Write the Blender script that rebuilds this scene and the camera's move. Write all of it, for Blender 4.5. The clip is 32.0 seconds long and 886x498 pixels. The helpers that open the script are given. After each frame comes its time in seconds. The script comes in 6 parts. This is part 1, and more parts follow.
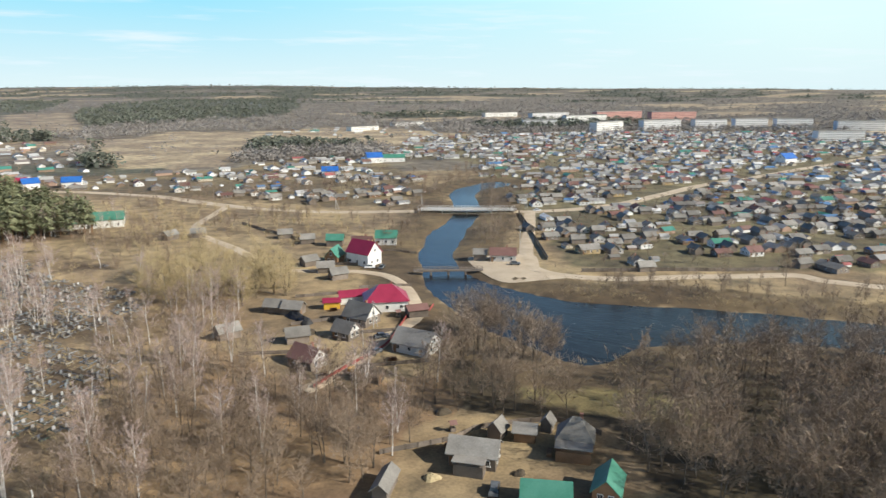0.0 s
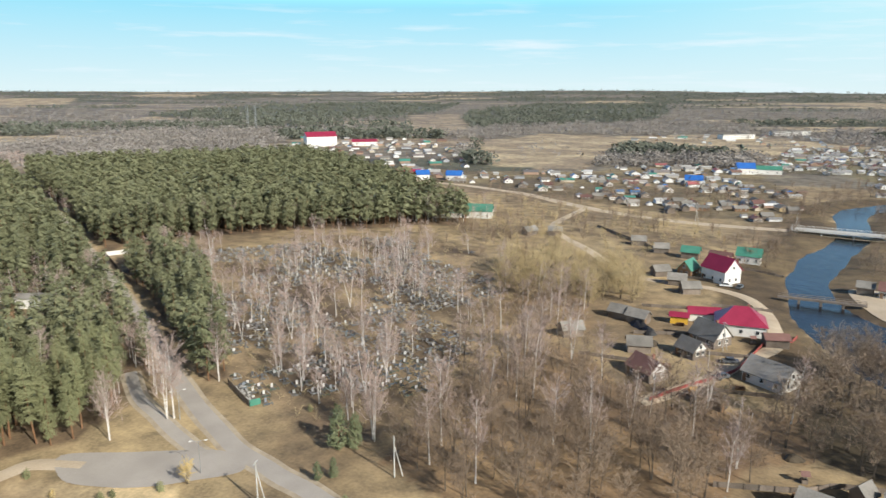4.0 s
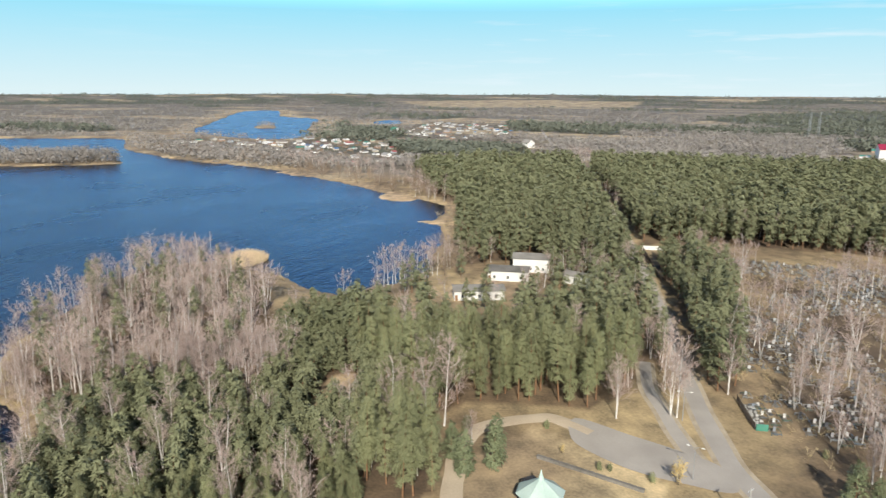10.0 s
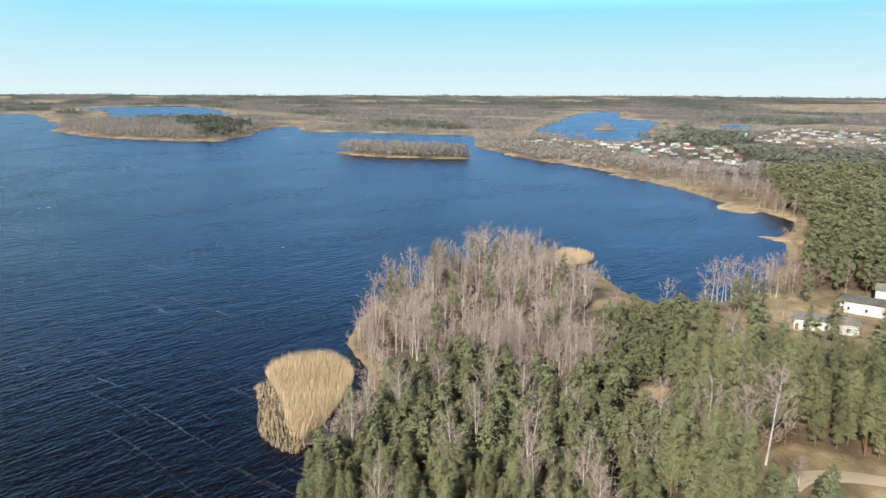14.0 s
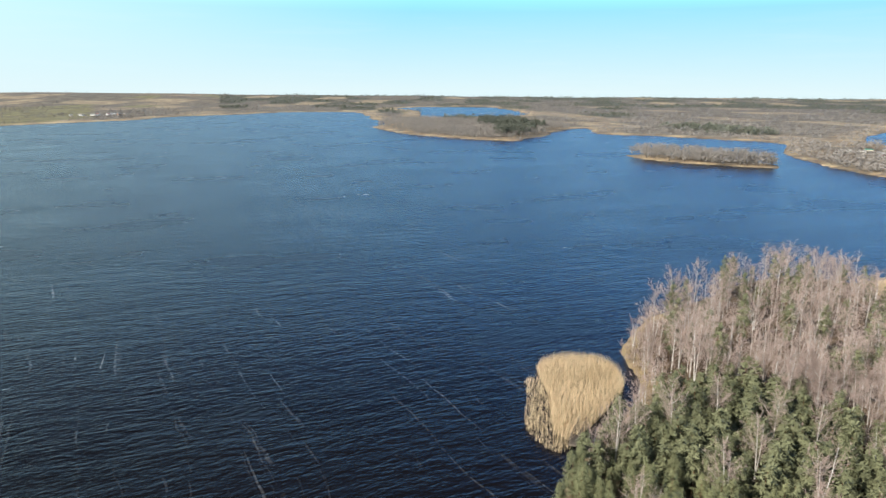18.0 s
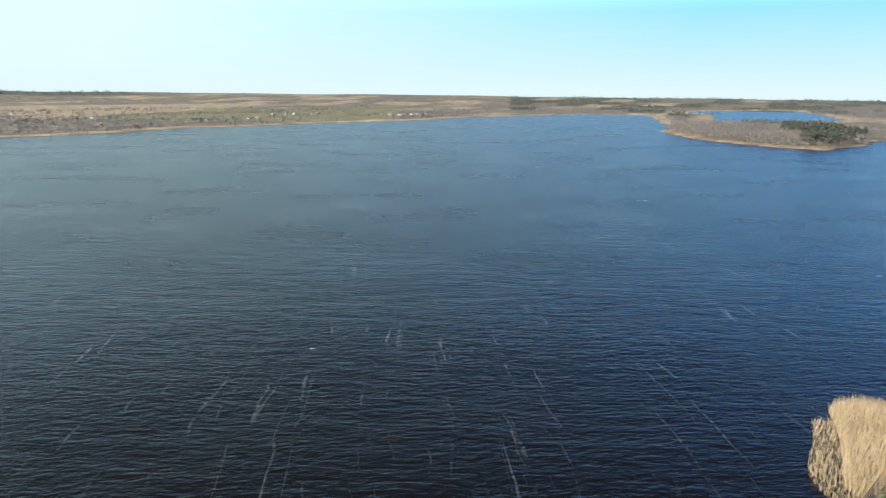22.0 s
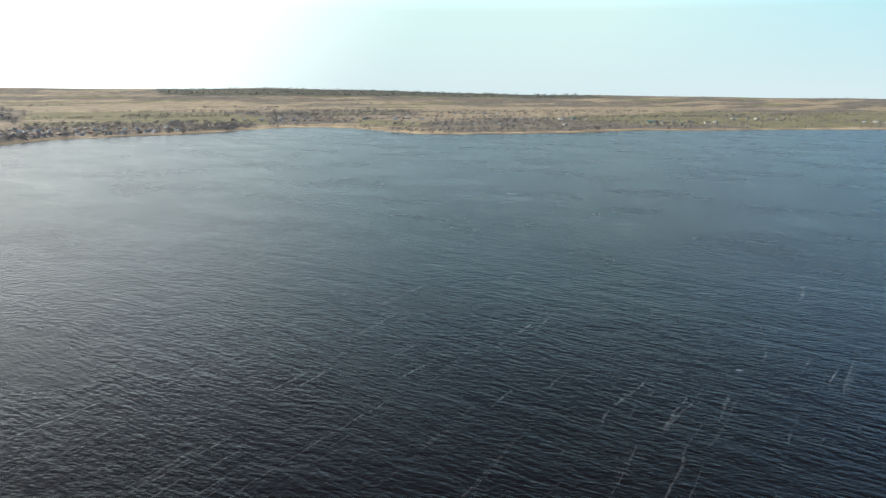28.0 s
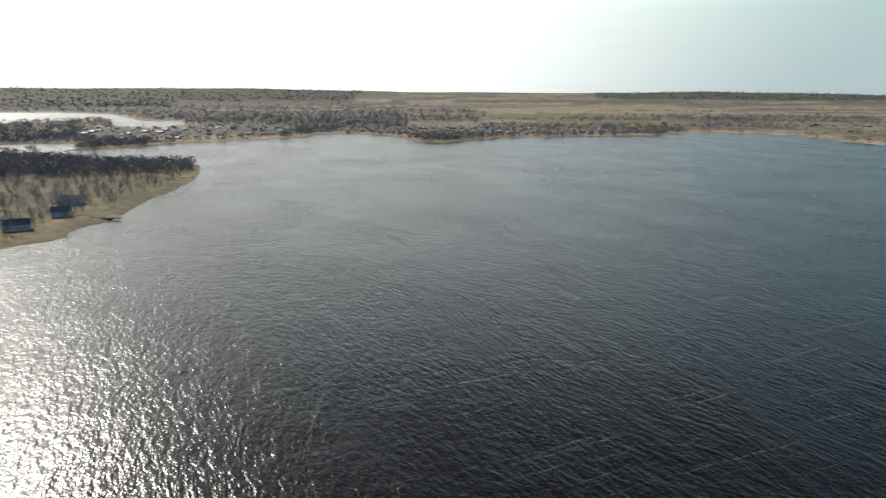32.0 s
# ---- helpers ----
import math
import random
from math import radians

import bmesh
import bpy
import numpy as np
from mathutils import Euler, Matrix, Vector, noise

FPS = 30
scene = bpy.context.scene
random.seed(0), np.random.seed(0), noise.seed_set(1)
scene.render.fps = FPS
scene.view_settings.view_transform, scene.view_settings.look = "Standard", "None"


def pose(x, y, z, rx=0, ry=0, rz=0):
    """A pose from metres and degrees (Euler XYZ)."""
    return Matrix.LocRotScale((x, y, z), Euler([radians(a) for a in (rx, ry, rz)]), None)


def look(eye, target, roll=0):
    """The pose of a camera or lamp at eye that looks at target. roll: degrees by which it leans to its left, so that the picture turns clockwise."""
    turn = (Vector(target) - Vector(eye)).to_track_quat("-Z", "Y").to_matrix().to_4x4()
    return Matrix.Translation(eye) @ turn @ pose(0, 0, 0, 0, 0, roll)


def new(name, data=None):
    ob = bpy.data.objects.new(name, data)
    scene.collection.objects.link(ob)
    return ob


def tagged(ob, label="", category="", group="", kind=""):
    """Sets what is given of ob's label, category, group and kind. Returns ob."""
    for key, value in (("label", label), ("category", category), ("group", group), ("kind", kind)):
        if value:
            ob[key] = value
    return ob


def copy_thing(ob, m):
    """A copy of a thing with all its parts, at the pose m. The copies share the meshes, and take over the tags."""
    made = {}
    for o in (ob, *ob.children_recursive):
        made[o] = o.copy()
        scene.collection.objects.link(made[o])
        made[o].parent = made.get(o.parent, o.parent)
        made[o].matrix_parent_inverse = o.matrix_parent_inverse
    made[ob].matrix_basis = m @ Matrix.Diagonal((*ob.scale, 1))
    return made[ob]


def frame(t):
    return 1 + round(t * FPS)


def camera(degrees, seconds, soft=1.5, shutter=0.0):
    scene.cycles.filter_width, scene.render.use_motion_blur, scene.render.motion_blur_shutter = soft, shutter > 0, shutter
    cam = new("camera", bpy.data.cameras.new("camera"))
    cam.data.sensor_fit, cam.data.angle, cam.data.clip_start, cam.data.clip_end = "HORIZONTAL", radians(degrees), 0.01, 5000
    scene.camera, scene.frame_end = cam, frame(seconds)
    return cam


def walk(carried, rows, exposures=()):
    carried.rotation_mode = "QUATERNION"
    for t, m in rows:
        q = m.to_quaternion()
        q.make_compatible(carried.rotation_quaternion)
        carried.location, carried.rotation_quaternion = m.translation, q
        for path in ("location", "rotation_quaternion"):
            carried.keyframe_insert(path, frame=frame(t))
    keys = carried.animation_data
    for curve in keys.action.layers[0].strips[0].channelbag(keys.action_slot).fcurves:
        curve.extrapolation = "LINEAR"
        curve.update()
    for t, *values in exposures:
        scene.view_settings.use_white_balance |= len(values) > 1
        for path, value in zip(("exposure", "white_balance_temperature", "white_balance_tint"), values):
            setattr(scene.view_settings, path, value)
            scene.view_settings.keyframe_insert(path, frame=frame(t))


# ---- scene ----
# The camera hovers 70 m over the shore and turns to its left.
EYE = 70.0
cam = camera(65.0, 32.0, soft=1.35, shutter=0.4)
ROWS = [
    (0.0, -0.00, -13.42, -0.07), (0.5, 3.65, -13.37, -0.07), (1.0, 7.33, -13.33, -0.07), (1.5, 11.01, -13.29, -0.08),
    (2.0, 14.73, -13.24, -0.08), (2.5, 18.35, -13.20, -0.08), (3.0, 21.95, -13.15, -0.08), (3.5, 25.55, -13.10, -0.07),
    (5.5, 39.96, -13.00, -0.13), (6.0, 43.58, -12.97, -0.17), (6.5, 47.15, -12.95, -0.20), (7.0, 50.74, -12.93, -0.23),
    (7.5, 54.30, -12.91, -0.24), (8.0, 57.91, -12.89, -0.25), (8.5, 61.44, -12.87, -0.25), (9.0, 65.03, -12.85, -0.25),
    (9.5, 68.55, -12.83, -0.26), (10.0, 72.05, -12.82, -0.27), (10.5, 75.55, -12.82, -0.28), (11.0, 79.03, -12.81, -0.28),
    (11.5, 82.56, -12.81, -0.29), (12.0, 86.09, -12.81, -0.30), (12.5, 89.58, -12.80, -0.29), (13.0, 92.97, -12.80, -0.30),
    (13.5, 96.09, -12.80, -0.32), (14.0, 99.04, -12.80, -0.34), (14.5, 101.93, -12.81, -0.37), (16.5, 113.70, -12.84, -0.42),
    (17.0, 116.73, -12.83, -0.41), (17.5, 119.62, -12.82, -0.42), (18.0, 122.49, -12.80, -0.43), (18.5, 125.33, -12.79, -0.46),
    (19.0, 128.16, -12.78, -0.49), (19.5, 131.04, -12.78, -0.52), (20.0, 133.92, -12.78, -0.56), (20.5, 136.72, -12.78, -0.57),
    (21.0, 139.54, -12.78, -0.56), (21.5, 142.42, -12.78, -0.53), (22.0, 145.29, -12.79, -0.50), (22.5, 148.17, -12.80, -0.46),
    (23.0, 151.02, -12.80, -0.45), (23.5, 153.89, -12.81, -0.47), (24.0, 156.74, -12.82, -0.49), (24.5, 159.59, -12.83, -0.51),
    (25.0, 162.53, -12.84, -0.52), (25.5, 165.44, -12.86, -0.51), (27.5, 177.66, -12.84, -0.52), (28.0, 181.05, -12.84, -0.50),
    (28.5, 184.63, -12.84, -0.47), (29.0, 188.38, -12.85, -0.45), (29.5, 192.29, -12.86, -0.42), (30.0, 196.21, -12.86, -0.40),
    (30.5, 200.44, -12.85, -0.39), (31.0, 205.00, -12.84, -0.37), (31.5, 209.99, -12.82, -0.35), (32.0, 215.01, -12.79, -0.32),
]
walk(cam, [(t, pose(0, 0, EYE, 90 + pitch, 0, yaw) @ pose(0, 0, 0, 0, 0, -lean)) for t, yaw, pitch, lean in ROWS],
     [(0, 0.25), (8, 0.2), (14, 0.22), (20, 0.3), (25, 0.25), (28, 0.12), (30, -0.12), (32, -0.48)])

# ---- light ----
SUN_TURN, SUN_HIGH = 108.0, 32.0        # degrees clockwise from +y, and above the horizon
world = bpy.data.worlds.new("sky")
scene.world = world
world.use_nodes = True
wn, wl = world.node_tree.nodes, world.node_tree.links
wn.clear()
sky = wn.new("ShaderNodeTexSky")
sky.sky_type, sky.sun_disc = "NISHITA", False
sky.sun_elevation, sky.sun_rotation = radians(SUN_HIGH), radians(SUN_TURN)
sky.altitude, sky.air_density, sky.dust_density, sky.ozone_density = 120, 1.0, 0.1, 2.2
coord = wn.new("ShaderNodeTexCoord")
stretch = wn.new("ShaderNodeMapping")
stretch.inputs["Scale"].default_value = (4.0, 4.0, 46)
wisps = wn.new("ShaderNodeTexNoise")
wisps.inputs["Scale"].default_value, wisps.inputs["Detail"].default_value, wisps.inputs["Roughness"].default_value = 1.7, 6, 0.55
thin = wn.new("ShaderNodeMapRange")
thin.inputs["From Min"].default_value, thin.inputs["From Max"].default_value, thin.inputs["To Max"].default_value = 0.54, 0.78, 0.8
# thin clouds lie low over the north
low_cloud = wn.new("ShaderNodeMapRange")
low_cloud.inputs["From Min"].default_value, low_cloud.inputs["From Max"].default_value, low_cloud.inputs["To Min"].default_value, low_cloud.inputs["To Max"].default_value = 0.07, 0.13, 1.0, 0.12
north_side = wn.new("ShaderNodeMapRange")
north_side.inputs["From Min"].default_value, north_side.inputs["From Max"].default_value, north_side.inputs["To Min"].default_value = 0.0, 0.6, 0.15
patchy_cloud, cloudy = wn.new("ShaderNodeMath"), wn.new("ShaderNodeMath")
patchy_cloud.operation = cloudy.operation = "MULTIPLY"
veil = wn.new("ShaderNodeMix")
veil.data_type = "RGBA"
veil.inputs[7].default_value = (5.6, 6.3, 6.7, 1)
back = wn.new("ShaderNodeBackground")
back.inputs["Strength"].default_value = 0.13
# the hazy band over the horizon levels off, whiter towards the sun
clear = wn.new("ShaderNodeMix")
clear.data_type, clear.blend_type = "RGBA", "MULTIPLY"
clear.inputs[0].default_value = 1
upward = wn.new("ShaderNodeSeparateXYZ")
wl.new(coord.outputs["Generated"], upward.inputs[0])
wl.new(upward.outputs["Z"], low_cloud.inputs["Value"])
wl.new(upward.outputs["Y"], north_side.inputs["Value"])
wl.new(low_cloud.outputs[0], patchy_cloud.inputs[0])
wl.new(north_side.outputs[0], patchy_cloud.inputs[1])
lift = wn.new("ShaderNodeMapRange")
lift.inputs["From Min"].default_value, lift.inputs["From Max"].default_value = 0.12, 0.50
wl.new(upward.outputs["Z"], lift.inputs["Value"])
aside = wn.new("ShaderNodeMapRange")
aside.inputs["From Min"].default_value, aside.inputs["From Max"].default_value = -0.45, 0.15
low_sky = wn.new("ShaderNodeMix")
low_sky.data_type = "RGBA"
low_sky.inputs[6].default_value, low_sky.inputs[7].default_value = (0.92, 1.80, 2.80, 1), (2.35, 2.50, 2.15, 1)
wl.new(aside.outputs[0], low_sky.inputs[0])
deep = wn.new("ShaderNodeMix")
deep.data_type = "RGBA"
deep.inputs[6].default_value, deep.inputs[7].default_value = (0.70, 1.12, 1.75, 1), (0.22, 0.34, 0.55, 1)
wl.new(lift.outputs[0], deep.inputs[0])
high_sky = wn.new("ShaderNodeMix")
high_sky.data_type = "RGBA"
high_sky.inputs[6].default_value, high_sky.inputs[7].default_value = (0.175, 0.23, 0.41, 1), (0.43, 0.395, 0.36, 1)
wl.new(aside.outputs[0], high_sky.inputs[0])
wl.new(high_sky.outputs[2], deep.inputs[7])
wl.new(low_sky.outputs[2], deep.inputs[6])
wl.new(deep.outputs[2], clear.inputs[7])
toward = wn.new("ShaderNodeVectorMath")
toward.operation = "DOT_PRODUCT"
toward.inputs[1].default_value = (math.sin(radians(SUN_TURN)) * math.cos(radians(SUN_HIGH)), math.cos(radians(SUN_TURN)) * math.cos(radians(SUN_HIGH)), math.sin(radians(SUN_HIGH)))
wl.new(coord.outputs["Generated"], toward.inputs[0])
wl.new(toward.outputs["Value"], aside.inputs["Value"])
glow = wn.new("ShaderNodeMapRange")
glow.interpolation_type = "SMOOTHSTEP"
glow.inputs["From Min"].default_value, glow.inputs["From Max"].default_value, glow.inputs["To Max"].default_value = 0.33, 0.95, 0.95
wl.new(toward.outputs["Value"], glow.inputs["Value"])
band = wn.new("ShaderNodeMapRange")
band.inputs["From Max"].default_value = 0.11
wl.new(upward.outputs["Z"], band.inputs["Value"])
pale = wn.new("ShaderNodeMix")
pale.data_type = "RGBA"
pale.inputs[6].default_value, pale.inputs[7].default_value = (4.9, 6.0, 6.25, 1), (2.0, 5.1, 6.5, 1)
wl.new(band.outputs[0], pale.inputs[0])
milky = wn.new("ShaderNodeMix")
milky.data_type = "RGBA"
milky.inputs[6].default_value, milky.inputs[7].default_value = (2.2, 5.2, 6.5, 1), (5.0, 6.7, 6.6, 1)
wl.new(aside.outputs[0], milky.inputs[0])
wl.new(milky.outputs[2], pale.inputs[7])
rise = wn.new("ShaderNodeMapRange")
rise.inputs["From Min"].default_value, rise.inputs["From Max"].default_value = 0.105, 0.20
wl.new(upward.outputs["Z"], rise.inputs["Value"])
level = wn.new("ShaderNodeMix")
level.data_type = "RGBA"
wl.new(rise.outputs[0], level.inputs[0])
wl.new(pale.outputs[2], level.inputs[6])
wl.new(clear.outputs[2], level.inputs[7])
cap = wn.new("ShaderNodeMix")
cap.data_type = "RGBA"
cap.inputs[7].default_value = (17.0, 17.0, 16.0, 1)
fade = wn.new("ShaderNodeMapRange")
fade.inputs["From Min"].default_value, fade.inputs["From Max"].default_value, fade.inputs["To Min"].default_value, fade.inputs["To Max"].default_value = 0.16, 0.50, 1.0, 0.0
wl.new(upward.outputs["Z"], fade.inputs["Value"])
haze = wn.new("ShaderNodeMath")
haze.operation = "MULTIPLY"
wl.new(glow.outputs[0], haze.inputs[0])
wl.new(fade.outputs[0], haze.inputs[1])
wl.new(haze.outputs[0], cap.inputs[0])
wl.new(level.outputs[2], cap.inputs[6])
wout = wn.new("ShaderNodeOutputWorld")
wl.new(coord.outputs["Generated"], stretch.inputs[0])
wl.new(stretch.outputs[0], wisps.inputs["Vector"])
wl.new(wisps.outputs["Fac"], thin.inputs["Value"])
wl.new(thin.outputs[0], cloudy.inputs[0])
wl.new(patchy_cloud.outputs[0], cloudy.inputs[1])
wl.new(cloudy.outputs[0], veil.inputs[0])
wl.new(sky.outputs[0], clear.inputs[6])
wl.new(cap.outputs[2], veil.inputs[6])
wl.new(veil.outputs[2], back.inputs[0])
wl.new(back.outputs[0], wout.inputs[0])

sun = new("sun", bpy.data.lights.new("sun", "SUN"))
sun.data.energy, sun.data.angle, sun.data.color = 5.0, radians(0.53), (1.0, 0.94, 0.83)
sun_way = Vector((math.sin(radians(SUN_TURN)) * math.cos(radians(SUN_HIGH)), math.cos(radians(SUN_TURN)) * math.cos(radians(SUN_HIGH)), math.sin(radians(SUN_HIGH))))
sun.matrix_world = look(sun_way * 400, (0, 0, 0))


# ---- materials ----
def material(name, a, b, scale=0.5, fine=6.0, rough=0.85, bump=0.0, metal=0.0, vary="", spread=0.35, stain=None):
    """Two colours mixed by noise at two scales in world space; vary: 'object' or 'island' shifts the brightness piece by piece."""
    m = bpy.data.materials.new(name)
    m.use_nodes = True
    n, l = m.node_tree.nodes, m.node_tree.links
    bsdf = n["Principled BSDF"]
    bsdf.inputs["Roughness"].default_value, bsdf.inputs["Metallic"].default_value = rough, metal
    geo = n.new("ShaderNodeNewGeometry")
    big, small = n.new("ShaderNodeTexNoise"), n.new("ShaderNodeTexNoise")
    for tex, s in ((big, scale), (small, fine)):
        tex.inputs["Scale"].default_value, tex.inputs["Detail"].default_value = s, 4
        l.new(geo.outputs["Position"], tex.inputs["Vector"])
    add = n.new("ShaderNodeMath")
    add.operation = "MULTIPLY_ADD"
    l.new(small.outputs["Fac"], add.inputs[0])
    add.inputs[1].default_value = 0.5
    l.new(big.outputs["Fac"], add.inputs[2])
    ramp = n.new("ShaderNodeMapRange")
    ramp.inputs["From Min"].default_value, ramp.inputs["From Max"].default_value = 0.5, 1.0
    l.new(add.outputs[0], ramp.inputs["Value"])
    mix = n.new("ShaderNodeMix")
    mix.data_type = "RGBA"
    mix.inputs[6].default_value, mix.inputs[7].default_value = (*a, 1), (*b, 1)
    l.new(ramp.outputs[0], mix.inputs[0])
    colour = mix.outputs[2]
    if vary:
        source = n.new("ShaderNodeObjectInfo").outputs["Random"] if vary == "object" else geo.outputs["Random Per Island"]
        level = n.new("ShaderNodeMapRange")
        level.inputs["To Min"].default_value, level.inputs["To Max"].default_value = 1 - spread, 1 + spread
        l.new(source, level.inputs["Value"])
        hsv = n.new("ShaderNodeHueSaturation")
        l.new(level.outputs[0], hsv.inputs["Value"])
        l.new(colour, hsv.inputs["Color"])
        colour = hsv.outputs[0]
    l.new(colour, bsdf.inputs["Base Color"])
    if bump:
        bm = n.new("ShaderNodeBump")
        bm.inputs["Strength"].default_value, bm.inputs["Distance"].default_value = bump, 0.1
        l.new(small.outputs["Fac"], bm.inputs["Height"])
        l.new(bm.outputs[0], bsdf.inputs["Normal"])
    return m


def palette(name, colours, rough=0.7, source="island", bump=0.0):
    """One colour a piece, picked from a few by the piece's random number."""
    m = material(name, (0.8, 0.8, 0.8), (1, 1, 1), 0.15, 2.0, rough, bump)
    n, l = m.node_tree.nodes, m.node_tree.links
    mix = next(k for k in n if k.bl_idname == "ShaderNodeMix")
    ramp = n.new("ShaderNodeValToRGB")
    ramp.color_ramp.interpolation = "CONSTANT"
    while len(ramp.color_ramp.elements) < len(colours):
        ramp.color_ramp.elements.new(1)
    for k, (e, c) in enumerate(zip(ramp.color_ramp.elements, colours)):
        e.position, e.color = k / len(colours), (*c, 1)
    number = n.new("ShaderNodeObjectInfo").outputs["Random"] if source == "object" else next(k for k in n if k.bl_idname == "ShaderNodeNewGeometry").outputs["Random Per Island"]
    l.new(number, ramp.inputs[0])
    times = n.new("ShaderNodeMix")
    times.data_type, times.blend_type = "RGBA", "MULTIPLY"
    times.inputs[0].default_value = 1
    l.new(ramp.outputs[0], times.inputs[6])
    l.new(mix.outputs[2], times.inputs[7])
    l.new(times.outputs[2], n["Principled BSDF"].inputs["Base Color"])
    return m


def ground_material():
    """Land use from the sheet's colour attribute, broken up by tufts, fallen leaves and bare soil."""
    m = material("ground", (0.55, 0.54, 0.52), (1.45, 1.38, 1.25), 0.16, 1.5, 0.95, 0.5)
    n, l = m.node_tree.nodes, m.node_tree.links
    mix = next(k for k in n if k.bl_idname == "ShaderNodeMix")
    use = n.new("ShaderNodeVertexColor")
    use.layer_name = "land_use"
    geo = next(k for k in n if k.bl_idname == "ShaderNodeNewGeometry")
    patch = n.new("ShaderNodeTexNoise")
    patch.inputs["Scale"].default_value, patch.inputs["Detail"].default_value = 0.022, 6
    l.new(geo.outputs["Position"], patch.inputs["Vector"])
    cut = n.new("ShaderNodeMapRange")
    cut.inputs["From Min"].default_value, cut.inputs["From Max"].default_value = 0.42, 0.62
    l.new(patch.outputs["Fac"], cut.inputs["Value"])
    tint = n.new("ShaderNodeMix")
    tint.data_type = "RGBA"
    tint.inputs[6].default_value, tint.inputs[7].default_value = (0.68, 0.64, 0.6, 1), (1.18, 1.16, 1.02, 1)
    l.new(cut.outputs[0], tint.inputs[0])
    socket = use.outputs["Color"]
    for other in (mix.outputs[2], tint.outputs[2]):
        times = n.new("ShaderNodeMix")
        times.data_type, times.blend_type = "RGBA", "MULTIPLY"
        times.inputs[0].default_value = 1
        l.new(socket, times.inputs[6])
        l.new(other, times.inputs[7])
        socket = times.outputs[2]
    l.new(socket, n["Principled BSDF"].inputs["Base Color"])
    return m


WIND = 150.0                              # degrees to the left of +y that the wind blows to


def water_material(name, height, frothy, gloss=0.30):
    """Dark peaty water with wind waves, gust patches and thin foam streaks along the wind."""
    m = bpy.data.materials.new(name)
    m.use_nodes = True
    n, l = m.node_tree.nodes, m.node_tree.links
    bsdf = n["Principled BSDF"]
    bsdf.inputs["IOR"].default_value, bsdf.inputs["Specular IOR Level"].default_value = 1.333, gloss
    geo = n.new("ShaderNodeNewGeometry")
    sway = n.new("ShaderNodeTexNoise")
    sway.inputs["Scale"].default_value, sway.inputs["Detail"].default_value = 0.03, 3
    l.new(geo.outputs["Position"], sway.inputs["Vector"])
    bent = n.new("ShaderNodeVectorMath")
    bent.operation = "MULTIPLY_ADD"
    bent.inputs[1].default_value = (7, 7, 0)
    l.new(sway.outputs["Color"], bent.inputs[0])
    l.new(geo.outputs["Position"], bent.inputs[2])

    def waves(scale, detail, across, along, turn=0, twist=0.0):
        mp = n.new("ShaderNodeMapping")
        mp.vector_type = "TEXTURE"
        mp.inputs["Rotation"].default_value = (0, 0, radians(WIND + turn))
        mp.inputs["Scale"].default_value = (across, along, 1)
        l.new(bent.outputs[0], mp.inputs[0])
        tex = n.new("ShaderNodeTexNoise")
        tex.inputs["Scale"].default_value, tex.inputs["Detail"].default_value, tex.inputs["Distortion"].default_value = scale, detail, twist
        l.new(mp.outputs[0], tex.inputs["Vector"])
        return tex.outputs["Fac"]

    swell, ripple = waves(0.70, 2, 2.4, 1.0), waves(1.65, 2, 1.8, 1.0, 12)
    gust = waves(0.02, 6, 1.6, 1.0)
    total = n.new("ShaderNodeMath")
    total.operation = "MULTIPLY_ADD"
    l.new(ripple, total.inputs[0])
    total.inputs[1].default_value = 0.36
    roll = n.new("ShaderNodeMath")
    roll.operation = "MULTIPLY_ADD"
    l.new(waves(0.19, 3, 3.2, 1.0, -8), roll.inputs[0])
    roll.inputs[1].default_value = 1.3
    l.new(swell, roll.inputs[2])
    l.new(roll.outputs[0], total.inputs[2])
    bump = n.new("ShaderNodeBump")
    bump.inputs["Strength"].default_value, bump.inputs["Distance"].default_value = 1.0, height
    l.new(total.outputs[0], bump.inputs["Height"])
    l.new(bump.outputs[0], bsdf.inputs["Normal"])
    rough = n.new("ShaderNodeMapRange")
    rough.inputs["From Min"].default_value, rough.inputs["From Max"].default_value = 0.28, 0.72
    rough.inputs["To Min"].default_value, rough.inputs["To Max"].default_value = 0.225, 0.29
    l.new(gust, rough.inputs["Value"])
    l.new(rough.outputs[0], bsdf.inputs["Roughness"])
    # foam: lines along the wind, broken up by the waves, in some places more than in others
    socket = None
    for fac, lo, hi, top in ((waves(0.6, 5, 1.0, 36.0, 0, 1.0), 0.60, 0.80, frothy), (waves(0.05, 5, 1.0, 2.0), 0.40, 0.62, 1.0), (waves(0.9, 4, 1.8, 1.0, 8), 0.38, 0.66, 1.0)):
        cut = n.new("ShaderNodeMapRange")
        cut.inputs["From Min"].default_value, cut.inputs["From Max"].default_value, cut.inputs["To Max"].default_value = lo, hi, top
        l.new(fac, cut.inputs["Value"])
        if socket is None:
            socket = cut.outputs[0]
            continue
        foam = n.new("ShaderNodeMath")
        foam.operation = "MULTIPLY"
        l.new(socket, foam.inputs[0])
        l.new(cut.outputs[0], foam.inputs[1])
        socket = foam.outputs[0]
    mix = n.new("ShaderNodeMix")
    mix.data_type = "RGBA"
    mix.inputs[6].default_value, mix.inputs[7].default_value = (0.0062, 0.0052, 0.0060, 1), (0.42, 0.43, 0.44, 1)
    l.new(foam.outputs[0], mix.inputs[0])
    l.new(mix.outputs[2], bsdf.inputs["Base Color"])
    return m


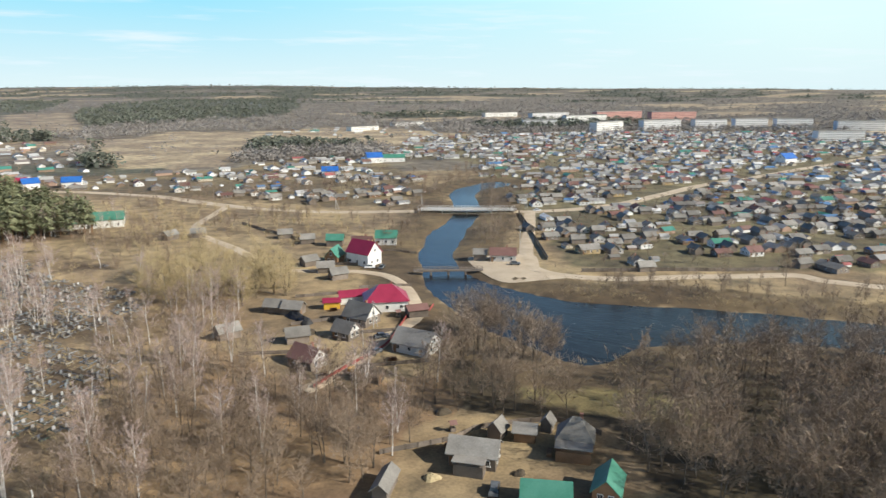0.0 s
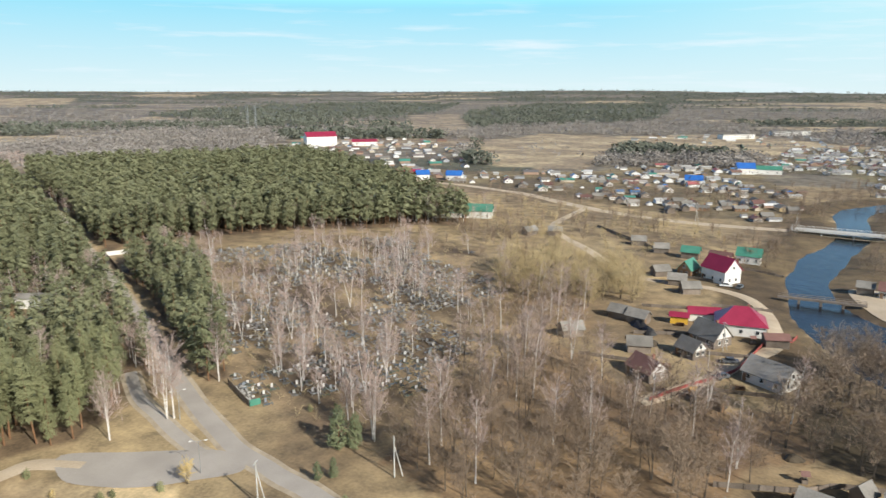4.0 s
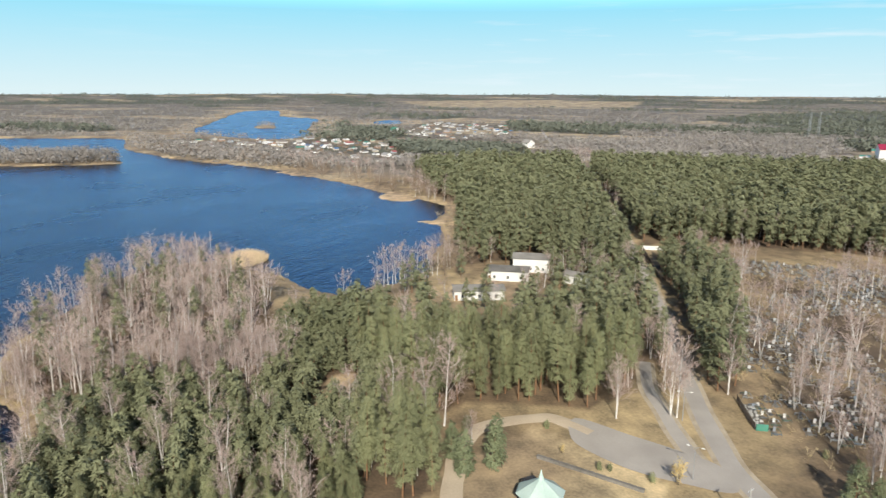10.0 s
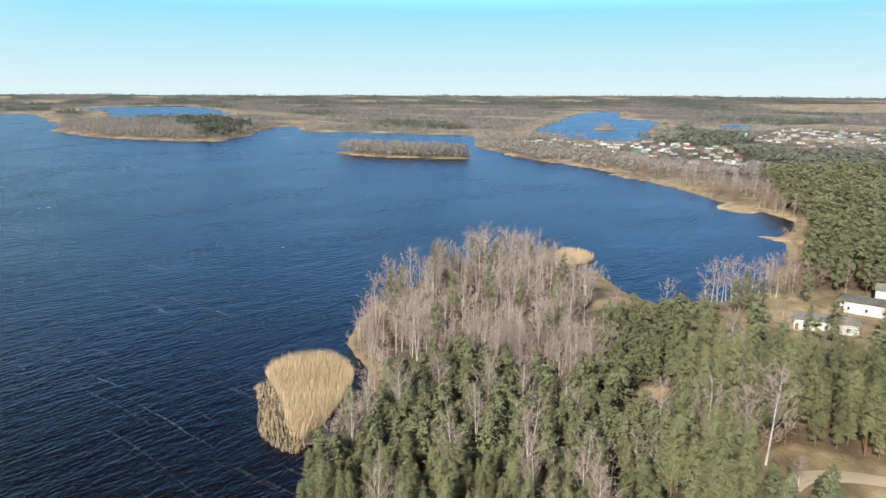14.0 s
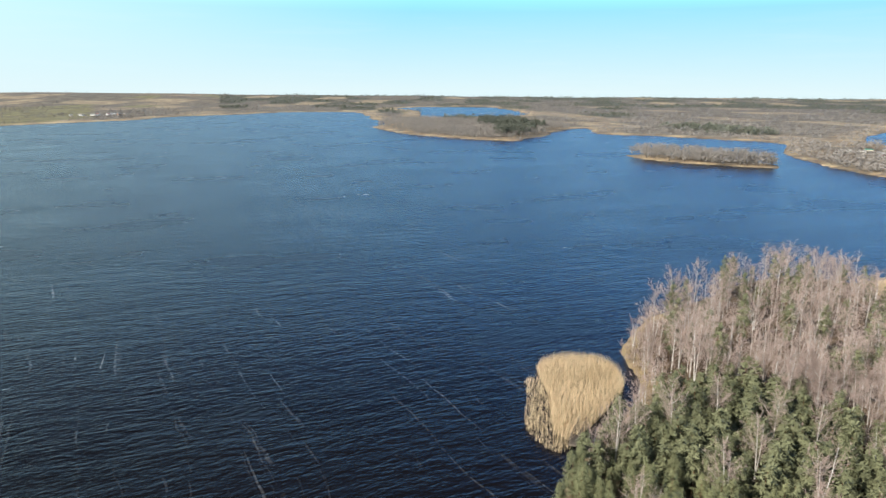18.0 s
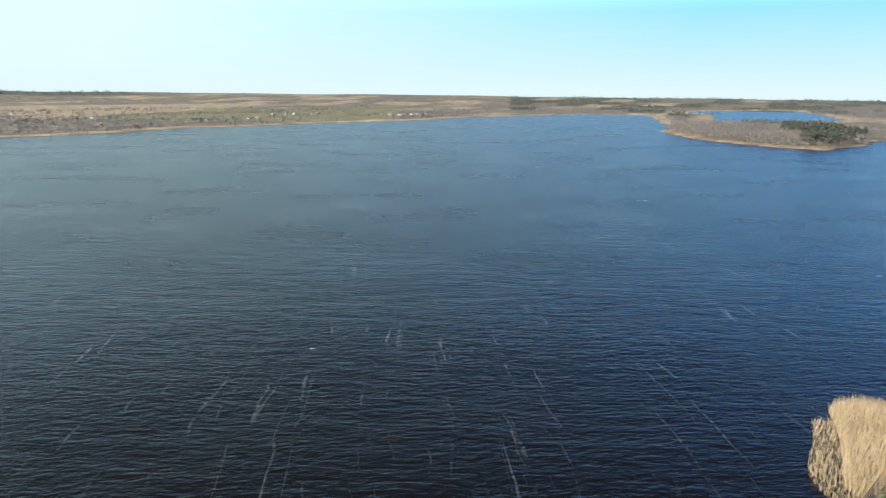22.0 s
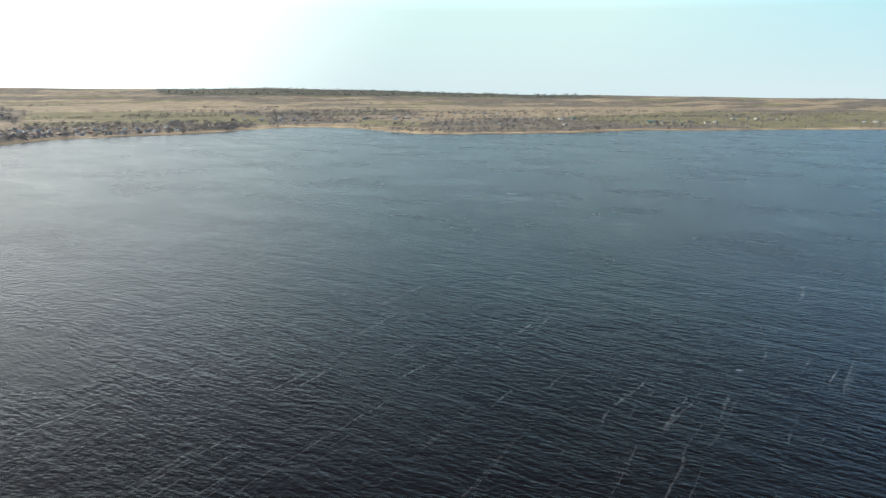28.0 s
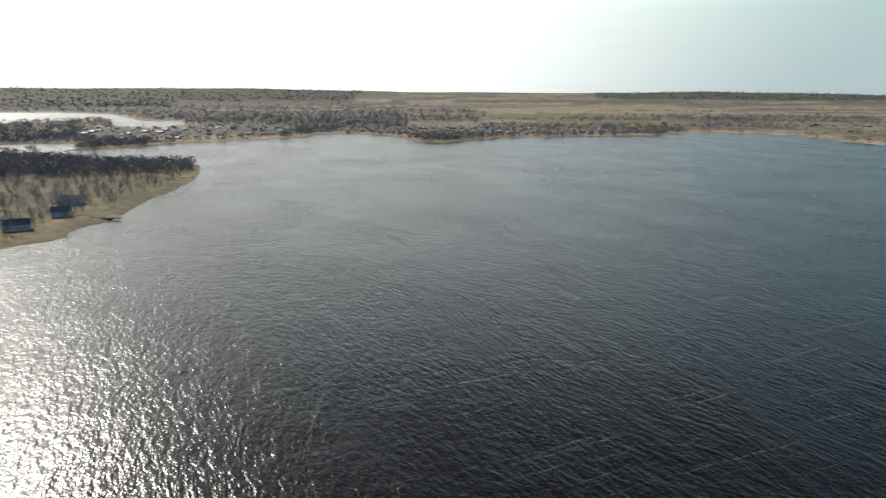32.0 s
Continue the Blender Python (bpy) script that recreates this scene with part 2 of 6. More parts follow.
GROUND, WATER, CALM = ground_material(), water_material("lake_water", 0.275, 0.55, 0.33), water_material("calm_water", 0.09, 0.25, 0.5)
NEEDLES = material("pine_needles", (0.130, 0.140, 0.072), (0.202, 0.209, 0.114), 0.05, 1.2, 0.8, vary="island", spread=0.12)
NEEDLES_NEAR = material("pine_needles_near", (0.146, 0.155, 0.075), (0.240, 0.246, 0.124), 0.09, 1.2, 0.8, vary="object", spread=0.2)
PINE_BARK = material("pine_bark", (0.14, 0.075, 0.04), (0.26, 0.14, 0.07), 1.0, 9, 0.9, 0.4)
BIRCH_BARK = material("birch_bark", (0.40, 0.37, 0.34), (0.72, 0.69, 0.65), 1.3, 8, 0.7)
GREY_BARK = material("grey_bark", (0.08, 0.062, 0.045), (0.16, 0.128, 0.098), 1.0, 8, 0.9)
# far conifers: the needle green is greyed to carry some aerial haze
HAZED_NEEDLES = material("hazed_conifers", (0.095, 0.105, 0.082), (0.14, 0.15, 0.118), 0.01, 0.4, 0.9, vary="island", spread=0.1)
# far twigs: paler and greyer than the near ones, distance haze mixed into the colour
HAZED_TWIGS = material("hazed_twigs", (0.20, 0.182, 0.168), (0.30, 0.275, 0.252), 0.01, 0.4, 0.9, vary="island", spread=0.15)
TWIGS = material("bare_twigs", (0.145, 0.105, 0.075), (0.33, 0.248, 0.176), 0.06, 1.0, 0.8)
BIRCH_TWIGS = material("birch_twigs", (0.30, 0.222, 0.195), (0.46, 0.36, 0.315), 0.05, 1.0, 0.8)
WILLOW_TWIGS = material("willow_twigs", (0.36, 0.275, 0.14), (0.52, 0.42, 0.24), 0.05, 1.0, 0.8)
REED = material("dry_reed", (0.60, 0.465, 0.29), (0.77, 0.62, 0.42), 0.1, 2.0, 0.85, vary="island", spread=0.2)
SAND = material("sand", (0.42, 0.33, 0.22), (0.58, 0.48, 0.34), 0.2, 3.0, 0.95, 0.3)
ASPHALT = material("worn_asphalt", (0.33, 0.30, 0.265), (0.45, 0.41, 0.365), 0.12, 5.0, 0.9, 0.2)
DIRT = material("dirt_track", (0.42, 0.335, 0.24), (0.59, 0.49, 0.36), 0.15, 3.0, 0.95, 0.3)
VERGE = material("gravel_verge", (0.33, 0.27, 0.19), (0.50, 0.42, 0.31), 0.35, 2.5, 0.95, 0.3)
CONCRETE = material("concrete", (0.36, 0.35, 0.33), (0.52, 0.51, 0.48), 0.3, 4.0, 0.9, 0.2)
WHITE = material("white_render", (0.58, 0.57, 0.54), (0.76, 0.75, 0.72), 0.3, 3.0, 0.8, 0.1)
GLASS = material("window_glass", (0.02, 0.025, 0.03), (0.05, 0.06, 0.07), 0.5, 3.0, 0.08)
SLATE = material("slate_grey", (0.155, 0.145, 0.132), (0.28, 0.265, 0.24), 0.25, 3.0, 0.85, 0.3, vary="object", spread=0.3)
RUST = material("red_brown_roof", (0.14, 0.07, 0.06), (0.21, 0.115, 0.10), 0.25, 3.0, 0.7, 0.2, vary="object", spread=0.2)
TEAL = material("green_metal_roof", (0.045, 0.19, 0.135), (0.085, 0.26, 0.195), 0.3, 3.0, 0.45, 0.1)
PALE_TEAL = material("pale_green_roof", (0.36, 0.47, 0.42), (0.48, 0.58, 0.53), 0.3, 3.0, 0.45, 0.1)
RASPBERRY = material("raspberry_metal_roof", (0.25, 0.02, 0.055), (0.35, 0.035, 0.08), 0.3, 3.0, 0.45, 0.1)
BLUE = material("blue_metal_roof", (0.02, 0.10, 0.38), (0.04, 0.17, 0.50), 0.3, 3.0, 0.45, 0.1)
RED = material("red_paint", (0.24, 0.05, 0.045), (0.36, 0.09, 0.08), 0.3, 3.0, 0.6, 0.1)
YELLOW = material("yellow_paint", (0.60, 0.33, 0.03), (0.72, 0.45, 0.06), 0.3, 3.0, 0.6, 0.1)
PLANK = material("grey_planks", (0.13, 0.105, 0.085), (0.24, 0.20, 0.165), 0.4, 6.0, 0.9, 0.3, vary="object", spread=0.3)
LOG = material("brown_timber", (0.17, 0.095, 0.05), (0.27, 0.16, 0.09), 0.4, 5.0, 0.85, 0.3, vary="object", spread=0.25)
BRICK = material("white_brick", (0.46, 0.43, 0.39), (0.60, 0.57, 0.53), 0.4, 5.0, 0.9, 0.2, vary="object", spread=0.2)
METAL = material("galvanised_metal", (0.34, 0.35, 0.36), (0.46, 0.47, 0.48), 0.4, 5.0, 0.4, 0.1, 0.6)
DARK = material("dark_metal", (0.03, 0.03, 0.032), (0.06, 0.06, 0.06), 0.4, 5.0, 0.6)
GRAVE = palette("gravestones", [(0.50, 0.50, 0.49), (0.20, 0.21, 0.22), (0.19, 0.23, 0.27), (0.30, 0.28, 0.25), (0.08, 0.08, 0.09), (0.17, 0.19, 0.19), (0.38, 0.37, 0.35), (0.26, 0.24, 0.22), (0.13, 0.12, 0.12)], 0.5)
ROOFS = palette("village_roofs", [(0.35, 0.35, 0.35), (0.44, 0.44, 0.43), (0.26, 0.26, 0.26), (0.20, 0.12, 0.10), (0.39, 0.36, 0.34), (0.30, 0.29, 0.27), (0.52, 0.52, 0.52), (0.07, 0.26, 0.21), (0.31, 0.30, 0.29), (0.21, 0.20, 0.18), (0.26, 0.23, 0.22), (0.72, 0.72, 0.72), (0.17, 0.16, 0.16), (0.43, 0.42, 0.40), (0.10, 0.21, 0.39), (0.35, 0.34, 0.33), (0.39, 0.13, 0.13), (0.27, 0.26, 0.25)], 0.6)
WALLS = palette("village_walls", [(0.62, 0.60, 0.56), (0.80, 0.79, 0.76), (0.24, 0.17, 0.12), (0.42, 0.40, 0.36), (0.56, 0.50, 0.40), (0.40, 0.43, 0.46), (0.78, 0.78, 0.77), (0.82, 0.82, 0.80), (0.40, 0.27, 0.20)], 0.85)


# ---- building blocks ----
def mesh_of(name, v, f, mats, mi=None, smooth=False):
    """A mesh from arrays: v (n, 3) and f (m, 3) or (m, 4)."""
    v, f = np.asarray(v, np.float32), np.asarray(f, np.int32)
    k = f.shape[1]
    me = bpy.data.meshes.new(name)
    me.vertices.add(len(v)), me.loops.add(len(f) * k), me.polygons.add(len(f))
    me.vertices.foreach_set("co", v.ravel())
    me.loops.foreach_set("vertex_index", f.ravel())
    me.polygons.foreach_set("loop_start", np.arange(len(f), dtype=np.int32) * k)
    for m in mats:
        me.materials.append(m)
    if mi is not None:
        me.polygons.foreach_set("material_index", np.asarray(mi, np.int32))
    me.update(calc_edges=True)
    me.polygons.foreach_set("use_smooth", np.full(len(f), smooth))
    return me


def thing(name, me, label="", category="", group="", kind="", at=None):
    ob = tagged(new(name, me), label, category, group, kind)
    if at is not None:
        ob.matrix_world = at
    return ob


def part(name, me, parent, label="", m=None):
    """A mesh as a part of a thing, in the thing's own space."""
    ob = new(name, me)
    ob.parent = parent
    if m is not None:
        ob.matrix_basis = m
    return tagged(ob, label)


class Build:
    """Collects boxes, tubes and free triangles into one triangle mesh."""

    def __init__(self):
        self.v, self.f, self.m, self.n = [], [], [], 0

    def add(self, v, f, m=0):
        v, f = np.asarray(v, float).reshape(-1, 3), np.asarray(f, int).reshape(-1, 3)
        self.v.append(v), self.f.append(f + self.n), self.m.append(np.full(len(f), m))
        self.n += len(v)
        return self

    def box(self, x, y, z, sx, sy, sz, m=0, turn=0.0, taper=1.0):
        """A box whose base is centred on x, y, z."""
        c = np.array([(-1, -1, 0), (1, -1, 0), (1, 1, 0), (-1, 1, 0), (-1, -1, 1), (1, -1, 1), (1, 1, 1), (-1, 1, 1)], float)
        c[4:, :2] *= taper
        c = c * (sx / 2, sy / 2, sz)
        a = radians(turn)
        c[:, :2] = c[:, :2] @ np.array([[math.cos(a), math.sin(a)], [-math.sin(a), math.cos(a)]])
        return self.add(c + (x, y, z), [(0, 2, 1), (0, 3, 2), (4, 5, 6), (4, 6, 7), (0, 1, 5), (0, 5, 4), (1, 2, 6), (1, 6, 5), (2, 3, 7), (2, 7, 6), (3, 0, 4), (3, 4, 7)], m)

    def tube(self, path, radii, sides=5, m=0):
        path = np.asarray(path, float)
        rings = []
        for k, (p, r) in enumerate(zip(path, radii)):
            d = path[min(k + 1, len(path) - 1)] - path[max(k - 1, 0)]
            d = d / (np.linalg.norm(d) + 1e-9)
            u = np.cross(d, (0.3, 0.9, 0.2) if abs(d[2]) > 0.7 else (0, 0, 1))
            u /= np.linalg.norm(u) + 1e-9
            w = np.cross(d, u)
            a = np.arange(sides) * 2 * math.pi / sides
            rings.append(p + r * (np.outer(np.cos(a), u) + np.outer(np.sin(a), w)))
        f = []
        for k in range(len(path) - 1):
            for s in range(sides):
                a, b = k * sides + s, k * sides + (s + 1) % sides
                f += [(a, b, b + sides), (a, b + sides, a + sides)]
        top = (len(path) - 1) * sides
        f += [(top, top + s, top + s + 1) for s in range(1, sides - 1)]
        return self.add(np.concatenate(rings), f, m)

    def done(self):
        return np.concatenate(self.v), np.concatenate(self.f), np.concatenate(self.m)

    def mesh(self, name, *mats):
        v, f, m = self.done()
        return mesh_of(name, v, f, mats, m)


def scatter(name, shapes, places, mats, label, category, group=""):
    """Many copies of a few shapes as one object of kind stuff. places: rows of x, y, z, size, turn."""
    V, F, M, n = [], [], [], 0
    places = np.asarray(places, float)
    pick = np.random.RandomState(len(places)).randint(0, len(shapes), len(places))
    for k, (v, f, m) in enumerate(shapes):
        p = places[pick == k]
        if not len(p):
            continue
        c, s = np.cos(p[:, 4]), np.sin(p[:, 4])
        x = (v[None, :, 0] * c[:, None] - v[None, :, 1] * s[:, None]) * p[:, 3:4] + p[:, 0:1]
        y = (v[None, :, 0] * s[:, None] + v[None, :, 1] * c[:, None]) * p[:, 3:4] + p[:, 1:2]
        z = v[None, :, 2] * p[:, 3:4] + p[:, 2:3]
        V.append(np.stack([x, y, z], 2).reshape(-1, 3))
        F.append((f[None] + (np.arange(len(p)) * len(v))[:, None, None]).reshape(-1, 3) + n)
        M.append(np.tile(m, len(p)))
        n += len(p) * len(v)
    return thing(name, mesh_of(name, np.concatenate(V), np.concatenate(F), mats, np.concatenate(M)), label, category, group, "stuff")


# ---- the plan: shores, zones, land ----
def curve(points, closed=True, steps=4, rough=0.0, seed=0):
    """A smooth line through a few places, with a little natural waviness."""
    p = np.asarray(points, float)
    n = len(p)
    out = []
    for k in range(n if closed else n - 1):
        a, b, c, e = (p[(k + j) % n] if closed else p[min(max(k + j, 0), n - 1)] for j in (-1, 0, 1, 2))
        for s in np.arange(steps) / steps:
            q = 0.5 * (2 * b + (c - a) * s + (2 * a - 5 * b + 4 * c - e) * s * s + (3 * b - a - 3 * c + e) * s ** 3)
            if rough:
                w = noise.noise_vector(Vector((q[0] / 23, q[1] / 23, seed)))
                q = q + np.array(w[:2]) * min(rough, 0.15 * np.linalg.norm(c - b))
            out.append(q)
    if not closed:
        out.append(p[-1])
    return np.array(out)


def inside(poly, x, y):
    r = np.zeros(x.shape, bool)
    for (ax, ay), (bx, by) in zip(poly, np.roll(poly, -1, 0)):
        hit = (ay > y) != (by > y)
        with np.errstate(divide="ignore", invalid="ignore"):
            r ^= hit & (x < (bx - ax) * (y - ay) / (by - ay) + ax)
    return r


def edge_distance(poly, x, y, closed=True):
    d = np.full(x.shape, 1e9)
    a = np.asarray(poly)
    b = np.roll(a, -1, 0)
    for (ax, ay), (bx, by) in list(zip(a, b))[:None if closed else -1]:
        ex, ey = bx - ax, by - ay
        t = np.clip(((x - ax) * ex + (y - ay) * ey) / (ex * ex + ey * ey + 1e-9), 0, 1)
        d = np.minimum(d, np.hypot(x - ax - t * ex, y - ay - t * ey))
    return d


near_shore = [(-107, -42), (-60, -32), (0, -24), (60, -8), (120, 6), (200, 6), (290, -30), (330, -100)]
headland = [(334, -134), (336, -159), (355, -180), (364, -207), (398, -238), (426, -276), (474, -336), (528, -380), (587, -414), (625, -384), (714, -365), (790, -350)]
east_bay = [(817, -397), (808, -440), (813, -501), (819, -571), (802, -640), (791, -760), (829, -822), (788, -858), (686, -849), (589, -786), (550, -805), (549, -930)]
south_shore = [(480, -1020), (395, -1126), (323, -1298), (198, -1302), (64, -1150), (-86, -1179), (-228, -1235), (-340, -1327), (-453, -1336), (-681, -1412), (-996, -1466), (-1125, -1560), (-1407, -1585), (-1630, -1640), (-1789, -1503)]
west_cape = [(-1521, -1218), (-1435, -1150), (-1300, -1000), (-1184, -909), (-1063, -837), (-942, -665), (-904, -535), (-912, -458), (-971, -468), (-1073, -475), (-1150, -505), (-1309, -518), (-1274, -483), (-1157, -425), (-1158, -310), (-1138, -230), (-1107, -134)]
north_shore = [(-930, -109), (-828, -73), (-746, -30), (-687, 17), (-622, 56), (-571, 74), (-528, 90), (-488, 103), (-447, 120), (-414, 132), (-385, 125), (-361, 112), (-330, 107), (-285, 90), (-247, 66), (-243, 51), (-233, 40)]
wood_cape = [(-250, 26), (-276, 14), (-297, 2), (-302, -14), (-292, -30), (-266, -44), (-236, -52), (-208, -58), (-178, -56), (-162, -46), (-143, -42), (-127, -42)]
LAKE = curve(near_shore + headland + east_bay + south_shore + west_cape + north_shore + wood_cape, rough=5)
ISLAND = curve([(-777, -251), (-742, -211), (-727, -148), (-734, -89), (-785, -105), (-815, -169), (-812, -235)], rough=6)
SANDBANK = curve([(-450, 99), (-468, 108), (-462, 122), (-442, 126), (-430, 112)], rough=2)
SHOALS = [curve([(x - 12, y - 10), (x + 1, y - 6), (x + 13, y + 8), (x - 2, y + 5)]) for x, y in ((-592, 64), (-611, 55), (-354, 111), (-783, -46))]
RIVER = curve([(34, 500), (16, 478), (6, 452), (6, 393), (2, 347), (-5, 324), (-9, 286), (-7, 249), (-5, 231), (3, 212), (13, 194), (23, 180), (34, 167), (42, 168), (53, 178), (71, 181), (90, 182), (108, 177), (150, 162), (210, 150), (215, 176), (160, 186), (130, 196), (85, 209), (63, 214), (42, 218), (25, 231), (10, 249), (4, 273), (7, 306), (14, 350), (21, 393), (20, 448), (30, 472), (48, 490)], rough=2)
FAR_LAKE = curve([(-1303, -36), (-1141, 9), (-1045, 92), (-1150, 150), (-1294, 154), (-1755, 236), (-1968, 171), (-2519, 208), (-2424, 95), (-1783, 14)], rough=10)
FAR_ISLE = curve([(-1380, 66), (-1330, 100), (-1420, 120), (-1500, 96)], rough=5)
MEADOW_LAKE = curve([(-1489, 329), (-1473, 377), (-1632, 414), (-1624, 365)], rough=8)
WEST_LAKE = curve([(-1674, -1143), (-1620, -1080), (-1789, -997), (-2050, -1000), (-2880, -1609), (-2760, -1740), (-2560, -1760), (-2300, -1680), (-2145, -1490), (-1804, -1220)], rough=10)
EAST_POND = curve([(1640, -640), (1638, -796), (1607, -911), (1296, -756), (1217, -826), (1408, -965), (1513, -930), (1900, -1090), (2181, -1062), (2280, -800)], rough=6)
SMALL_POND = curve([(862, -340), (822, -389), (844, -432), (913, -468), (960, -400)], rough=4)
WATERS = [LAKE, RIVER, FAR_LAKE, MEADOW_LAKE, WEST_LAKE, EAST_POND, SMALL_POND]
ISLES = [ISLAND, SANDBANK, FAR_ISLE] + SHOALS


def depth_in_water(x, y):
    """Metres from the nearest shore: positive in the water, negative on land."""
    d = np.full(x.shape, -400.0)
    for poly in WATERS:
        (x0, y0), (x1, y1) = poly.min(0) - 60, poly.max(0) + 60
        near = (x > x0) & (x < x1) & (y > y0) & (y < y1)
        e = edge_distance(poly, x[near], y[near])
        d[near] = np.maximum(d[near], np.where(inside(poly, x[near], y[near]), e, -e))
    for poly in ISLES:
        (x0, y0), (x1, y1) = poly.min(0) - 60, poly.max(0) + 60
        near = (x > x0) & (x < x1) & (y > y0) & (y < y1)
        e = edge_distance(poly, x[near], y[near])
        d[near] = np.minimum(d[near], np.where(inside(poly, x[near], y[near]), -e, e))
    return d


# the skyline: degrees to the left of +y, and how far the land lifts there
CREST = ([-36, -10, 0, 14, 22, 33, 60, 80, 110, 125, 150, 175, 182, 195, 205, 215, 230, 250, 290, 322], [34, 36, 36, 52, 46, 40, 44, 44, 34, 34, 42, 46, 58, 74, 60, 62, 78, 74, 50, 34])


def hills(x, y):
    """Low swells near by; the land lifts towards the skyline."""
    r = np.hypot(x, y)
    s = np.clip((r - 3150) / 1650, 0, 1)
    a = np.arctan2(-x, y)
    crest = np.interp(np.degrees(a + 0.66) % 360 - 38, CREST[0], CREST[1]) + 1.5 * np.sin(17 * a + 2) + 1.2 * np.sin(41 * a)
    return crest * s * s * (3 - 2 * s) + 0.35 * np.sin(x / 37 + 1) * np.sin(y / 29) + 0.2 * np.sin(x / 11) * np.sin(y / 13 + 2)


def land(x, y):
    """Height of the ground sheet."""
    x, y = np.asarray(x, float), np.asarray(y, float)
    d = depth_in_water(np.atleast_1d(x), np.atleast_1d(y)).reshape(x.shape)
    bank = np.where(d > 0, -np.minimum(2.5, 0.3 * d), np.minimum(1.0, -0.10 * d))
    keep = np.clip(-d / 12, 0, 1)
    return bank + hills(x, y) * keep


PINES_BY_LOT = np.array([(-103, 24), (-106, 33), (-112, 33), (-117, 36), (-124, 37), (-132, 38), (-136, 46), (-138, 53), (-126, 75), (-131, 88), (-150, 106), (-172, 114), (-192, 116), (-186, 104), (-174, 86), (-164, 71), (-172, 58), (-186, 44), (-182, 30), (-150, 34), (-128, 26), (-112, 16)], float)
YOUNG_PINES = np.array([(-96, -40), (-128, -40), (-146, -36), (-164, -26), (-172, 8), (-205, 16), (-214, 36), (-200, 50), (-182, 30), (-150, 34), (-128, 26), (-108, 20), (-98, 14), (-90, -8)], float)
PINES_BY_LAKE = np.array([(-262, 92), (-262, 124), (-240, 136), (-212, 143), (-258, 166), (-330, 201), (-398, 235), (-500, 278), (-565, 304), (-600, 230), (-570, 160), (-460, 140), (-400, 140), (-372, 128), (-330, 118), (-300, 104)], float)
PINE_BLOCK = np.array([(-272, 186), (-258, 220), (-224, 262), (-190, 292), (-160, 318), (-190, 345), (-240, 385), (-350, 470), (-440, 520), (-480, 440), (-560, 320), (-420, 255), (-340, 218)], float)
ROADSIDE_MIX = np.array([(-140, 104), (-150, 106), (-172, 114), (-195, 114), (-216, 124), (-240, 130), (-246, 142), (-238, 158), (-222, 150), (-193, 134), (-160, 117)], float)
CENTRE_TREES = np.array([(-196, 60), (-214, 58), (-232, 56), (-244, 72), (-250, 92), (-262, 104), (-262, 124), (-240, 136), (-216, 124), (-200, 100)], float)
GLADE = np.array([(16, 168), (30, 162), (42, 152), (58, 142), (54, 130), (36, 136), (18, 146)], float)
BIRCH_GLADE = np.array([(-152, 4), (-160, -8), (-172, -14), (-180, 0), (-176, 10), (-160, 12)], float)
ROADSIDE_PINES = np.array([(-236, 168), (-228, 184), (-200, 172), (-178, 158), (-156, 142), (-134, 124), (-122, 112), (-126, 108), (-146, 119), (-172, 134)], float)
CEMETERY = np.array([(-252, 178), (-226, 210), (-180, 268), (-129, 262), (-95, 208), (-82, 171), (-76, 130), (-74, 104), (-90, 100), (-120, 112), (-168, 140)], float)
SCRUB = np.array([(-62, 176), (-50, 168), (-42, 158), (-28, 148), (-14, 155), (-2, 158), (8, 152), (4, 139), (-8, 130), (-10, 114), (-18, 100), (-50, 92), (-68, 98), (-72, 120), (-70, 150)], float)
THIN_SCRUB = np.array([(-115, 250), (-70, 222), (-56, 196), (-62, 176), (-70, 150), (-72, 120), (-78, 104), (-82, 165), (-95, 205)], float)
WILLOWS = np.array([(-81, 262), (-115, 257), (-95, 210), (-67, 208), (-50, 218), (-52, 258)], float)
RIVER_WOOD = np.array([(190, 146), (110, 160), (60, 158), (40, 152), (30, 158), (18, 166), (4, 180), (-2, 176), (0, 150), (6, 138), (34, 134), (38, 108), (60, 88), (120, 60), (190, 90)], float)
CAPE_WOOD = np.array([(-166, -44), (-180, -54), (-206, -56), (-236, -50), (-265, -42), (-290, -28), (-296, -14), (-286, -4), (-264, 5), (-240, 14), (-214, 14), (-176, 8), (-160, -14)], float)
VILLAGE = np.array([(-300, 440), (-250, 430), (-150, 430), (-70, 396), (-14, 392), (-20, 520), (-60, 640), (-130, 660), (-185, 560), (-300, 520), (-400, 500)], float)
TOWN = np.array([(50, 258), (130, 256), (240, 250), (460, 420), (900, 900), (520, 1020), (300, 1030), (100, 980), (-40, 900), (-60, 650), (20, 640), (40, 480), (44, 390)], float)
OUTER = np.array([(-640, 760), (-480, 820), (-400, 780), (-350, 650), (-280, 560), (-310, 520), (-420, 520), (-560, 620)], float)
LAKESIDE = np.array([(-1000, -70), (-900, 10), (-820, 60), (-660, 130), (-650, 160), (-720, 200), (-960, 210), (-1080, 60)], float)
NORTH_VILLAGE = np.array([(-1110, 262), (-960, 335), (-1060, 470), (-1320, 560), (-1500, 470)], float)
SOUTH_VILLAGE = np.array([(560, -960), (700, -880), (840, -850), (900, -1000), (700, -1200), (420, -1240), (470, -1060)], float)
EAST_VILLAGE = np.array([(860, -560), (1000, -520), (1300, -700), (1200, -1000), (950, -900), (850, -760)], float)
HEAD = np.array([(345, -134), (372, -185), (410, -238), (440, -276), (485, -330), (535, -374), (590, -402), (700, -355), (780, -330), (700, -150), (500, -60)], float)

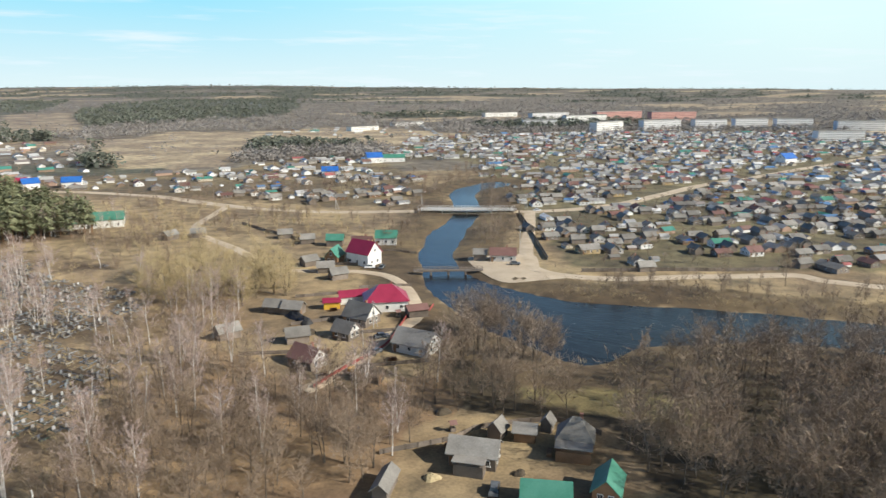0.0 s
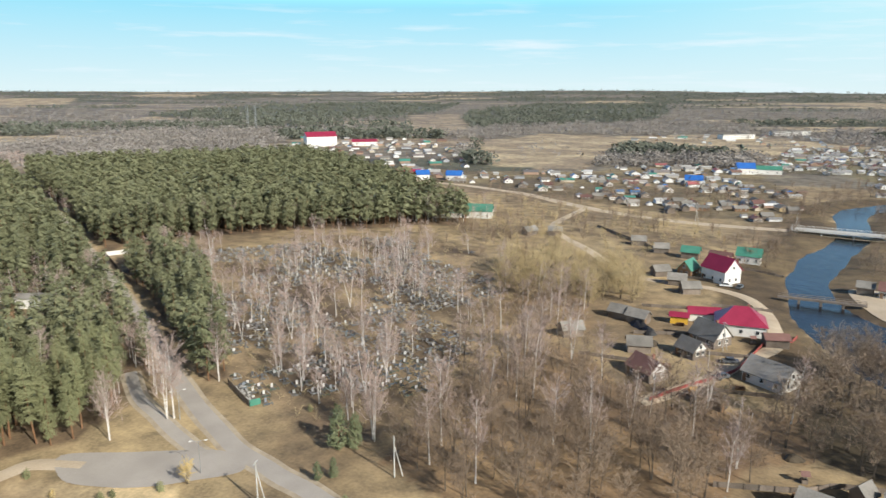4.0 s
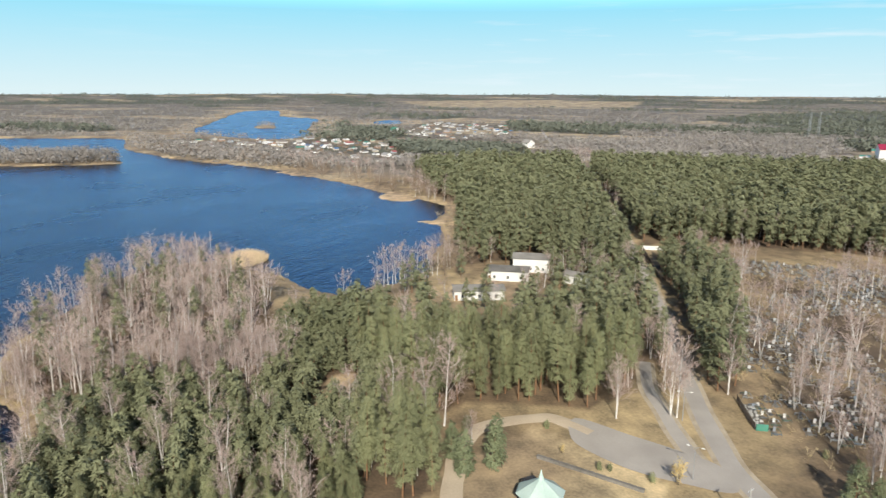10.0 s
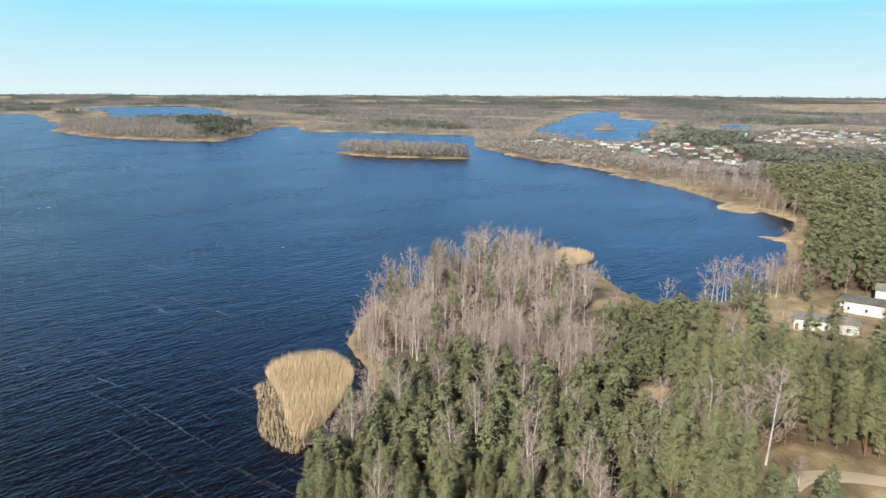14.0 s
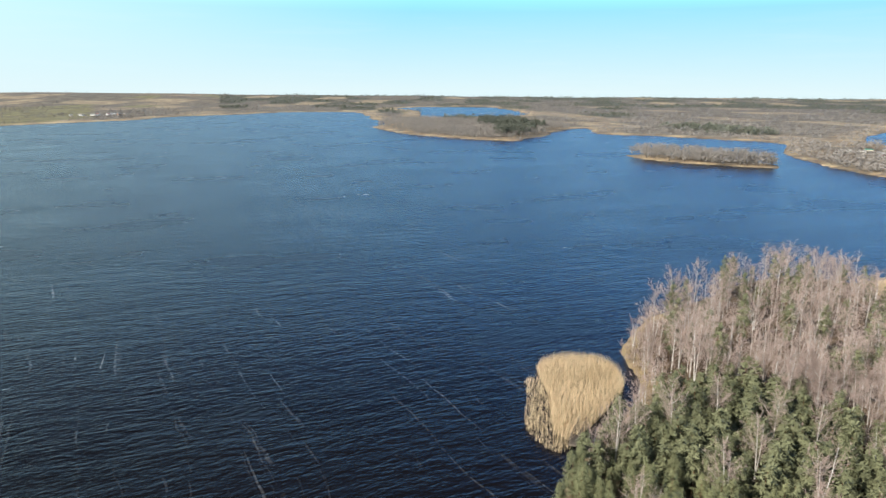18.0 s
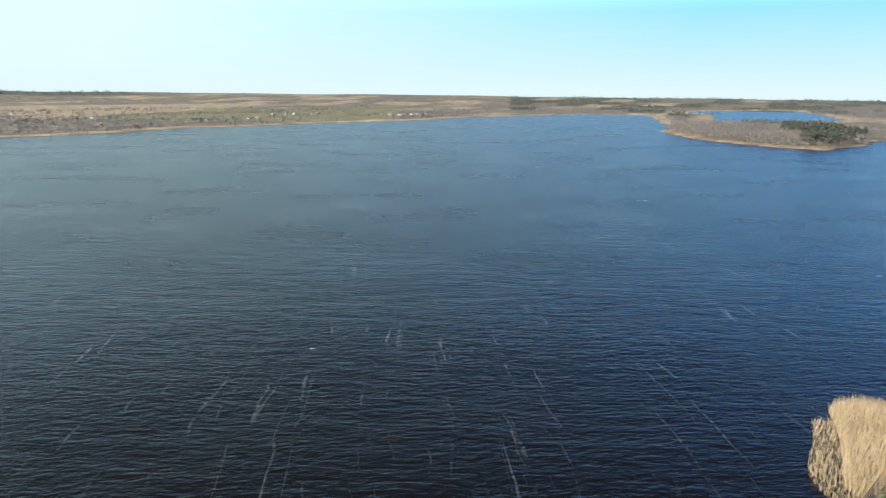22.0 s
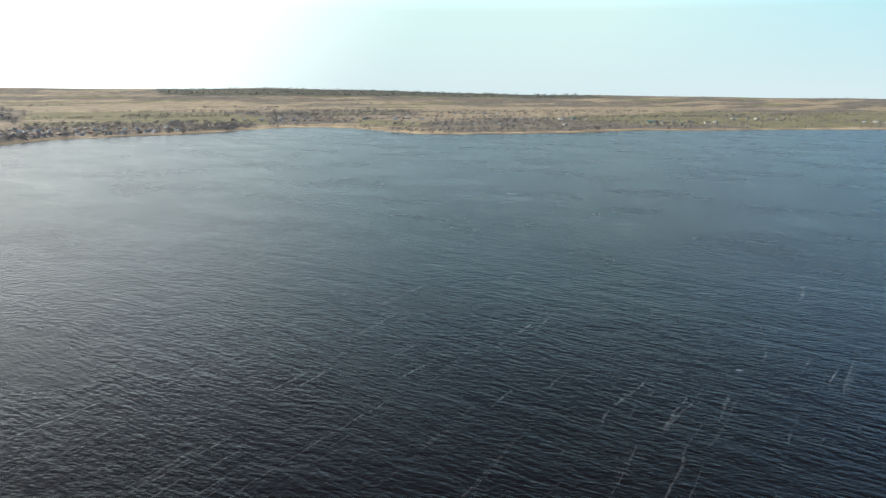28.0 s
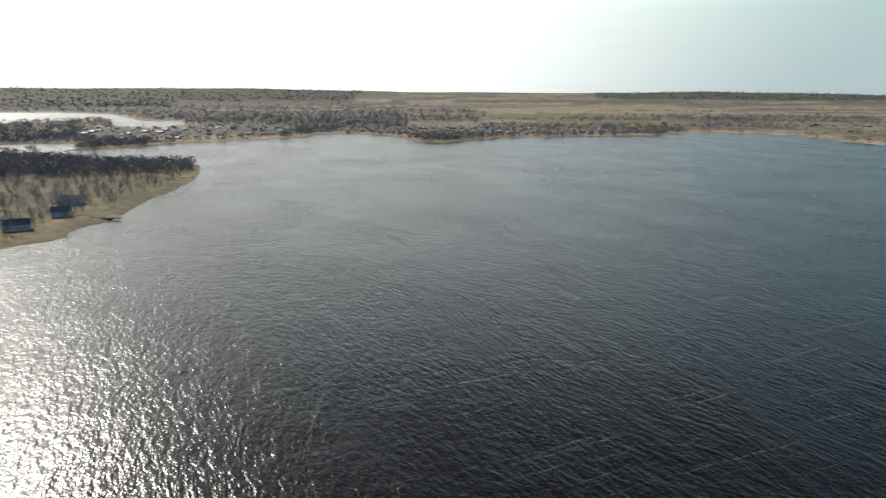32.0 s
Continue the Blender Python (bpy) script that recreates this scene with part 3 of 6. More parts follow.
# roads: half width and line
ROADS = [
    ("main_road", ASPHALT, 2.3, [(-40, 74), (-70, 83), (-84, 86), (-98, 89.5), (-119, 99), (-144, 112), (-193, 139), (-261, 173), (-330, 207), (-398, 240), (-566, 312), (-795, 407), (-1021, 501), (-1500, 720)]),
    ("side_road", ASPHALT, 1.7, [(-95, 84), (-103, 84.5), (-117, 89), (-133, 95), (-146, 103)]),
    ("town_road", DIRT, 4.0, [(-420, 420), (-300, 452), (-200, 436), (-163, 420), (-124, 396), (-90, 383), (-63, 377), (-8, 378), (36, 377), (55, 379), (89, 393), (119, 419), (184, 484), (270, 553), (445, 702), (700, 930)]),
    ("quay_track", DIRT, 3.0, [(48, 378), (40, 318), (35, 284), (36, 254), (60, 243), (97, 246), (130, 249), (140, 240), (170, 229), (240, 226)]),
    ("yard_track", DIRT, 2.2, [(-32, 148), (-21, 168), (-14, 186), (-8, 199), (-9, 215), (-16, 240), (-30, 252), (-60, 256), (-90, 290), (-120, 330), (-124, 394)]),
    ("forest_track", DIRT, 2.0, [(-116, 70), (-124, 66), (-126, 61), (-126, 50), (-120, 43), (-110, 38), (-100, 34)]),
]
CLEARINGS = [np.array(p, float) for p in (
    [(-92, 86.5), (-98, 86.5), (-105, 82.5), (-113, 77), (-123, 70), (-115, 65), (-107, 67), (-100, 71), (-94, 77), (-89, 83)],
    [(10, 274), (16, 277), (37, 279), (37, 250), (46, 244), (24, 238), (14, 254)],
    [(-204, 72), (-206, 92), (-232, 112), (-252, 122), (-254, 108), (-238, 92), (-224, 72)],
    [(-141, 18), (-152, 17), (-162, 24), (-157, 31), (-142, 28)],
    [(-88, 40), (-112, 36), (-122, 60), (-96, 74), (-80, 60)],
)]


def on_road(x, y, spare=1.0):
    hit = np.zeros(np.shape(x), bool)
    for _, _, half, line in ROADS:
        hit |= edge_distance(line, x, y, closed=False) < half + spare
    for poly in CLEARINGS:
        hit |= inside(poly, x, y)
    return hit


def sown(zone, step, seed, jitter=0.9, keep=1.0, roads=1.5, shore=1.5):
    """Places spread over a zone, about one every step metres: rows of x, y, z."""
    rs = np.random.RandomState(seed)
    (x0, y0), (x1, y1) = zone.min(0), zone.max(0)
    gx, gy = np.meshgrid(np.arange(x0, x1, step), np.arange(y0, y1, step))
    gx, gy = gx.ravel(), gy.ravel()
    gx = gx + rs.uniform(-0.5, 0.5, gx.shape) * step * jitter
    gy = gy + rs.uniform(-0.5, 0.5, gy.shape) * step * jitter
    ok = inside(zone, gx, gy) & (rs.rand(len(gx)) < keep)
    gx, gy = gx[ok], gy[ok]
    if roads:
        ok = ~on_road(gx, gy, roads)
        gx, gy = gx[ok], gy[ok]
    ok = depth_in_water(gx, gy) < -shore
    gx, gy = gx[ok], gy[ok]
    return np.stack([gx, gy, land(gx, gy)], 1)


FIELDS = [(k, np.array(p, float)) for k, p in (
    (1, [(-185, 578), (-262, 572), (-345, 655), (-378, 828), (-250, 832), (-205, 772)]),
    (1, [(-386, 865), (-394, 1015), (-281, 1017), (-133, 1153), (85, 917), (-2, 778), (-140, 776), (-236, 803)]),
    (4, [(-805, 1541), (-1095, 2356), (-747, 2579), (-442, 2102), (-346, 1553), (-489, 1261), (-560, 1101)]),
    (5, [(-963, 1538), (-881, 1687), (-516, 1013), (-531, 862)]),
    (4, [(-1493, 1168), (-1967, 1956), (-1872, 2789), (-1393, 2644), (-981, 1738), (-905, 975)]),
    (4, [(-928, 1797), (-1145, 2941), (-609, 2965), (-384, 1885), (-607, 1292)]),
    (1, [(-3653, 942), (-3641, 1576), (-3205, 2136), (-2748, 1770), (-2839, 912)]),
    (3, [(-871, 487), (-946, 681), (-787, 847), (-607, 687), (-657, 512), (-715, 420)]),
    (4, [(3908, -1662), (3919, -2757), (2569, -1723), (2974, -1260)]),
    (0, [(741, -1128), (648, -1215), (587, -1350), (439, -1564), (357, -1271), (422, -1091), (556, -842)]),
    (2, [(1083, -1743), (719, -2089), (455, -1722), (380, -1394), (593, -1445), (930, -1536)]),
    (2, [(231, -1710), (61, -1565), (76, -1388), (194, -1433)]),
    (2, [(-113, -2057), (-465, -2931), (-1080, -2629), (-985, -1798), (-634, -1694), (-339, -1619)]),
    (2, [(-488, -2191), (-1759, -2945), (-959, -1597), (-359, -1549)]),
    (1, [(1599, -2450), (1135, -3467), (574, -2883), (833, -2165), (1174, -1942)]),
    (1, [(225, -2580), (-232, -3224), (-1299, -3356), (-507, -2196), (13, -1836)]),
    (4, [(350, -3985), (418, -4780), (1870, -4420), (1560, -3680)]),
    (4, [(-900, -4150), (-800, -4800), (420, -4800), (360, -4100)]),
    (4, [(2500, -2700), (3100, -3600), (4400, -1900), (3600, -1500)]),
    (1, [(121, -2215), (-139, -2821), (-485, -2928), (-315, -1997), (98, -1767)]),
)]


def far_use(x, y):
    """Land use of the distance: 0 brown scrub, 1 dry meadow, 2 young crops, 3 bare wood, 4 conifers, 5 ploughland."""
    a = np.degrees(np.arctan2(-x, y)) % 360
    r = np.hypot(x, y)
    u = np.floor((x * 0.8 + y * 0.6) / 300 + 0.6 * np.sin(y / 700))
    w = np.floor((-x * 0.6 + y * 0.8) / 130 + 0.5 * np.sin(x / 500))
    h = np.modf(np.abs(np.sin(u * 127.1 + w * 311.7) * 43758.5453))[0]
    open_land = (a > 140) & (a < 222)
    use = np.where(open_land, np.select([h < 0.22, h < 0.33, h < 0.60, h < 0.70], [1, 2, 0, 5], 3),
                   np.select([h < 0.10, h < 0.14, h < 0.26, h < 0.68], [1, 5, 4, 3], 3))
    use = np.where((a > 335) | (a < 22), np.select([h < 0.16, h < 0.28], [1, 4], 3), use)
    use = np.where((a > 218) & (a < 340), np.where(h < 0.7, 3, np.where(h < 0.85, 0, 1)), use)
    use = np.where((r > 3500) & ~open_land, np.where(h < 0.12, 1, np.where(h < 0.7, 4, 3)), use)
    for kind, zone in FIELDS:
        use = np.where(inside(zone, x, y), kind, use)
    return use


# ---- ground and water ----
def build_ground():
    fine = np.radians(np.arange(-38, 254, 0.6))
    angles = np.concatenate([fine, np.radians(np.arange(254, 322, 4.0))])
    radii = np.concatenate([[0.5, 12], np.geomspace(28, 4930, 290)])
    A, R = np.meshgrid(angles, radii)
    x, y = (-np.sin(A) * R).ravel(), (np.cos(A) * R).ravel()
    d = depth_in_water(x, y)
    z = land(x, y)
    n, k = len(angles), len(radii)
    i, j = np.meshgrid(np.arange(k - 1), np.arange(n), indexing="ij")
    q = np.stack([i * n + j, i * n + (j + 1) % n, (i + 1) * n + (j + 1) % n, (i + 1) * n + j], -1).reshape(-1, 4)[:, ::-1]
    me = mesh_of("ground", np.stack([x, y, z], 1), q, [GROUND], smooth=True)
    r = np.hypot(x, y)
    dry, soil, sand = np.array((0.32, 0.257, 0.175)), np.array((0.15, 0.11, 0.078)), np.array((0.56, 0.45, 0.32))
    c = np.tile(dry, (len(x), 1))
    use = far_use(x, y)
    # land uses beyond 560 m, their colours greyed to imitate haze
    tones = np.array([(0.215, 0.19, 0.165), (0.385, 0.325, 0.25), (0.225, 0.218, 0.128), (0.185, 0.168, 0.15), (0.105, 0.11, 0.088), (0.31, 0.262, 0.215)])
    c = np.where((r > 560)[:, None], tones[use], c)
    # RIVER_WOOD floor is near black: dark soil plus tree shade put into the tone
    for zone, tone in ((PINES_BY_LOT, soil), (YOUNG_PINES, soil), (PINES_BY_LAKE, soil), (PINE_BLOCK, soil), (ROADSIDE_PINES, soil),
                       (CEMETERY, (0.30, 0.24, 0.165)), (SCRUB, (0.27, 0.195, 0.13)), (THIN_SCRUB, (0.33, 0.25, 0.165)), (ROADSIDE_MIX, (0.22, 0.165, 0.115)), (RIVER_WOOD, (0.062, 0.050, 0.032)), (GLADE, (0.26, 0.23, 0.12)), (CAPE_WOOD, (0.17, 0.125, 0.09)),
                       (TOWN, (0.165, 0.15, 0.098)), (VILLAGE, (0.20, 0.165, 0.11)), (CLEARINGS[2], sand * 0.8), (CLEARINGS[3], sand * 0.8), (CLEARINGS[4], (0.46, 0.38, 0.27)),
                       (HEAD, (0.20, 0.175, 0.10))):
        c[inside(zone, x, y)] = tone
    plots_of_graves = inside(CEMETERY, x, y)
    # dark blotches among the graves: wet leaves and shadow patches painted into the colour
    shade_gaps = np.clip(0.5 + 0.5 * np.sin(x / 7 + 2 * np.sin(y / 9)) + 0.6 * np.sin(y / 5 + x / 13), 0, 1)[:, None]
    c = np.where(plots_of_graves[:, None], np.array((0.15, 0.115, 0.085)) * (1 - shade_gaps) + np.array((0.34, 0.27, 0.19)) * shade_gaps, c)
    wide = 3 + r / 220 + np.clip(r - 350, 0, 900) / 42
    inland = (y > 150) & (x > -70) & (r < 700)
    beach = ~inland * np.clip(1.3 - np.abs(d + 0.8 * wide) / wide, 0, 1) * (r > 330)
    beach = np.where((x > 300) & (y > -460), beach * 0.1, beach)
    patchy = 0.7 + 0.3 * np.sin(x / 31 + np.sin(y / 17) * 2)
    c = c + (sand - c) * (beach * patchy * 0.9)[:, None]
    bank = inside(SANDBANK, x, y)
    for poly in SHOALS:
        bank |= inside(poly, x, y)
    c[bank] = sand * 1.25
    c[(x > 300) & (x < 900) & (y > -460) & (d < 0) & (d > -30)] = (0.22, 0.19, 0.10)
    c[d > 1] = (0.05, 0.045, 0.035)
    c[inland & (d < 0) & (d > -22)] = (0.135, 0.103, 0.066)
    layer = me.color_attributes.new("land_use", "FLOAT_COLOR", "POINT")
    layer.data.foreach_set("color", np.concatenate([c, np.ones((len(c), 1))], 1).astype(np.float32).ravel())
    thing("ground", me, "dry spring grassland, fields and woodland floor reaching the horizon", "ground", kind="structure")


def build_water():
    angles = np.radians(np.arange(0, 360, 3.0))
    radii = np.concatenate([[1, 20], np.geomspace(60, 3140, 40)])
    A, R = np.meshgrid(angles, radii)
    n, k = len(angles), len(radii)
    i, j = np.meshgrid(np.arange(k - 1), np.arange(n), indexing="ij")
    q = np.stack([i * n + j, i * n + (j + 1) % n, (i + 1) * n + (j + 1) % n, (i + 1) * n + j], -1).reshape(-1, 4)[:, ::-1]
    v = np.stack([(-np.sin(A) * R).ravel(), (np.cos(A) * R).ravel(), np.zeros(A.size)], 1)
    thing("water", mesh_of("water", v, q, [WATER]), "dark blue wind-ruffled lake water", "water", kind="structure")
    for x0, x1, y0, y1, label in ((-60, 260, 130, 520, "calm dark blue river water"), (1180, 2320, -1180, -560, "calm glaring pond water"), (800, 1000, -490, -320, "calm glaring pond water")):
        g = np.stack(np.meshgrid(np.linspace(x0, x1, 12), np.linspace(y0, y1, 12)), -1).reshape(-1, 2)
        k = np.arange(11)
        i, j = np.meshgrid(k, k, indexing="ij")
        f = np.stack([i * 12 + j, i * 12 + j + 1, (i + 1) * 12 + j + 1, (i + 1) * 12 + j], -1).reshape(-1, 4)
        thing("water", mesh_of("water", np.column_stack([g, np.full(len(g), 0.03)]), f, [CALM]), label, "water", kind="structure")


def ribbon(line, half, lift):
    """A road strip that follows the ground, with soft ragged edges."""
    p = curve(line, closed=False, steps=10)
    t = np.gradient(p, axis=0)
    t /= np.linalg.norm(t, axis=1)[:, None] + 1e-9
    nrm = np.stack([-t[:, 1], t[:, 0]], 1)
    rows = []
    for k, s in enumerate((-1.0, -0.5, 0.0, 0.5, 1.0)):
        w = half * s * (1 + (0.05 * np.sin(np.arange(len(p)) * 0.6 + k) if abs(s) == 1 else 0))
        q = p + nrm * np.reshape(w, (-1, 1))
        z = np.maximum(land(q[:, 0], q[:, 1]), 0.5) + lift * (1.0 if abs(s) < 1 else 0.1)
        rows.append(np.column_stack([q, z]))
    v = np.stack(rows, 1).reshape(-1, 3)
    i, j = np.meshgrid(np.arange(len(p) - 1), np.arange(4), indexing="ij")
    f = np.stack([i * 5 + j, i * 5 + j + 1, (i + 1) * 5 + j + 1, (i + 1) * 5 + j], -1).reshape(-1, 4)[:, ::-1]
    return v, f


def build_roads():
    for name, mat, half, line in ROADS:
        v, f = ribbon(line, half, 0.16)
        thing(name.split("_")[0] + "_road" if "road" not in name else name, mesh_of(name, v, f, [mat], smooth=True),
              "worn grey asphalt road with sandy verges" if mat is ASPHALT else "pale sandy dirt road", "road", kind="structure")
        if mat is ASPHALT:
            v, f = ribbon(line, half + 0.7, 0.08)
            thing("verge", mesh_of("verge", v, f, [VERGE], smooth=True), "sandy gravel verge beside the asphalt", "verge", kind="structure")
    for name, poly, mat, label in (("paved_lot", CLEARINGS[0], ASPHALT, "cracked grey asphalt turning place"), ("river_lot", CLEARINGS[1], DIRT, "pale sandy yard by the river")):
        ring = curve(poly, steps=5)
        c = ring.mean(0)
        v = np.vstack([[c], c + (ring - c) * 0.6, ring])
        v = np.column_stack([v, land(v[:, 0], v[:, 1]) + 0.14])
        n = len(ring)
        f = [(0, 1 + k, 1 + (k + 1) % n) for k in range(n)]
        for k in range(n):
            a, b = 1 + k, 1 + (k + 1) % n
            f += [(a, a + n, b + n), (a, b + n, b)]
        thing(name, mesh_of(name, v, f, [mat], smooth=True), label, "pavement", kind="structure")


build_ground()
build_water()
build_roads()


# ---- trees ----
def pine_shape(seed, h=18.0, tufts=150, size=0.75, base=0.42, spread=2.3, trunk_sides=5, pointed=False, k=3, thin=0.27):
    """A Scots pine: trunk, a few dead stubs and needle tufts on layered boughs. Returns trunk and crown."""
    rs = np.random.RandomState(seed)
    b = Build()
    bend = rs.uniform(-0.35, 0.35, (4, 2)).cumsum(0)
    zs = np.array([-0.3, h * 0.35, h * 0.7, h * 0.97])
    b.tube(np.column_stack([bend - bend[0], zs]), h * np.array([0.0105, 0.008, 0.005, 0.001]), trunk_sides)
    c = Build()
    boughs = min(max(int(tufts / 14), 12), 30)
    bu = (np.arange(boughs) + rs.uniform(0.1, 0.9, boughs)) / boughs
    ba = np.arange(boughs) * 2.399 + rs.normal(0, 0.3, boughs)
    bl = spread * (np.minimum(0.7 + 2.0 * bu, 1.12 - bu)) * rs.uniform(0.7, 1.25, boughs) if pointed else spread * np.where(bu < 0.3, 0.6 + 1.3 * bu, np.sqrt(np.maximum(1 - (bu - 0.3) / 0.72, 0.03))) * rs.uniform(0.75, 1.2, boughs)
    pick = rs.choice(boughs, tufts, p=bl / bl.sum())
    u, along = np.clip(bu[pick] + rs.normal(0, 0.03, tufts), 0, 1), rs.uniform(0.25, 1.0, tufts) ** 0.7
    ang = ba[pick] + rs.normal(0, 0.42, tufts)
    rad = bl[pick] * along
    px = np.column_stack([rad * np.cos(ang) + np.interp(u, [0, 1], [bend[1, 0] - bend[0, 0], bend[3, 0] - bend[0, 0]]), rad * np.sin(ang) + np.interp(u, [0, 1], [bend[1, 1] - bend[0, 1], bend[3, 1] - bend[0, 1]]), h * (base + (1 - base) * u) + 0.16 * rad * (u - 0.3) + rs.normal(0, 0.2, tufts)])
    centre = np.repeat(px, k, 0) + rs.normal(0, size * 0.45, (tufts * k, 3)) * (1, 1, 0.5)
    out = np.repeat(np.column_stack([0.8 * np.cos(ang), 0.8 * np.sin(ang), 1.0 + 0.3 * u]), k, 0) + rs.normal(0, 0.5, (tufts * k, 3))
    out /= np.linalg.norm(out, axis=1)[:, None]
    d1 = np.repeat(np.column_stack([np.cos(ang), np.sin(ang), np.full(tufts, -0.15)]), k, 0) + rs.normal(0, 0.6, (tufts * k, 3))
    d1 -= (d1 * out).sum(1)[:, None] * out
    d1 /= np.linalg.norm(d1, axis=1)[:, None]
    d2 = np.cross(out, d1)
    s = size * rs.uniform(0.65, 1.3, (tufts * k, 1))
    v = np.stack([centre - d1 * s * 0.6 - d2 * s * thin, centre + d1 * s * 1.1, centre - d1 * s * 0.55 + d2 * s * thin], 1).reshape(-1, 3)
    c.add(v, np.arange(len(v)).reshape(-1, 3), 1)
    return b, c


def unit(d):
    return d / (np.linalg.norm(d, axis=1)[:, None] + 1e-9)


def lines_of(lines):
    return [(p, mid, tip) for p, mid, tip, _ in lines]


def bare_shape(seed, h=15.0, limbs=16, twigs=330, spread=0.22, low=0.28, width=0.05, droop=0.0, stems=1, steep=(48, 74), limb_mat=1):
    """A leafless tree: tapering stem, rising limbs, fine twigs. Returns trunk and crown."""
    rs = np.random.RandomState(seed)
    b, c = Build(), Build()
    lines = []
    for stem in range(stems):
        hh = h * (1 if stem == 0 else rs.uniform(0.7, 0.95))
        lean = rs.normal(0, 0.035 if stems == 1 else 0.10, 2)
        zs = np.linspace(-0.3, hh, 6)
        path = np.column_stack([lean[0] * zs + rs.normal(0, 0.08, 6).cumsum(), lean[1] * zs + rs.normal(0, 0.08, 6).cumsum(), zs])
        first = b.n
        b.tube(path, hh * np.array([0.0125, 0.0095, 0.0075, 0.0055, 0.003, 0.0008]), 5)
        for u in np.sort(rs.uniform(low, 0.97, limbs // stems)):
            p = np.array([np.interp(u * hh, zs, path[:, k]) for k in range(3)])
            a, e = rs.rand() * 6.283, radians(rs.uniform(*steep))
            q = (u - low) / (1 - low)
            ln = spread * hh * ((1.15 - 0.75 * q) if limb_mat == 0 else (0.40 + 0.70 * math.sin(3.14 * (0.18 + 0.78 * q)))) * rs.uniform(0.7, 1.25)
            d = np.array([math.cos(a) * math.cos(e), math.sin(a) * math.cos(e), math.sin(e)]) * ln
            mid, tip = p + d * 0.5 + (0, 0, -0.05 * ln), p + d + (0, 0, 0.18 * ln - droop * ln)
            at = b.n
            b.tube([p, mid, tip], [hh * 0.0026, hh * 0.0015, hh * 0.0005], 3, limb_mat if rs.rand() < 0.22 else 1)
            b.f.append(np.array([(first + 5 * min(int(u * 5 + 0.5), 5), at, at + 1)])), b.m.append(np.zeros(1, int))
            lines.append((p, mid, tip, ln))
    ends = np.array(lines_of(lines))
    n = twigs // 6
    pick = rs.randint(0, len(lines), n)
    s = rs.uniform(0.2, 1.0, (n, 1))
    P, M, Q = ends[pick, 0], ends[pick, 1], ends[pick, 2]
    L = np.array([ln[3] for ln in lines])[pick]
    at = np.where(s < 0.5, P + (M - P) * s * 2, M + (Q - M) * (s - 0.5) * 2)
    d = unit(Q - P) + rs.normal(0, 0.55, (n, 3)) + (0, 0, 0.1 - droop)
    d = unit(d) * (L * rs.uniform(0.25, 0.55, n))[:, None]
    pick = rs.randint(0, n, twigs - n)
    start = at[pick] + d[pick] * rs.uniform(0.15, 1.05, (twigs - n, 1))
    e = unit(d[pick]) * 0.7 + rs.normal(0, 0.65, (twigs - n, 3)) + (0, 0, 0.25 - droop * 2)
    e = unit(e) * (L[pick] * rs.uniform(0.10, 0.26, twigs - n))[:, None]
    at, d = np.concatenate([at, start]), np.concatenate([d, e])
    w = unit(np.cross(d, rs.normal(0, 1, d.shape))) * width * rs.uniform(0.6, 1.3, (len(d), 1))
    v = np.stack([at - w, at + w, at + d], 1).reshape(-1, 3)
    c.add(v, np.arange(len(v)).reshape(-1, 3), 1)
    return b, c


def joined(pair):
    (v, f, m), (w, g, k) = pair[0].done(), pair[1].done()
    return np.concatenate([v, w]), np.concatenate([f, g + len(v)]), np.concatenate([m, k])


def crown_only(pair):
    return pair[1].done()


def stand(name, shapes, places, bark, leaf, label, category, group):
    """Trees as things of their own: trunk and crown under each, built once a shape and then copied."""
    models = []
    rs = np.random.RandomState(len(places))
    for k, pair in enumerate(shapes):
        trunk, crown = pair[0].mesh("trunk", bark, leaf), mesh_of("crown", *pair[1].done()[:2], [leaf])
        root = tagged(new(name), label, category, group)
        part("trunk", trunk, root)
        part("crown", crown, root)
        models.append(root)
    for k, (x, y, z, s, turn) in enumerate(places):
        m = pose(x, y, z, rs.normal(0, 1.2), rs.normal(0, 1.2), math.degrees(turn))
        model = models[k % len(models)]
        root = model if k < len(models) else copy_thing(model, m)
        root.matrix_basis = m @ Matrix.Scale(s, 4)


def sized(p, lo, hi, seed):
    rs = np.random.RandomState(seed)
    return np.column_stack([p, rs.uniform(lo, hi, len(p)), rs.uniform(0, 6.283, len(p))])


def nearest_first(p):
    return p[np.argsort(np.hypot(p[:, 0], p[:, 1]))]


PINES = [pine_shape(s, 18, 1050, 0.36, rng, 2.6, k=5, thin=0.13) for s, rng in ((1, 0.16), (2, 0.26), (3, 0.12), (4, 0.30))]
BUSHY = [pine_shape(s, h, 900, 0.30, 0.06, w, 5, pt, k=5, thin=0.13) for s, h, w, pt in ((11, 10.5, 2.3, True), (12, 9.5, 2.1, False), (13, 11.0, 2.2, False))]
MID_PINES = [joined(pine_shape(s, 18, 230, 0.80, 0.20, 2.6, 4)) for s in (21, 22, 23, 24)]
FAR_PINES = [joined(pine_shape(s, 18, 70, 1.45, 0.28, 2.7, 3)) for s in (25, 26, 27, 28)]
MID_BUSHY = [joined(pine_shape(s, 11, 260, 0.66, 0.10, 2.3, 4)) for s in (31, 32, 33)]
BIRCHES = [bare_shape(s, 16, 34, 1700, 0.31, 0.22, 0.030, 0.0, st, (34, 68), 0) for s, st in ((41, 1), (42, 2), (43, 1), (44, 3))]
ALDERS = [bare_shape(s, 12.5, 40, 1900, 0.38, 0.22, 0.036, 0.0, st, (20, 68)) for s, st in ((51, 1), (52, 2), (53, 3), (54, 1))]
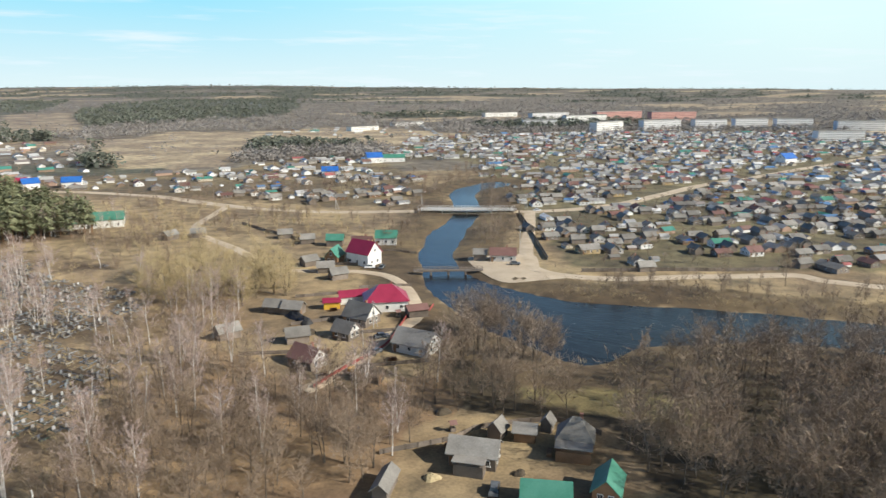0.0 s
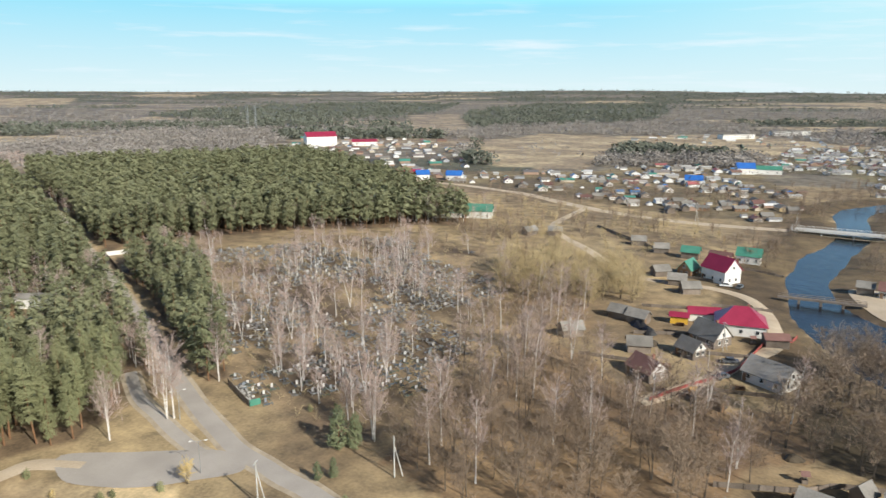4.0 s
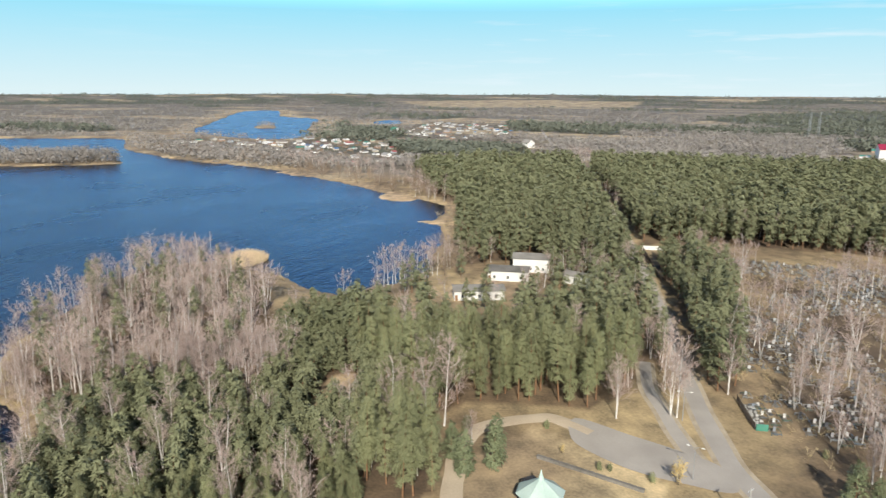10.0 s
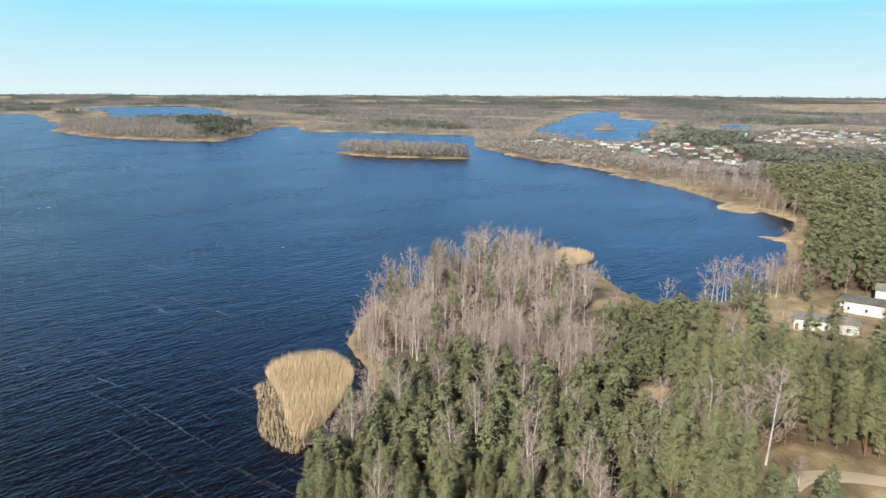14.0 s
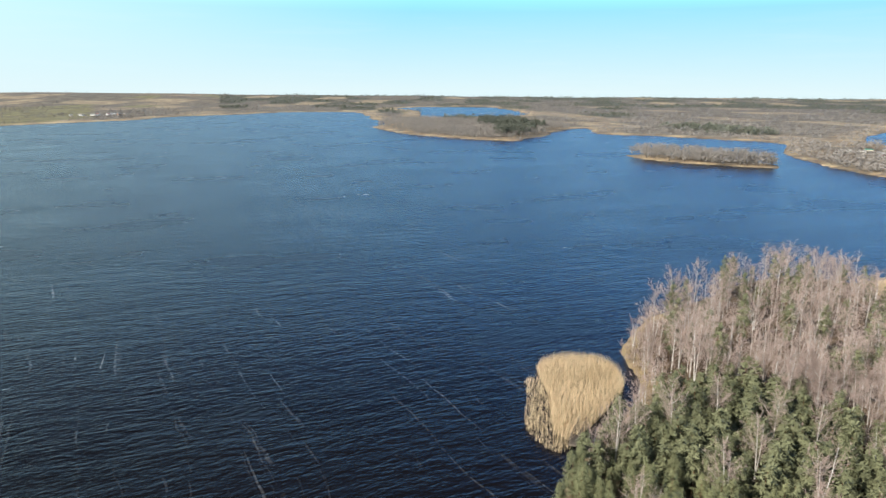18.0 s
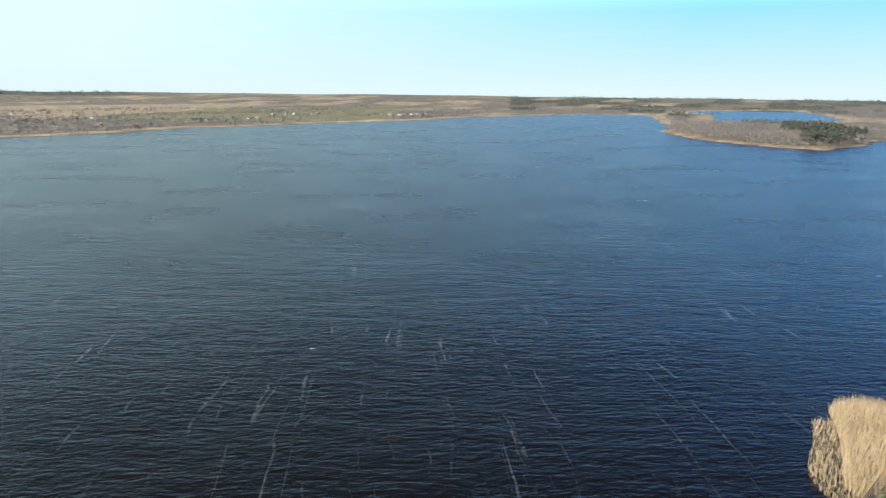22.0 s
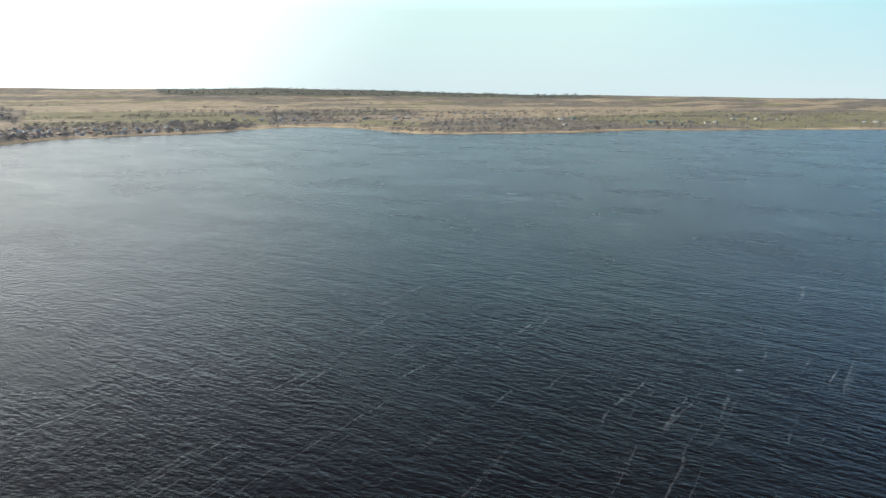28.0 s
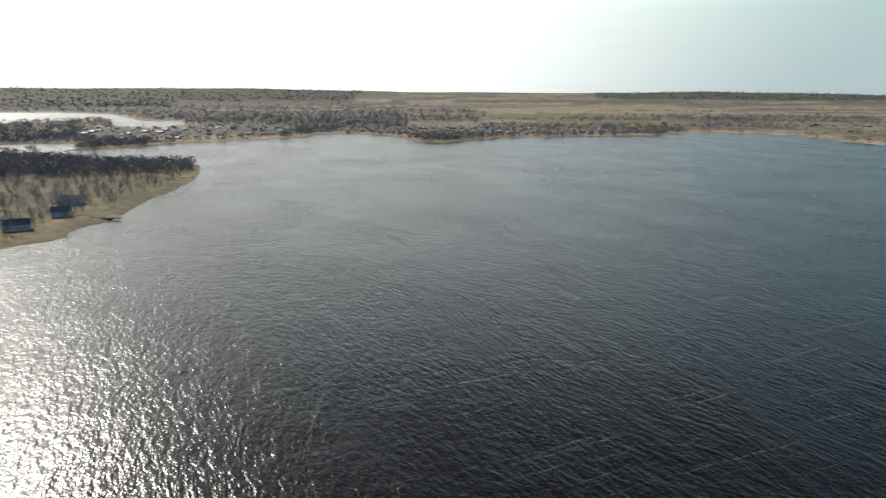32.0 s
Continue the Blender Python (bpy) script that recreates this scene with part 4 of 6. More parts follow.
WILLOW = [bare_shape(s, 9, 44, 2000, 0.46, 0.08, 0.032, 0.0, 4, (15, 65)) for s in (61, 62, 63)]
MID_BIRCH = [joined(bare_shape(s, 15, 14, 300, 0.30, 0.2, 0.06, 0.0, 1, (36, 68), 1)) for s in (71, 72, 73)]


def sheaf(seed, h, k, width, spread, low=0.1):
    """A small or far leafless tree or bush: a thin stem and a loose sheaf of rising twigs."""
    rs = np.random.RandomState(seed)
    b = Build()
    top = np.array([rs.normal(0, 0.03 * h), rs.normal(0, 0.03 * h), h * 0.72])
    b.tube([(0, 0, -0.3), top], [h * 0.011, h * 0.003], 3)
    # crown: an uneven round cloud, its twigs hung on a few boughs
    boughs = max(k // 9, 4)
    g = unit(rs.normal(0, 1, (boughs, 3))) * rs.uniform(0.45, 1, (boughs, 1)) * (spread * h * 0.5, spread * h * 0.5, h * (1 - low) * 0.46) + (0, 0, h * (0.5 + low * 0.5))
    root = np.column_stack([np.zeros((boughs, 2)), np.maximum(g[:, 2] - h * 0.28, h * 0.06)])
    pick = rs.randint(0, boughs, k - boughs)
    at = root[pick] + (g - root)[pick] * rs.uniform(0.45, 1.05, (k - boughs, 1)) + rs.normal(0, 0.035 * h, (k - boughs, 3))
    d = unit(unit(g - root)[pick] * 0.7 + rs.normal(0, 0.6, (k - boughs, 3)) + (0, 0, 0.35)) * (h * rs.uniform(0.07, 0.17, k - boughs))[:, None]
    at, d = np.concatenate([root, at]), np.concatenate([g - root, d])
    w = unit(np.cross(d, rs.normal(0, 1, d.shape))) * width * rs.uniform(0.6, 1.3, (len(d), 1))
    v = np.stack([at - w, at + w, at + d], 1).reshape(-1, 3)
    return b.add(v, np.arange(len(v)).reshape(-1, 3), 1).done()


MID_BARE = [sheaf(s, 12, 150, 0.085, 0.75, 0.15) for s in (81, 82, 83, 84)]
LOW_BARE = [sheaf(s, 11, 44, 0.19, 0.8, 0.12) for s in (85, 86, 87)]

young = sown(YOUNG_PINES, 3.2, 3, keep=0.95)
young = nearest_first(sized(young[~inside(BIRCH_GLADE, young[:, 0], young[:, 1])], 0.5, 0.95, 4))
tall = nearest_first(sized(sown(PINES_BY_LOT, 4.5, 1, keep=0.92), 0.68, 1.12, 2))
stand("pine", BUSHY, young[:110], PINE_BARK, NEEDLES_NEAR, "bushy young pine with dense bright green needles", "pine", "pines near the shore")
stand("pine", PINES, tall[:110], PINE_BARK, NEEDLES_NEAR, "tall pine with orange trunk and green layered crown", "pine", "pines by the turning place")
rest = [young[110:]]
scatter("young_pine_wood", MID_BUSHY, np.concatenate(rest), [PINE_BARK, NEEDLES], "young green pine wood on the cape", "pine wood")
wood = np.concatenate([tall[110:], sized(sown(PINES_BY_LAKE, 5.0, 5, shore=10, keep=0.9), 0.62, 1.1, 6), sized(sown(ROADSIDE_PINES, 5.5, 7), 0.7, 1.0, 8), sized(sown(ROADSIDE_MIX, 6.5, 11, keep=0.75), 0.6, 1.0, 12), sized(sown(CENTRE_TREES, 7.5, 13, keep=0.55), 0.45, 0.85, 14)])
block_wood = sized(sown(PINE_BLOCK, 4.9, 9, keep=0.9), 0.65, 1.1, 10)
for trees, label in ((wood, "dense green pine wood between road and lake"), (block_wood, "dense green pine wood beyond the cemetery")):
    away = np.hypot(trees[:, 0], trees[:, 1]) > 350
    scatter("pine_wood", MID_PINES, trees[~away], [PINE_BARK, NEEDLES], label, "pine wood")
    scatter("pine_wood", FAR_PINES, trees[away], [PINE_BARK, NEEDLES], label + ", its far side", "pine wood")

clumps = sown(CEMETERY, 6.8, 21, keep=0.7)
clumps = clumps[np.sin(clumps[:, 0] / 8 + 2 * np.sin(clumps[:, 1] / 17)) + np.sin(clumps[:, 1] / 10 + clumps[:, 0] / 21) > -0.25]
birch = nearest_first(np.concatenate([sized(clumps, 0.5, 0.92, 22), sized(sown(ROADSIDE_MIX, 9, 39, keep=0.6), 0.6, 0.95, 40), sized(sown(BIRCH_GLADE, 4.0, 41), 0.6, 0.95, 42), sized(sown(CENTRE_TREES, 9, 43, keep=0.6), 0.5, 0.8, 44), sized(sown(CAPE_WOOD, 5.3, 23, keep=0.85), 0.55, 1.0, 24)]))
mixed = sized(sown(CAPE_WOOD, 9.5, 31, keep=0.7), 0.45, 0.85, 32)
scatter("cape_pines", MID_PINES, mixed, [PINE_BARK, NEEDLES], "scattered green pines among the birches of the cape", "pines")
birch = nearest_first(np.concatenate([birch, sized(sown(YOUNG_PINES, 12, 33, keep=0.55), 0.75, 0.95, 34), sized(sown(PINES_BY_LOT, 15, 35, keep=0.4), 0.9, 1.15, 36), sized(sown(SCRUB, 10, 37, keep=0.45), 0.7, 1.05, 38), sized(sown(THIN_SCRUB, 8.5, 49, keep=0.6), 0.5, 0.9, 50)]))
stand("birch", BIRCHES, birch[:140], BIRCH_BARK, BIRCH_TWIGS, "slender leafless birch with white trunk and fine twigs", "birch", "leafless birches")
scatter("birch_wood", [joined(bare_shape(s, 15, 18, 720, 0.33, 0.26, 0.044, 0.0, st, (34, 68), 0)) for s, st in ((45, 1), (46, 2), (47, 1))], birch[140:], [BIRCH_BARK, BIRCH_TWIGS], "leafless birches with pale trunks", "birch wood")
river_trees = sown(RIVER_WOOD, 6.2, 27, keep=0.95)
river_trees = sized(river_trees[~inside(GLADE, river_trees[:, 0], river_trees[:, 1])], 0.75, 1.2, 28)
alder = nearest_first(np.concatenate([sized(sown(SCRUB, 6.0, 25, keep=0.88), 0.5, 0.95, 26), sized(sown(THIN_SCRUB, 7.5, 47, keep=0.8), 0.4, 0.85, 48), river_trees]))
stand("bare_tree", ALDERS, alder[:120], GREY_BARK, TWIGS, "leafless grey-brown tree with dense fine twigs", "tree", "leafless trees by the river")
scatter("bare_wood", [joined(bare_shape(s, 12.5, 20, 620, 0.40, 0.24, 0.062, 0.0, st, (20, 68))) for s, st in ((55, 1), (56, 2), (57, 3))], alder[120:], [GREY_BARK, TWIGS], "leafless brown wood along the river", "wood")
stand("willow", WILLOW, sized(sown(WILLOWS, 7.0, 29), 0.8, 1.25, 30), GREY_BARK, WILLOW_TWIGS, "rounded leafless willow with yellowish twigs", "willow", "willows in the meadow")


def belt(points, wide, count, seed, lo=0.6, hi=1.1):
    """Trees strewn along a line."""
    rs = np.random.RandomState(seed)
    line = curve(points, closed=False, steps=8)
    k = rs.uniform(0, len(line) - 1.001, count)
    i = k.astype(int)
    p = line[i] + (line[i + 1] - line[i]) * (k - i)[:, None] + rs.normal(0, wide / 2, (count, 2))
    p = p[(depth_in_water(p[:, 0], p[:, 1]) < -1.5) & ~on_road(p[:, 0], p[:, 1], 1.0)]
    return sized(np.column_stack([p, land(p[:, 0], p[:, 1])]), lo, hi, seed + 1)


bank_trees = np.concatenate([belt([(10, 190), (16, 180), (24, 168), (30, 160)], 6, 18, 43, 0.7, 1.0), belt([(56, 160), (80, 166), (112, 162), (160, 150), (205, 138)], 9, 26, 45, 0.6, 0.95)])
stand("bare_tree", ALDERS, bank_trees, GREY_BARK, TWIGS, "leafless tree with a wide airy crown on the river bank", "tree", "trees on the river bank")
shore_trees = np.concatenate([
    belt([(-258, 80), (-300, 108), (-380, 140), (-470, 132), (-560, 100), (-680, 60), (-800, 0), (-900, -70)], 26, 420, 40, 0.45, 0.9),
    belt([(22, 470), (30, 420), (36, 360), (16, 300)], 16, 60, 42, 0.5, 0.9), belt([(-12, 470), (-14, 400), (-20, 340), (-18, 290)], 14, 60, 44, 0.4, 0.8),
    belt([(60, 232), (110, 226), (170, 214), (230, 205)], 8, 70, 46, 0.3, 0.7), belt([(-160, 440), (-60, 460), (10, 500), (30, 560)], 30, 120, 48, 0.5, 0.9),
    belt([(-62, 382), (-120, 400), (-180, 400), (-260, 400)], 30, 90, 50, 0.4, 0.8), belt([(-120, 262), (-150, 300), (-120, 340), (-60, 350)], 40, 130, 52, 0.4, 0.8)])
scatter("shore_trees", MID_BARE, shore_trees, [GREY_BARK, TWIGS], "leafless trees and brown brush along the shores", "trees")
scatter("shore_birches", MID_BIRCH, np.concatenate([belt([(-206, -57), (-184, -52), (-166, -44), (-150, -41), (-136, -41), (-122, -41), (-112, -40)], 4, 60, 58, 0.3, 0.65), belt([(-112, 31), (-118, 22), (-114, 12), (-108, 0)], 4, 24, 56, 0.35, 0.65), belt([(-244, 48), (-246, 66), (-258, 84)], 8, 46, 60, 0.7, 0.95), belt([(-430, 150), (-560, 130), (-700, 80)], 30, 120, 62, 0.5, 0.85), belt([(-150, 108), (-134, 98), (-128, 84)], 5, 22, 64, 0.6, 0.95), belt([(-300, 212), (-220, 290), (-160, 330)], 12, 90, 66, 0.6, 0.9), belt([(-360, 232), (-560, 330), (-700, 380)], 10, 80, 68, 0.5, 0.8)]), [BIRCH_BARK, BIRCH_TWIGS], "rows of leafless birches", "birches")


def lump(seed, h, wide, k, bottom=0.1):
    """A distant tree: a loose upright sheaf of triangles."""
    rs = np.random.RandomState(seed)
    a = rs.rand(k) * 6.283
    r = wide * rs.uniform(0.1, 0.5, k)
    z0 = h * rs.uniform(bottom, 0.55, k)
    z1 = np.minimum(h, z0 + h * rs.uniform(0.25, 0.6, k))
    c = np.column_stack([r * np.cos(a), r * np.sin(a), z0])
    w = np.column_stack([np.cos(a + 1.2), np.sin(a + 1.2), np.zeros(k)]) * (wide * 0.34)
    v = np.stack([c - w, c + w, np.column_stack([r * 0.6 * np.cos(a + 0.5), r * 0.6 * np.sin(a + 0.5), z1])], 1).reshape(-1, 3)
    return v, np.arange(len(v)).reshape(-1, 3), np.zeros(k, int)


def brush(seed, h, wide, k, size):
    """A distant leafless crown or thicket: a low loose cloud of small facets."""
    rs = np.random.RandomState(seed)
    d = rs.normal(0, 1, (k, 3))
    d /= np.linalg.norm(d, axis=1)[:, None]
    c = d * rs.uniform(0.4, 1, (k, 1)) * (wide / 2, wide / 2, h / 2) + (0, 0, h * 0.48)
    e, g = rs.normal(0, size, (k, 3)), rs.normal(0, size, (k, 3))
    v = np.stack([c - e * 0.5, c + e * 0.5, c + g], 1).reshape(-1, 3)
    return v, np.arange(len(v)).reshape(-1, 3), np.zeros(k, int)


FAR_BARE = [brush(s, 9, 10, 26, 1.0) for s in range(5)]
FAR_FIR = [brush(s + 50, 11, 15, 26, 1.9) for s in range(5)]


def distant(count, lo, hi, seed):
    """Places over the distance, evenly as seen from the shore."""
    rs = np.random.RandomState(seed)
    a = np.radians(rs.uniform(-38, 254, count))
    r = 1 / rs.uniform(1 / hi, 1 / lo, count)
    x, y = -np.sin(a) * r, np.cos(a) * r
    d = depth_in_water(x, y)
    built = np.zeros(len(x), bool)
    for z in (VILLAGE, TOWN, OUTER, LAKESIDE, NORTH_VILLAGE, SOUTH_VILLAGE, EAST_VILLAGE, PINE_BLOCK, PINES_BY_LAKE):
        built |= inside(z, x, y)
    return x[(d < -6) & ~built], y[(d < -6) & ~built]


x, y = distant(62000, 640, 4850, 70)
use = far_use(x, y)
rs = np.random.RandomState(71)
near_water = depth_in_water(x, y) > -45
bare = ((use == 3) & (rs.rand(len(x)) < 0.9)) | ((use == 0) & (rs.rand(len(x)) < 0.5)) | (near_water & (rs.rand(len(x)) < 0.9)) | (rs.rand(len(x)) < 0.02)
fir = (use == 4) & ~bare
for name, mask, shapes, mat, label in (("far_bare_woods", bare, FAR_BARE, HAZED_TWIGS, "distant leafless brown woods"), ("far_conifer_woods", fir, FAR_FIR, HAZED_NEEDLES, "distant dark green conifer woods")):
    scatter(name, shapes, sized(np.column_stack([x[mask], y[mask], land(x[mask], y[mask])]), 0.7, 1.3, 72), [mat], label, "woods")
x, y = distant(45000, 800, 3600, 75)
side = np.degrees(np.arctan2(-x, y)) % 360
dense = (side > 196) & np.isin(far_use(x, y), (0, 3))
scatter("south_woods", FAR_BARE, sized(np.column_stack([x[dense], y[dense], land(x[dense], y[dense])]), 0.7, 1.2, 76), [HAZED_TWIGS], "grey leafless woods beyond the headland", "woods")
x, y = distant(26000, 2700, 4880, 73)
fir = far_use(x, y) == 4
scatter("skyline_woods", FAR_FIR, sized(np.column_stack([x[fir], y[fir], land(x[fir], y[fir])]), 0.5, 0.9, 74), [HAZED_NEEDLES], "wooded ridge along the skyline", "woods")
rs = np.random.RandomState(79)
rows_of_trees = []
for k in range(56):
    hx, hy, slant, ln = rs.uniform(-1500, 700), rs.uniform(-2700, -1480), rs.normal(0.2, 0.2), rs.uniform(160, 520)
    rows_of_trees.append(belt([(hx, hy), (hx + ln * 0.5, hy + ln * 0.5 * slant + 10), (hx + ln, hy + ln * slant)], 14, int(ln / 7), 200 + k, 0.5, 1.1))
scatter("hedgerows", FAR_BARE, np.concatenate(rows_of_trees), [HAZED_TWIGS], "rows of leafless trees between distant fields", "trees")
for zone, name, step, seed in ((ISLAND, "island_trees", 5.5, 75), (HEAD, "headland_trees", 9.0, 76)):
    scatter(name, LOW_BARE if zone is ISLAND else MID_BARE, sized(sown(zone, step, seed, shore=5), *((1.05, 1.6) if zone is ISLAND else (0.5, 0.85)), seed), [GREY_BARK, HAZED_TWIGS], "leafless brown trees on a low shore", "trees")
CAPE = np.array([(-1290, -960), (-1184, -905), (-1063, -825), (-950, -660), (-915, -540), (-925, -475), (-1073, -490), (-1300, -530), (-1400, -800)], float)
CAPE_PINES = np.array([(-1412, -712), (-1306, -640), (-1190, -535), (-1000, -485), (-940, -490), (-960, -520), (-1120, -590), (-1250, -720), (-1380, -780)], float)
cape = sown(CAPE, 10, 77, shore=8)
cape = cape[~inside(CAPE_PINES, cape[:, 0], cape[:, 1])]
scatter("cape_trees", LOW_BARE, sized(cape, 1.0, 1.65, 78), [GREY_BARK, HAZED_TWIGS], "leafless grey wood on a far cape", "trees")

scatter("cape_conifers", FAR_PINES, sized(sown(CAPE_PINES, 9, 97, shore=8), 0.75, 1.15, 98), [PINE_BARK, HAZED_NEEDLES], "dark pines on the inner end of the far cape", "pines")


# reeds
def reed_bed(poly, per_metre, seed, tall):
    rs = np.random.RandomState(seed)
    poly = curve(poly, rough=6, steps=8)
    (x0, y0), (x1, y1) = poly.min(0), poly.max(0)
    n = int((x1 - x0) * (y1 - y0) * per_metre)
    x, y = rs.uniform(x0, x1, n), rs.uniform(y0, y1, n)
    ok = inside(poly, x, y)
    x, y = x[ok], y[ok]
    n = len(x)
    h = tall * rs.uniform(0.7, 1.15, n)
    w = rs.normal(0, 1, (n, 2))
    w = w / np.linalg.norm(w, axis=1)[:, None] * 0.045
    lean = rs.normal(0.12, 0.16, (n, 2))
    a = np.column_stack([x - w[:, 0], y - w[:, 1], np.full(n, -0.3)])
    b = np.column_stack([x + w[:, 0], y + w[:, 1], np.full(n, -0.3)])
    c = np.column_stack([x + lean[:, 0] * h, y + lean[:, 1] * h, h])
    v = np.stack([a, b, c], 1).reshape(-1, 3)
    thing("reed_bed", mesh_of("reed_bed", v, np.arange(3 * n).reshape(-1, 3), [REED]), "dense bed of dry straw-coloured reeds in shallow water", "reeds", kind="stuff")


reed_bed([(-149, -66), (-157, -70), (-166, -67), (-170, -58), (-160, -49), (-143, -46), (-128, -46), (-125, -50), (-136, -58)], 19, 1, 2.6)
reed_bed([(-119, -47), (-122, -55), (-131, -62), (-145, -69), (-150, -65), (-138, -57), (-126, -48)], 8, 3, 1.6)
reed_bed([(-284, 6), (-293, -4), (-308, 4), (-309, 12), (-298, 19), (-288, 13)], 16, 2, 2.6)


# ---- houses ----
def gable_walls(L, W, H, R):
    """Walls with gables on the short ends; the ridge runs along x."""
    x, y = L / 2, W / 2
    v = [(-x, -y, -0.5), (x, -y, -0.5), (x, y, -0.5), (-x, y, -0.5), (-x, -y, H), (x, -y, H), (x, y, H), (-x, y, H), (-x, 0, H + R), (x, 0, H + R)]
    f = [(0, 1, 5), (0, 5, 4), (2, 3, 7), (2, 7, 6), (1, 2, 6), (1, 6, 5), (5, 6, 9), (3, 0, 4), (3, 4, 7), (4, 8, 7), (4, 5, 9), (4, 9, 8), (6, 7, 8), (6, 8, 9)]
    return Build().add(v, f)


def gable_roof(L, W, H, R, over=0.45, thick=0.16):
    """Two roof slabs with eaves; returns one build a slope."""
    slopes = []
    x = L / 2 + over
    for s in (-1, 1):
        y = s * (W / 2 + over)
        drop = R * over / (W / 2)
        lo = H - drop + 0.03
        v = [(-x, 0, H + R + 0.03), (x, 0, H + R + 0.03), (x, y, lo), (-x, y, lo)]
        v += [(a, b, c + thick) for a, b, c in v]
        f = [(0, 1, 2), (0, 2, 3), (4, 6, 5), (4, 7, 6), (0, 4, 5), (0, 5, 1), (1, 5, 6), (1, 6, 2), (2, 6, 7), (2, 7, 3), (3, 7, 4), (3, 4, 0)]
        if s > 0:
            f = [t[::-1] for t in f]
        slopes.append(Build().add(v, f))
    return slopes


def hip_roof(L, W, H, R, over=0.6):
    x, y, k = L / 2 + over, W / 2 + over, max(L / 2 - W / 2 * 0.9, 0.3)
    v = [(-x, -y, H - 0.1), (x, -y, H - 0.1), (x, y, H - 0.1), (-x, y, H - 0.1), (-k, 0, H + R), (k, 0, H + R)]
    return Build().add(v, [(0, 1, 5), (0, 5, 4), (1, 2, 5), (2, 3, 4), (2, 4, 5), (3, 0, 4), (0, 2, 1), (0, 3, 2)])


PANE = Build().box(0, 0, 0, 1.0, 0.10, 1.25, 0).box(0, -0.06, 0.12, 0.76, 0.06, 1.0, 1).mesh("window", WHITE, GLASS)
FRAME = Build().box(0, 0, 0, 1.0, 0.10, 1.25).box(0, -0.05, -0.06, 1.15, 0.2, 0.06).mesh("window", WHITE)
PANES = Build().box(-0.21, -0.06, 0.12, 0.36, 0.06, 1.0).box(0.21, -0.06, 0.12, 0.36, 0.06, 1.0).mesh("pane", GLASS)
DOOR = Build().box(0, 0, 0, 0.95, 0.12, 2.05, 0).mesh("door", LOG)
STACK = Build().box(0, 0, 0, 0.55, 0.55, 1.5, 0).box(0, 0, 1.5, 0.7, 0.7, 0.15, 0).mesh("chimney", material("brick_chimney", (0.24, 0.10, 0.07), (0.34, 0.17, 0.12), 1, 8, 0.9, 0.2))


def house(L, W, H, R, wall, roof, label, name="house", category="house", group="", hip=False, gable=None, windows=True, chimney=True, porch=None):
    root = tagged(new(name), label, category, group)
    part("wall", gable_walls(L, W, H, 0.01 if hip else R).mesh("wall", wall), root)
    if hip:
        part("roof", hip_roof(L, W, H, R).mesh("roof", roof), root)
    else:
        for slope in gable_roof(L, W, H, R):
            part("roof", slope.mesh("roof", roof), root)
        if gable:
            for s in (-1, 1):
                g = Build().add([(0, -W / 2 + 0.1, H), (0, W / 2 - 0.1, H), (0, 0, H + R - 0.15), (s * 0.06, -W / 2 + 0.1, H), (s * 0.06, W / 2 - 0.1, H), (s * 0.06, 0, H + R - 0.15)],
                                [(3, 4, 5), (0, 2, 1), (0, 1, 4), (0, 4, 3), (1, 2, 5), (1, 5, 4), (2, 0, 3), (2, 3, 5)])
                part("gable", g.mesh("gable", gable), root, "painted gable boards", pose(s * L / 2, 0, 0))
    def window(m):
        w = part("window", PANE if group == "village houses" else FRAME, root, m=m)
        if group != "village houses":
            part("pane", PANES, w, "dark window glass")

    if windows:
        n = 2 if L < 9 else 3
        for k in range(n):
            x = L * ((k + 0.5) / n - 0.5)
            window(pose(x, -W / 2 - 0.03, 0.95))
            window(pose(x, W / 2 + 0.03, 0.95, rz=180))
        for s in (-1, 1):
            for y in (-W / 5, W / 5):
                window(pose(s * (L / 2 + 0.03), y, 0.95, rz=90 * s))
        if R > 2.2 and not hip:
            for s in (-1, 1):
                window(pose(s * (L / 2 + 0.08), 0, H + 0.4, rz=90 * s))
    part("door", DOOR, root, m=pose(L / 2 + 0.04, -W / 2 + 0.9, 0, rz=90) if not windows else pose(-L / 2 + 0.75, -W / 2 - 0.05, 0))
    if chimney:
        part("chimney", STACK, root, m=pose(L * 0.15, W * 0.1, H + R * 0.7))
    if porch:
        pl, pw, ph = porch
        part("porch", gable_walls(pl, pw, ph, 0.6).mesh("porch", wall), root, m=pose(0, -W / 2 - pw / 2 + 0.05, 0))
        part("porch_roof", Build().box(0, 0, 0, pl + 0.6, pw + 0.5, 0.12).mesh("porch_roof", roof), root, m=pose(0, -W / 2 - pw / 2 - 0.1, ph + 0.55, -6))
    return root


def put(root, x, y, turn):
    root.matrix_basis = pose(x, y, float(land(x, y)), rz=turn)
    return root


# the farmyard below the camera
put(house(9.0, 6.0, 2.8, 2.0, PLANK, SLATE, "grey timber farmhouse with slate roof and glazed porch", porch=(5.5, 3.2, 2.3), chimney=False), 6, 118.5, -14)
put(house(3.2, 3.0, 2.2, 1.6, PLANK, SLATE, "small grey wooden shed with steep roof", "shed", "shed", windows=False, chimney=False), 11, 128, 60)
put(house(4.2, 3.4, 2.3, 1.2, LOG, SLATE, "low brown timber shed with slate roof", "shed", "shed", windows=False, chimney=False), 16.5, 127, -12)
put(house(2.4, 2.2, 2.2, 1.4, PLANK, SLATE, "tiny grey shed with pointed roof", "shed", "shed", windows=False, chimney=False), 21.5, 130.5, 65)
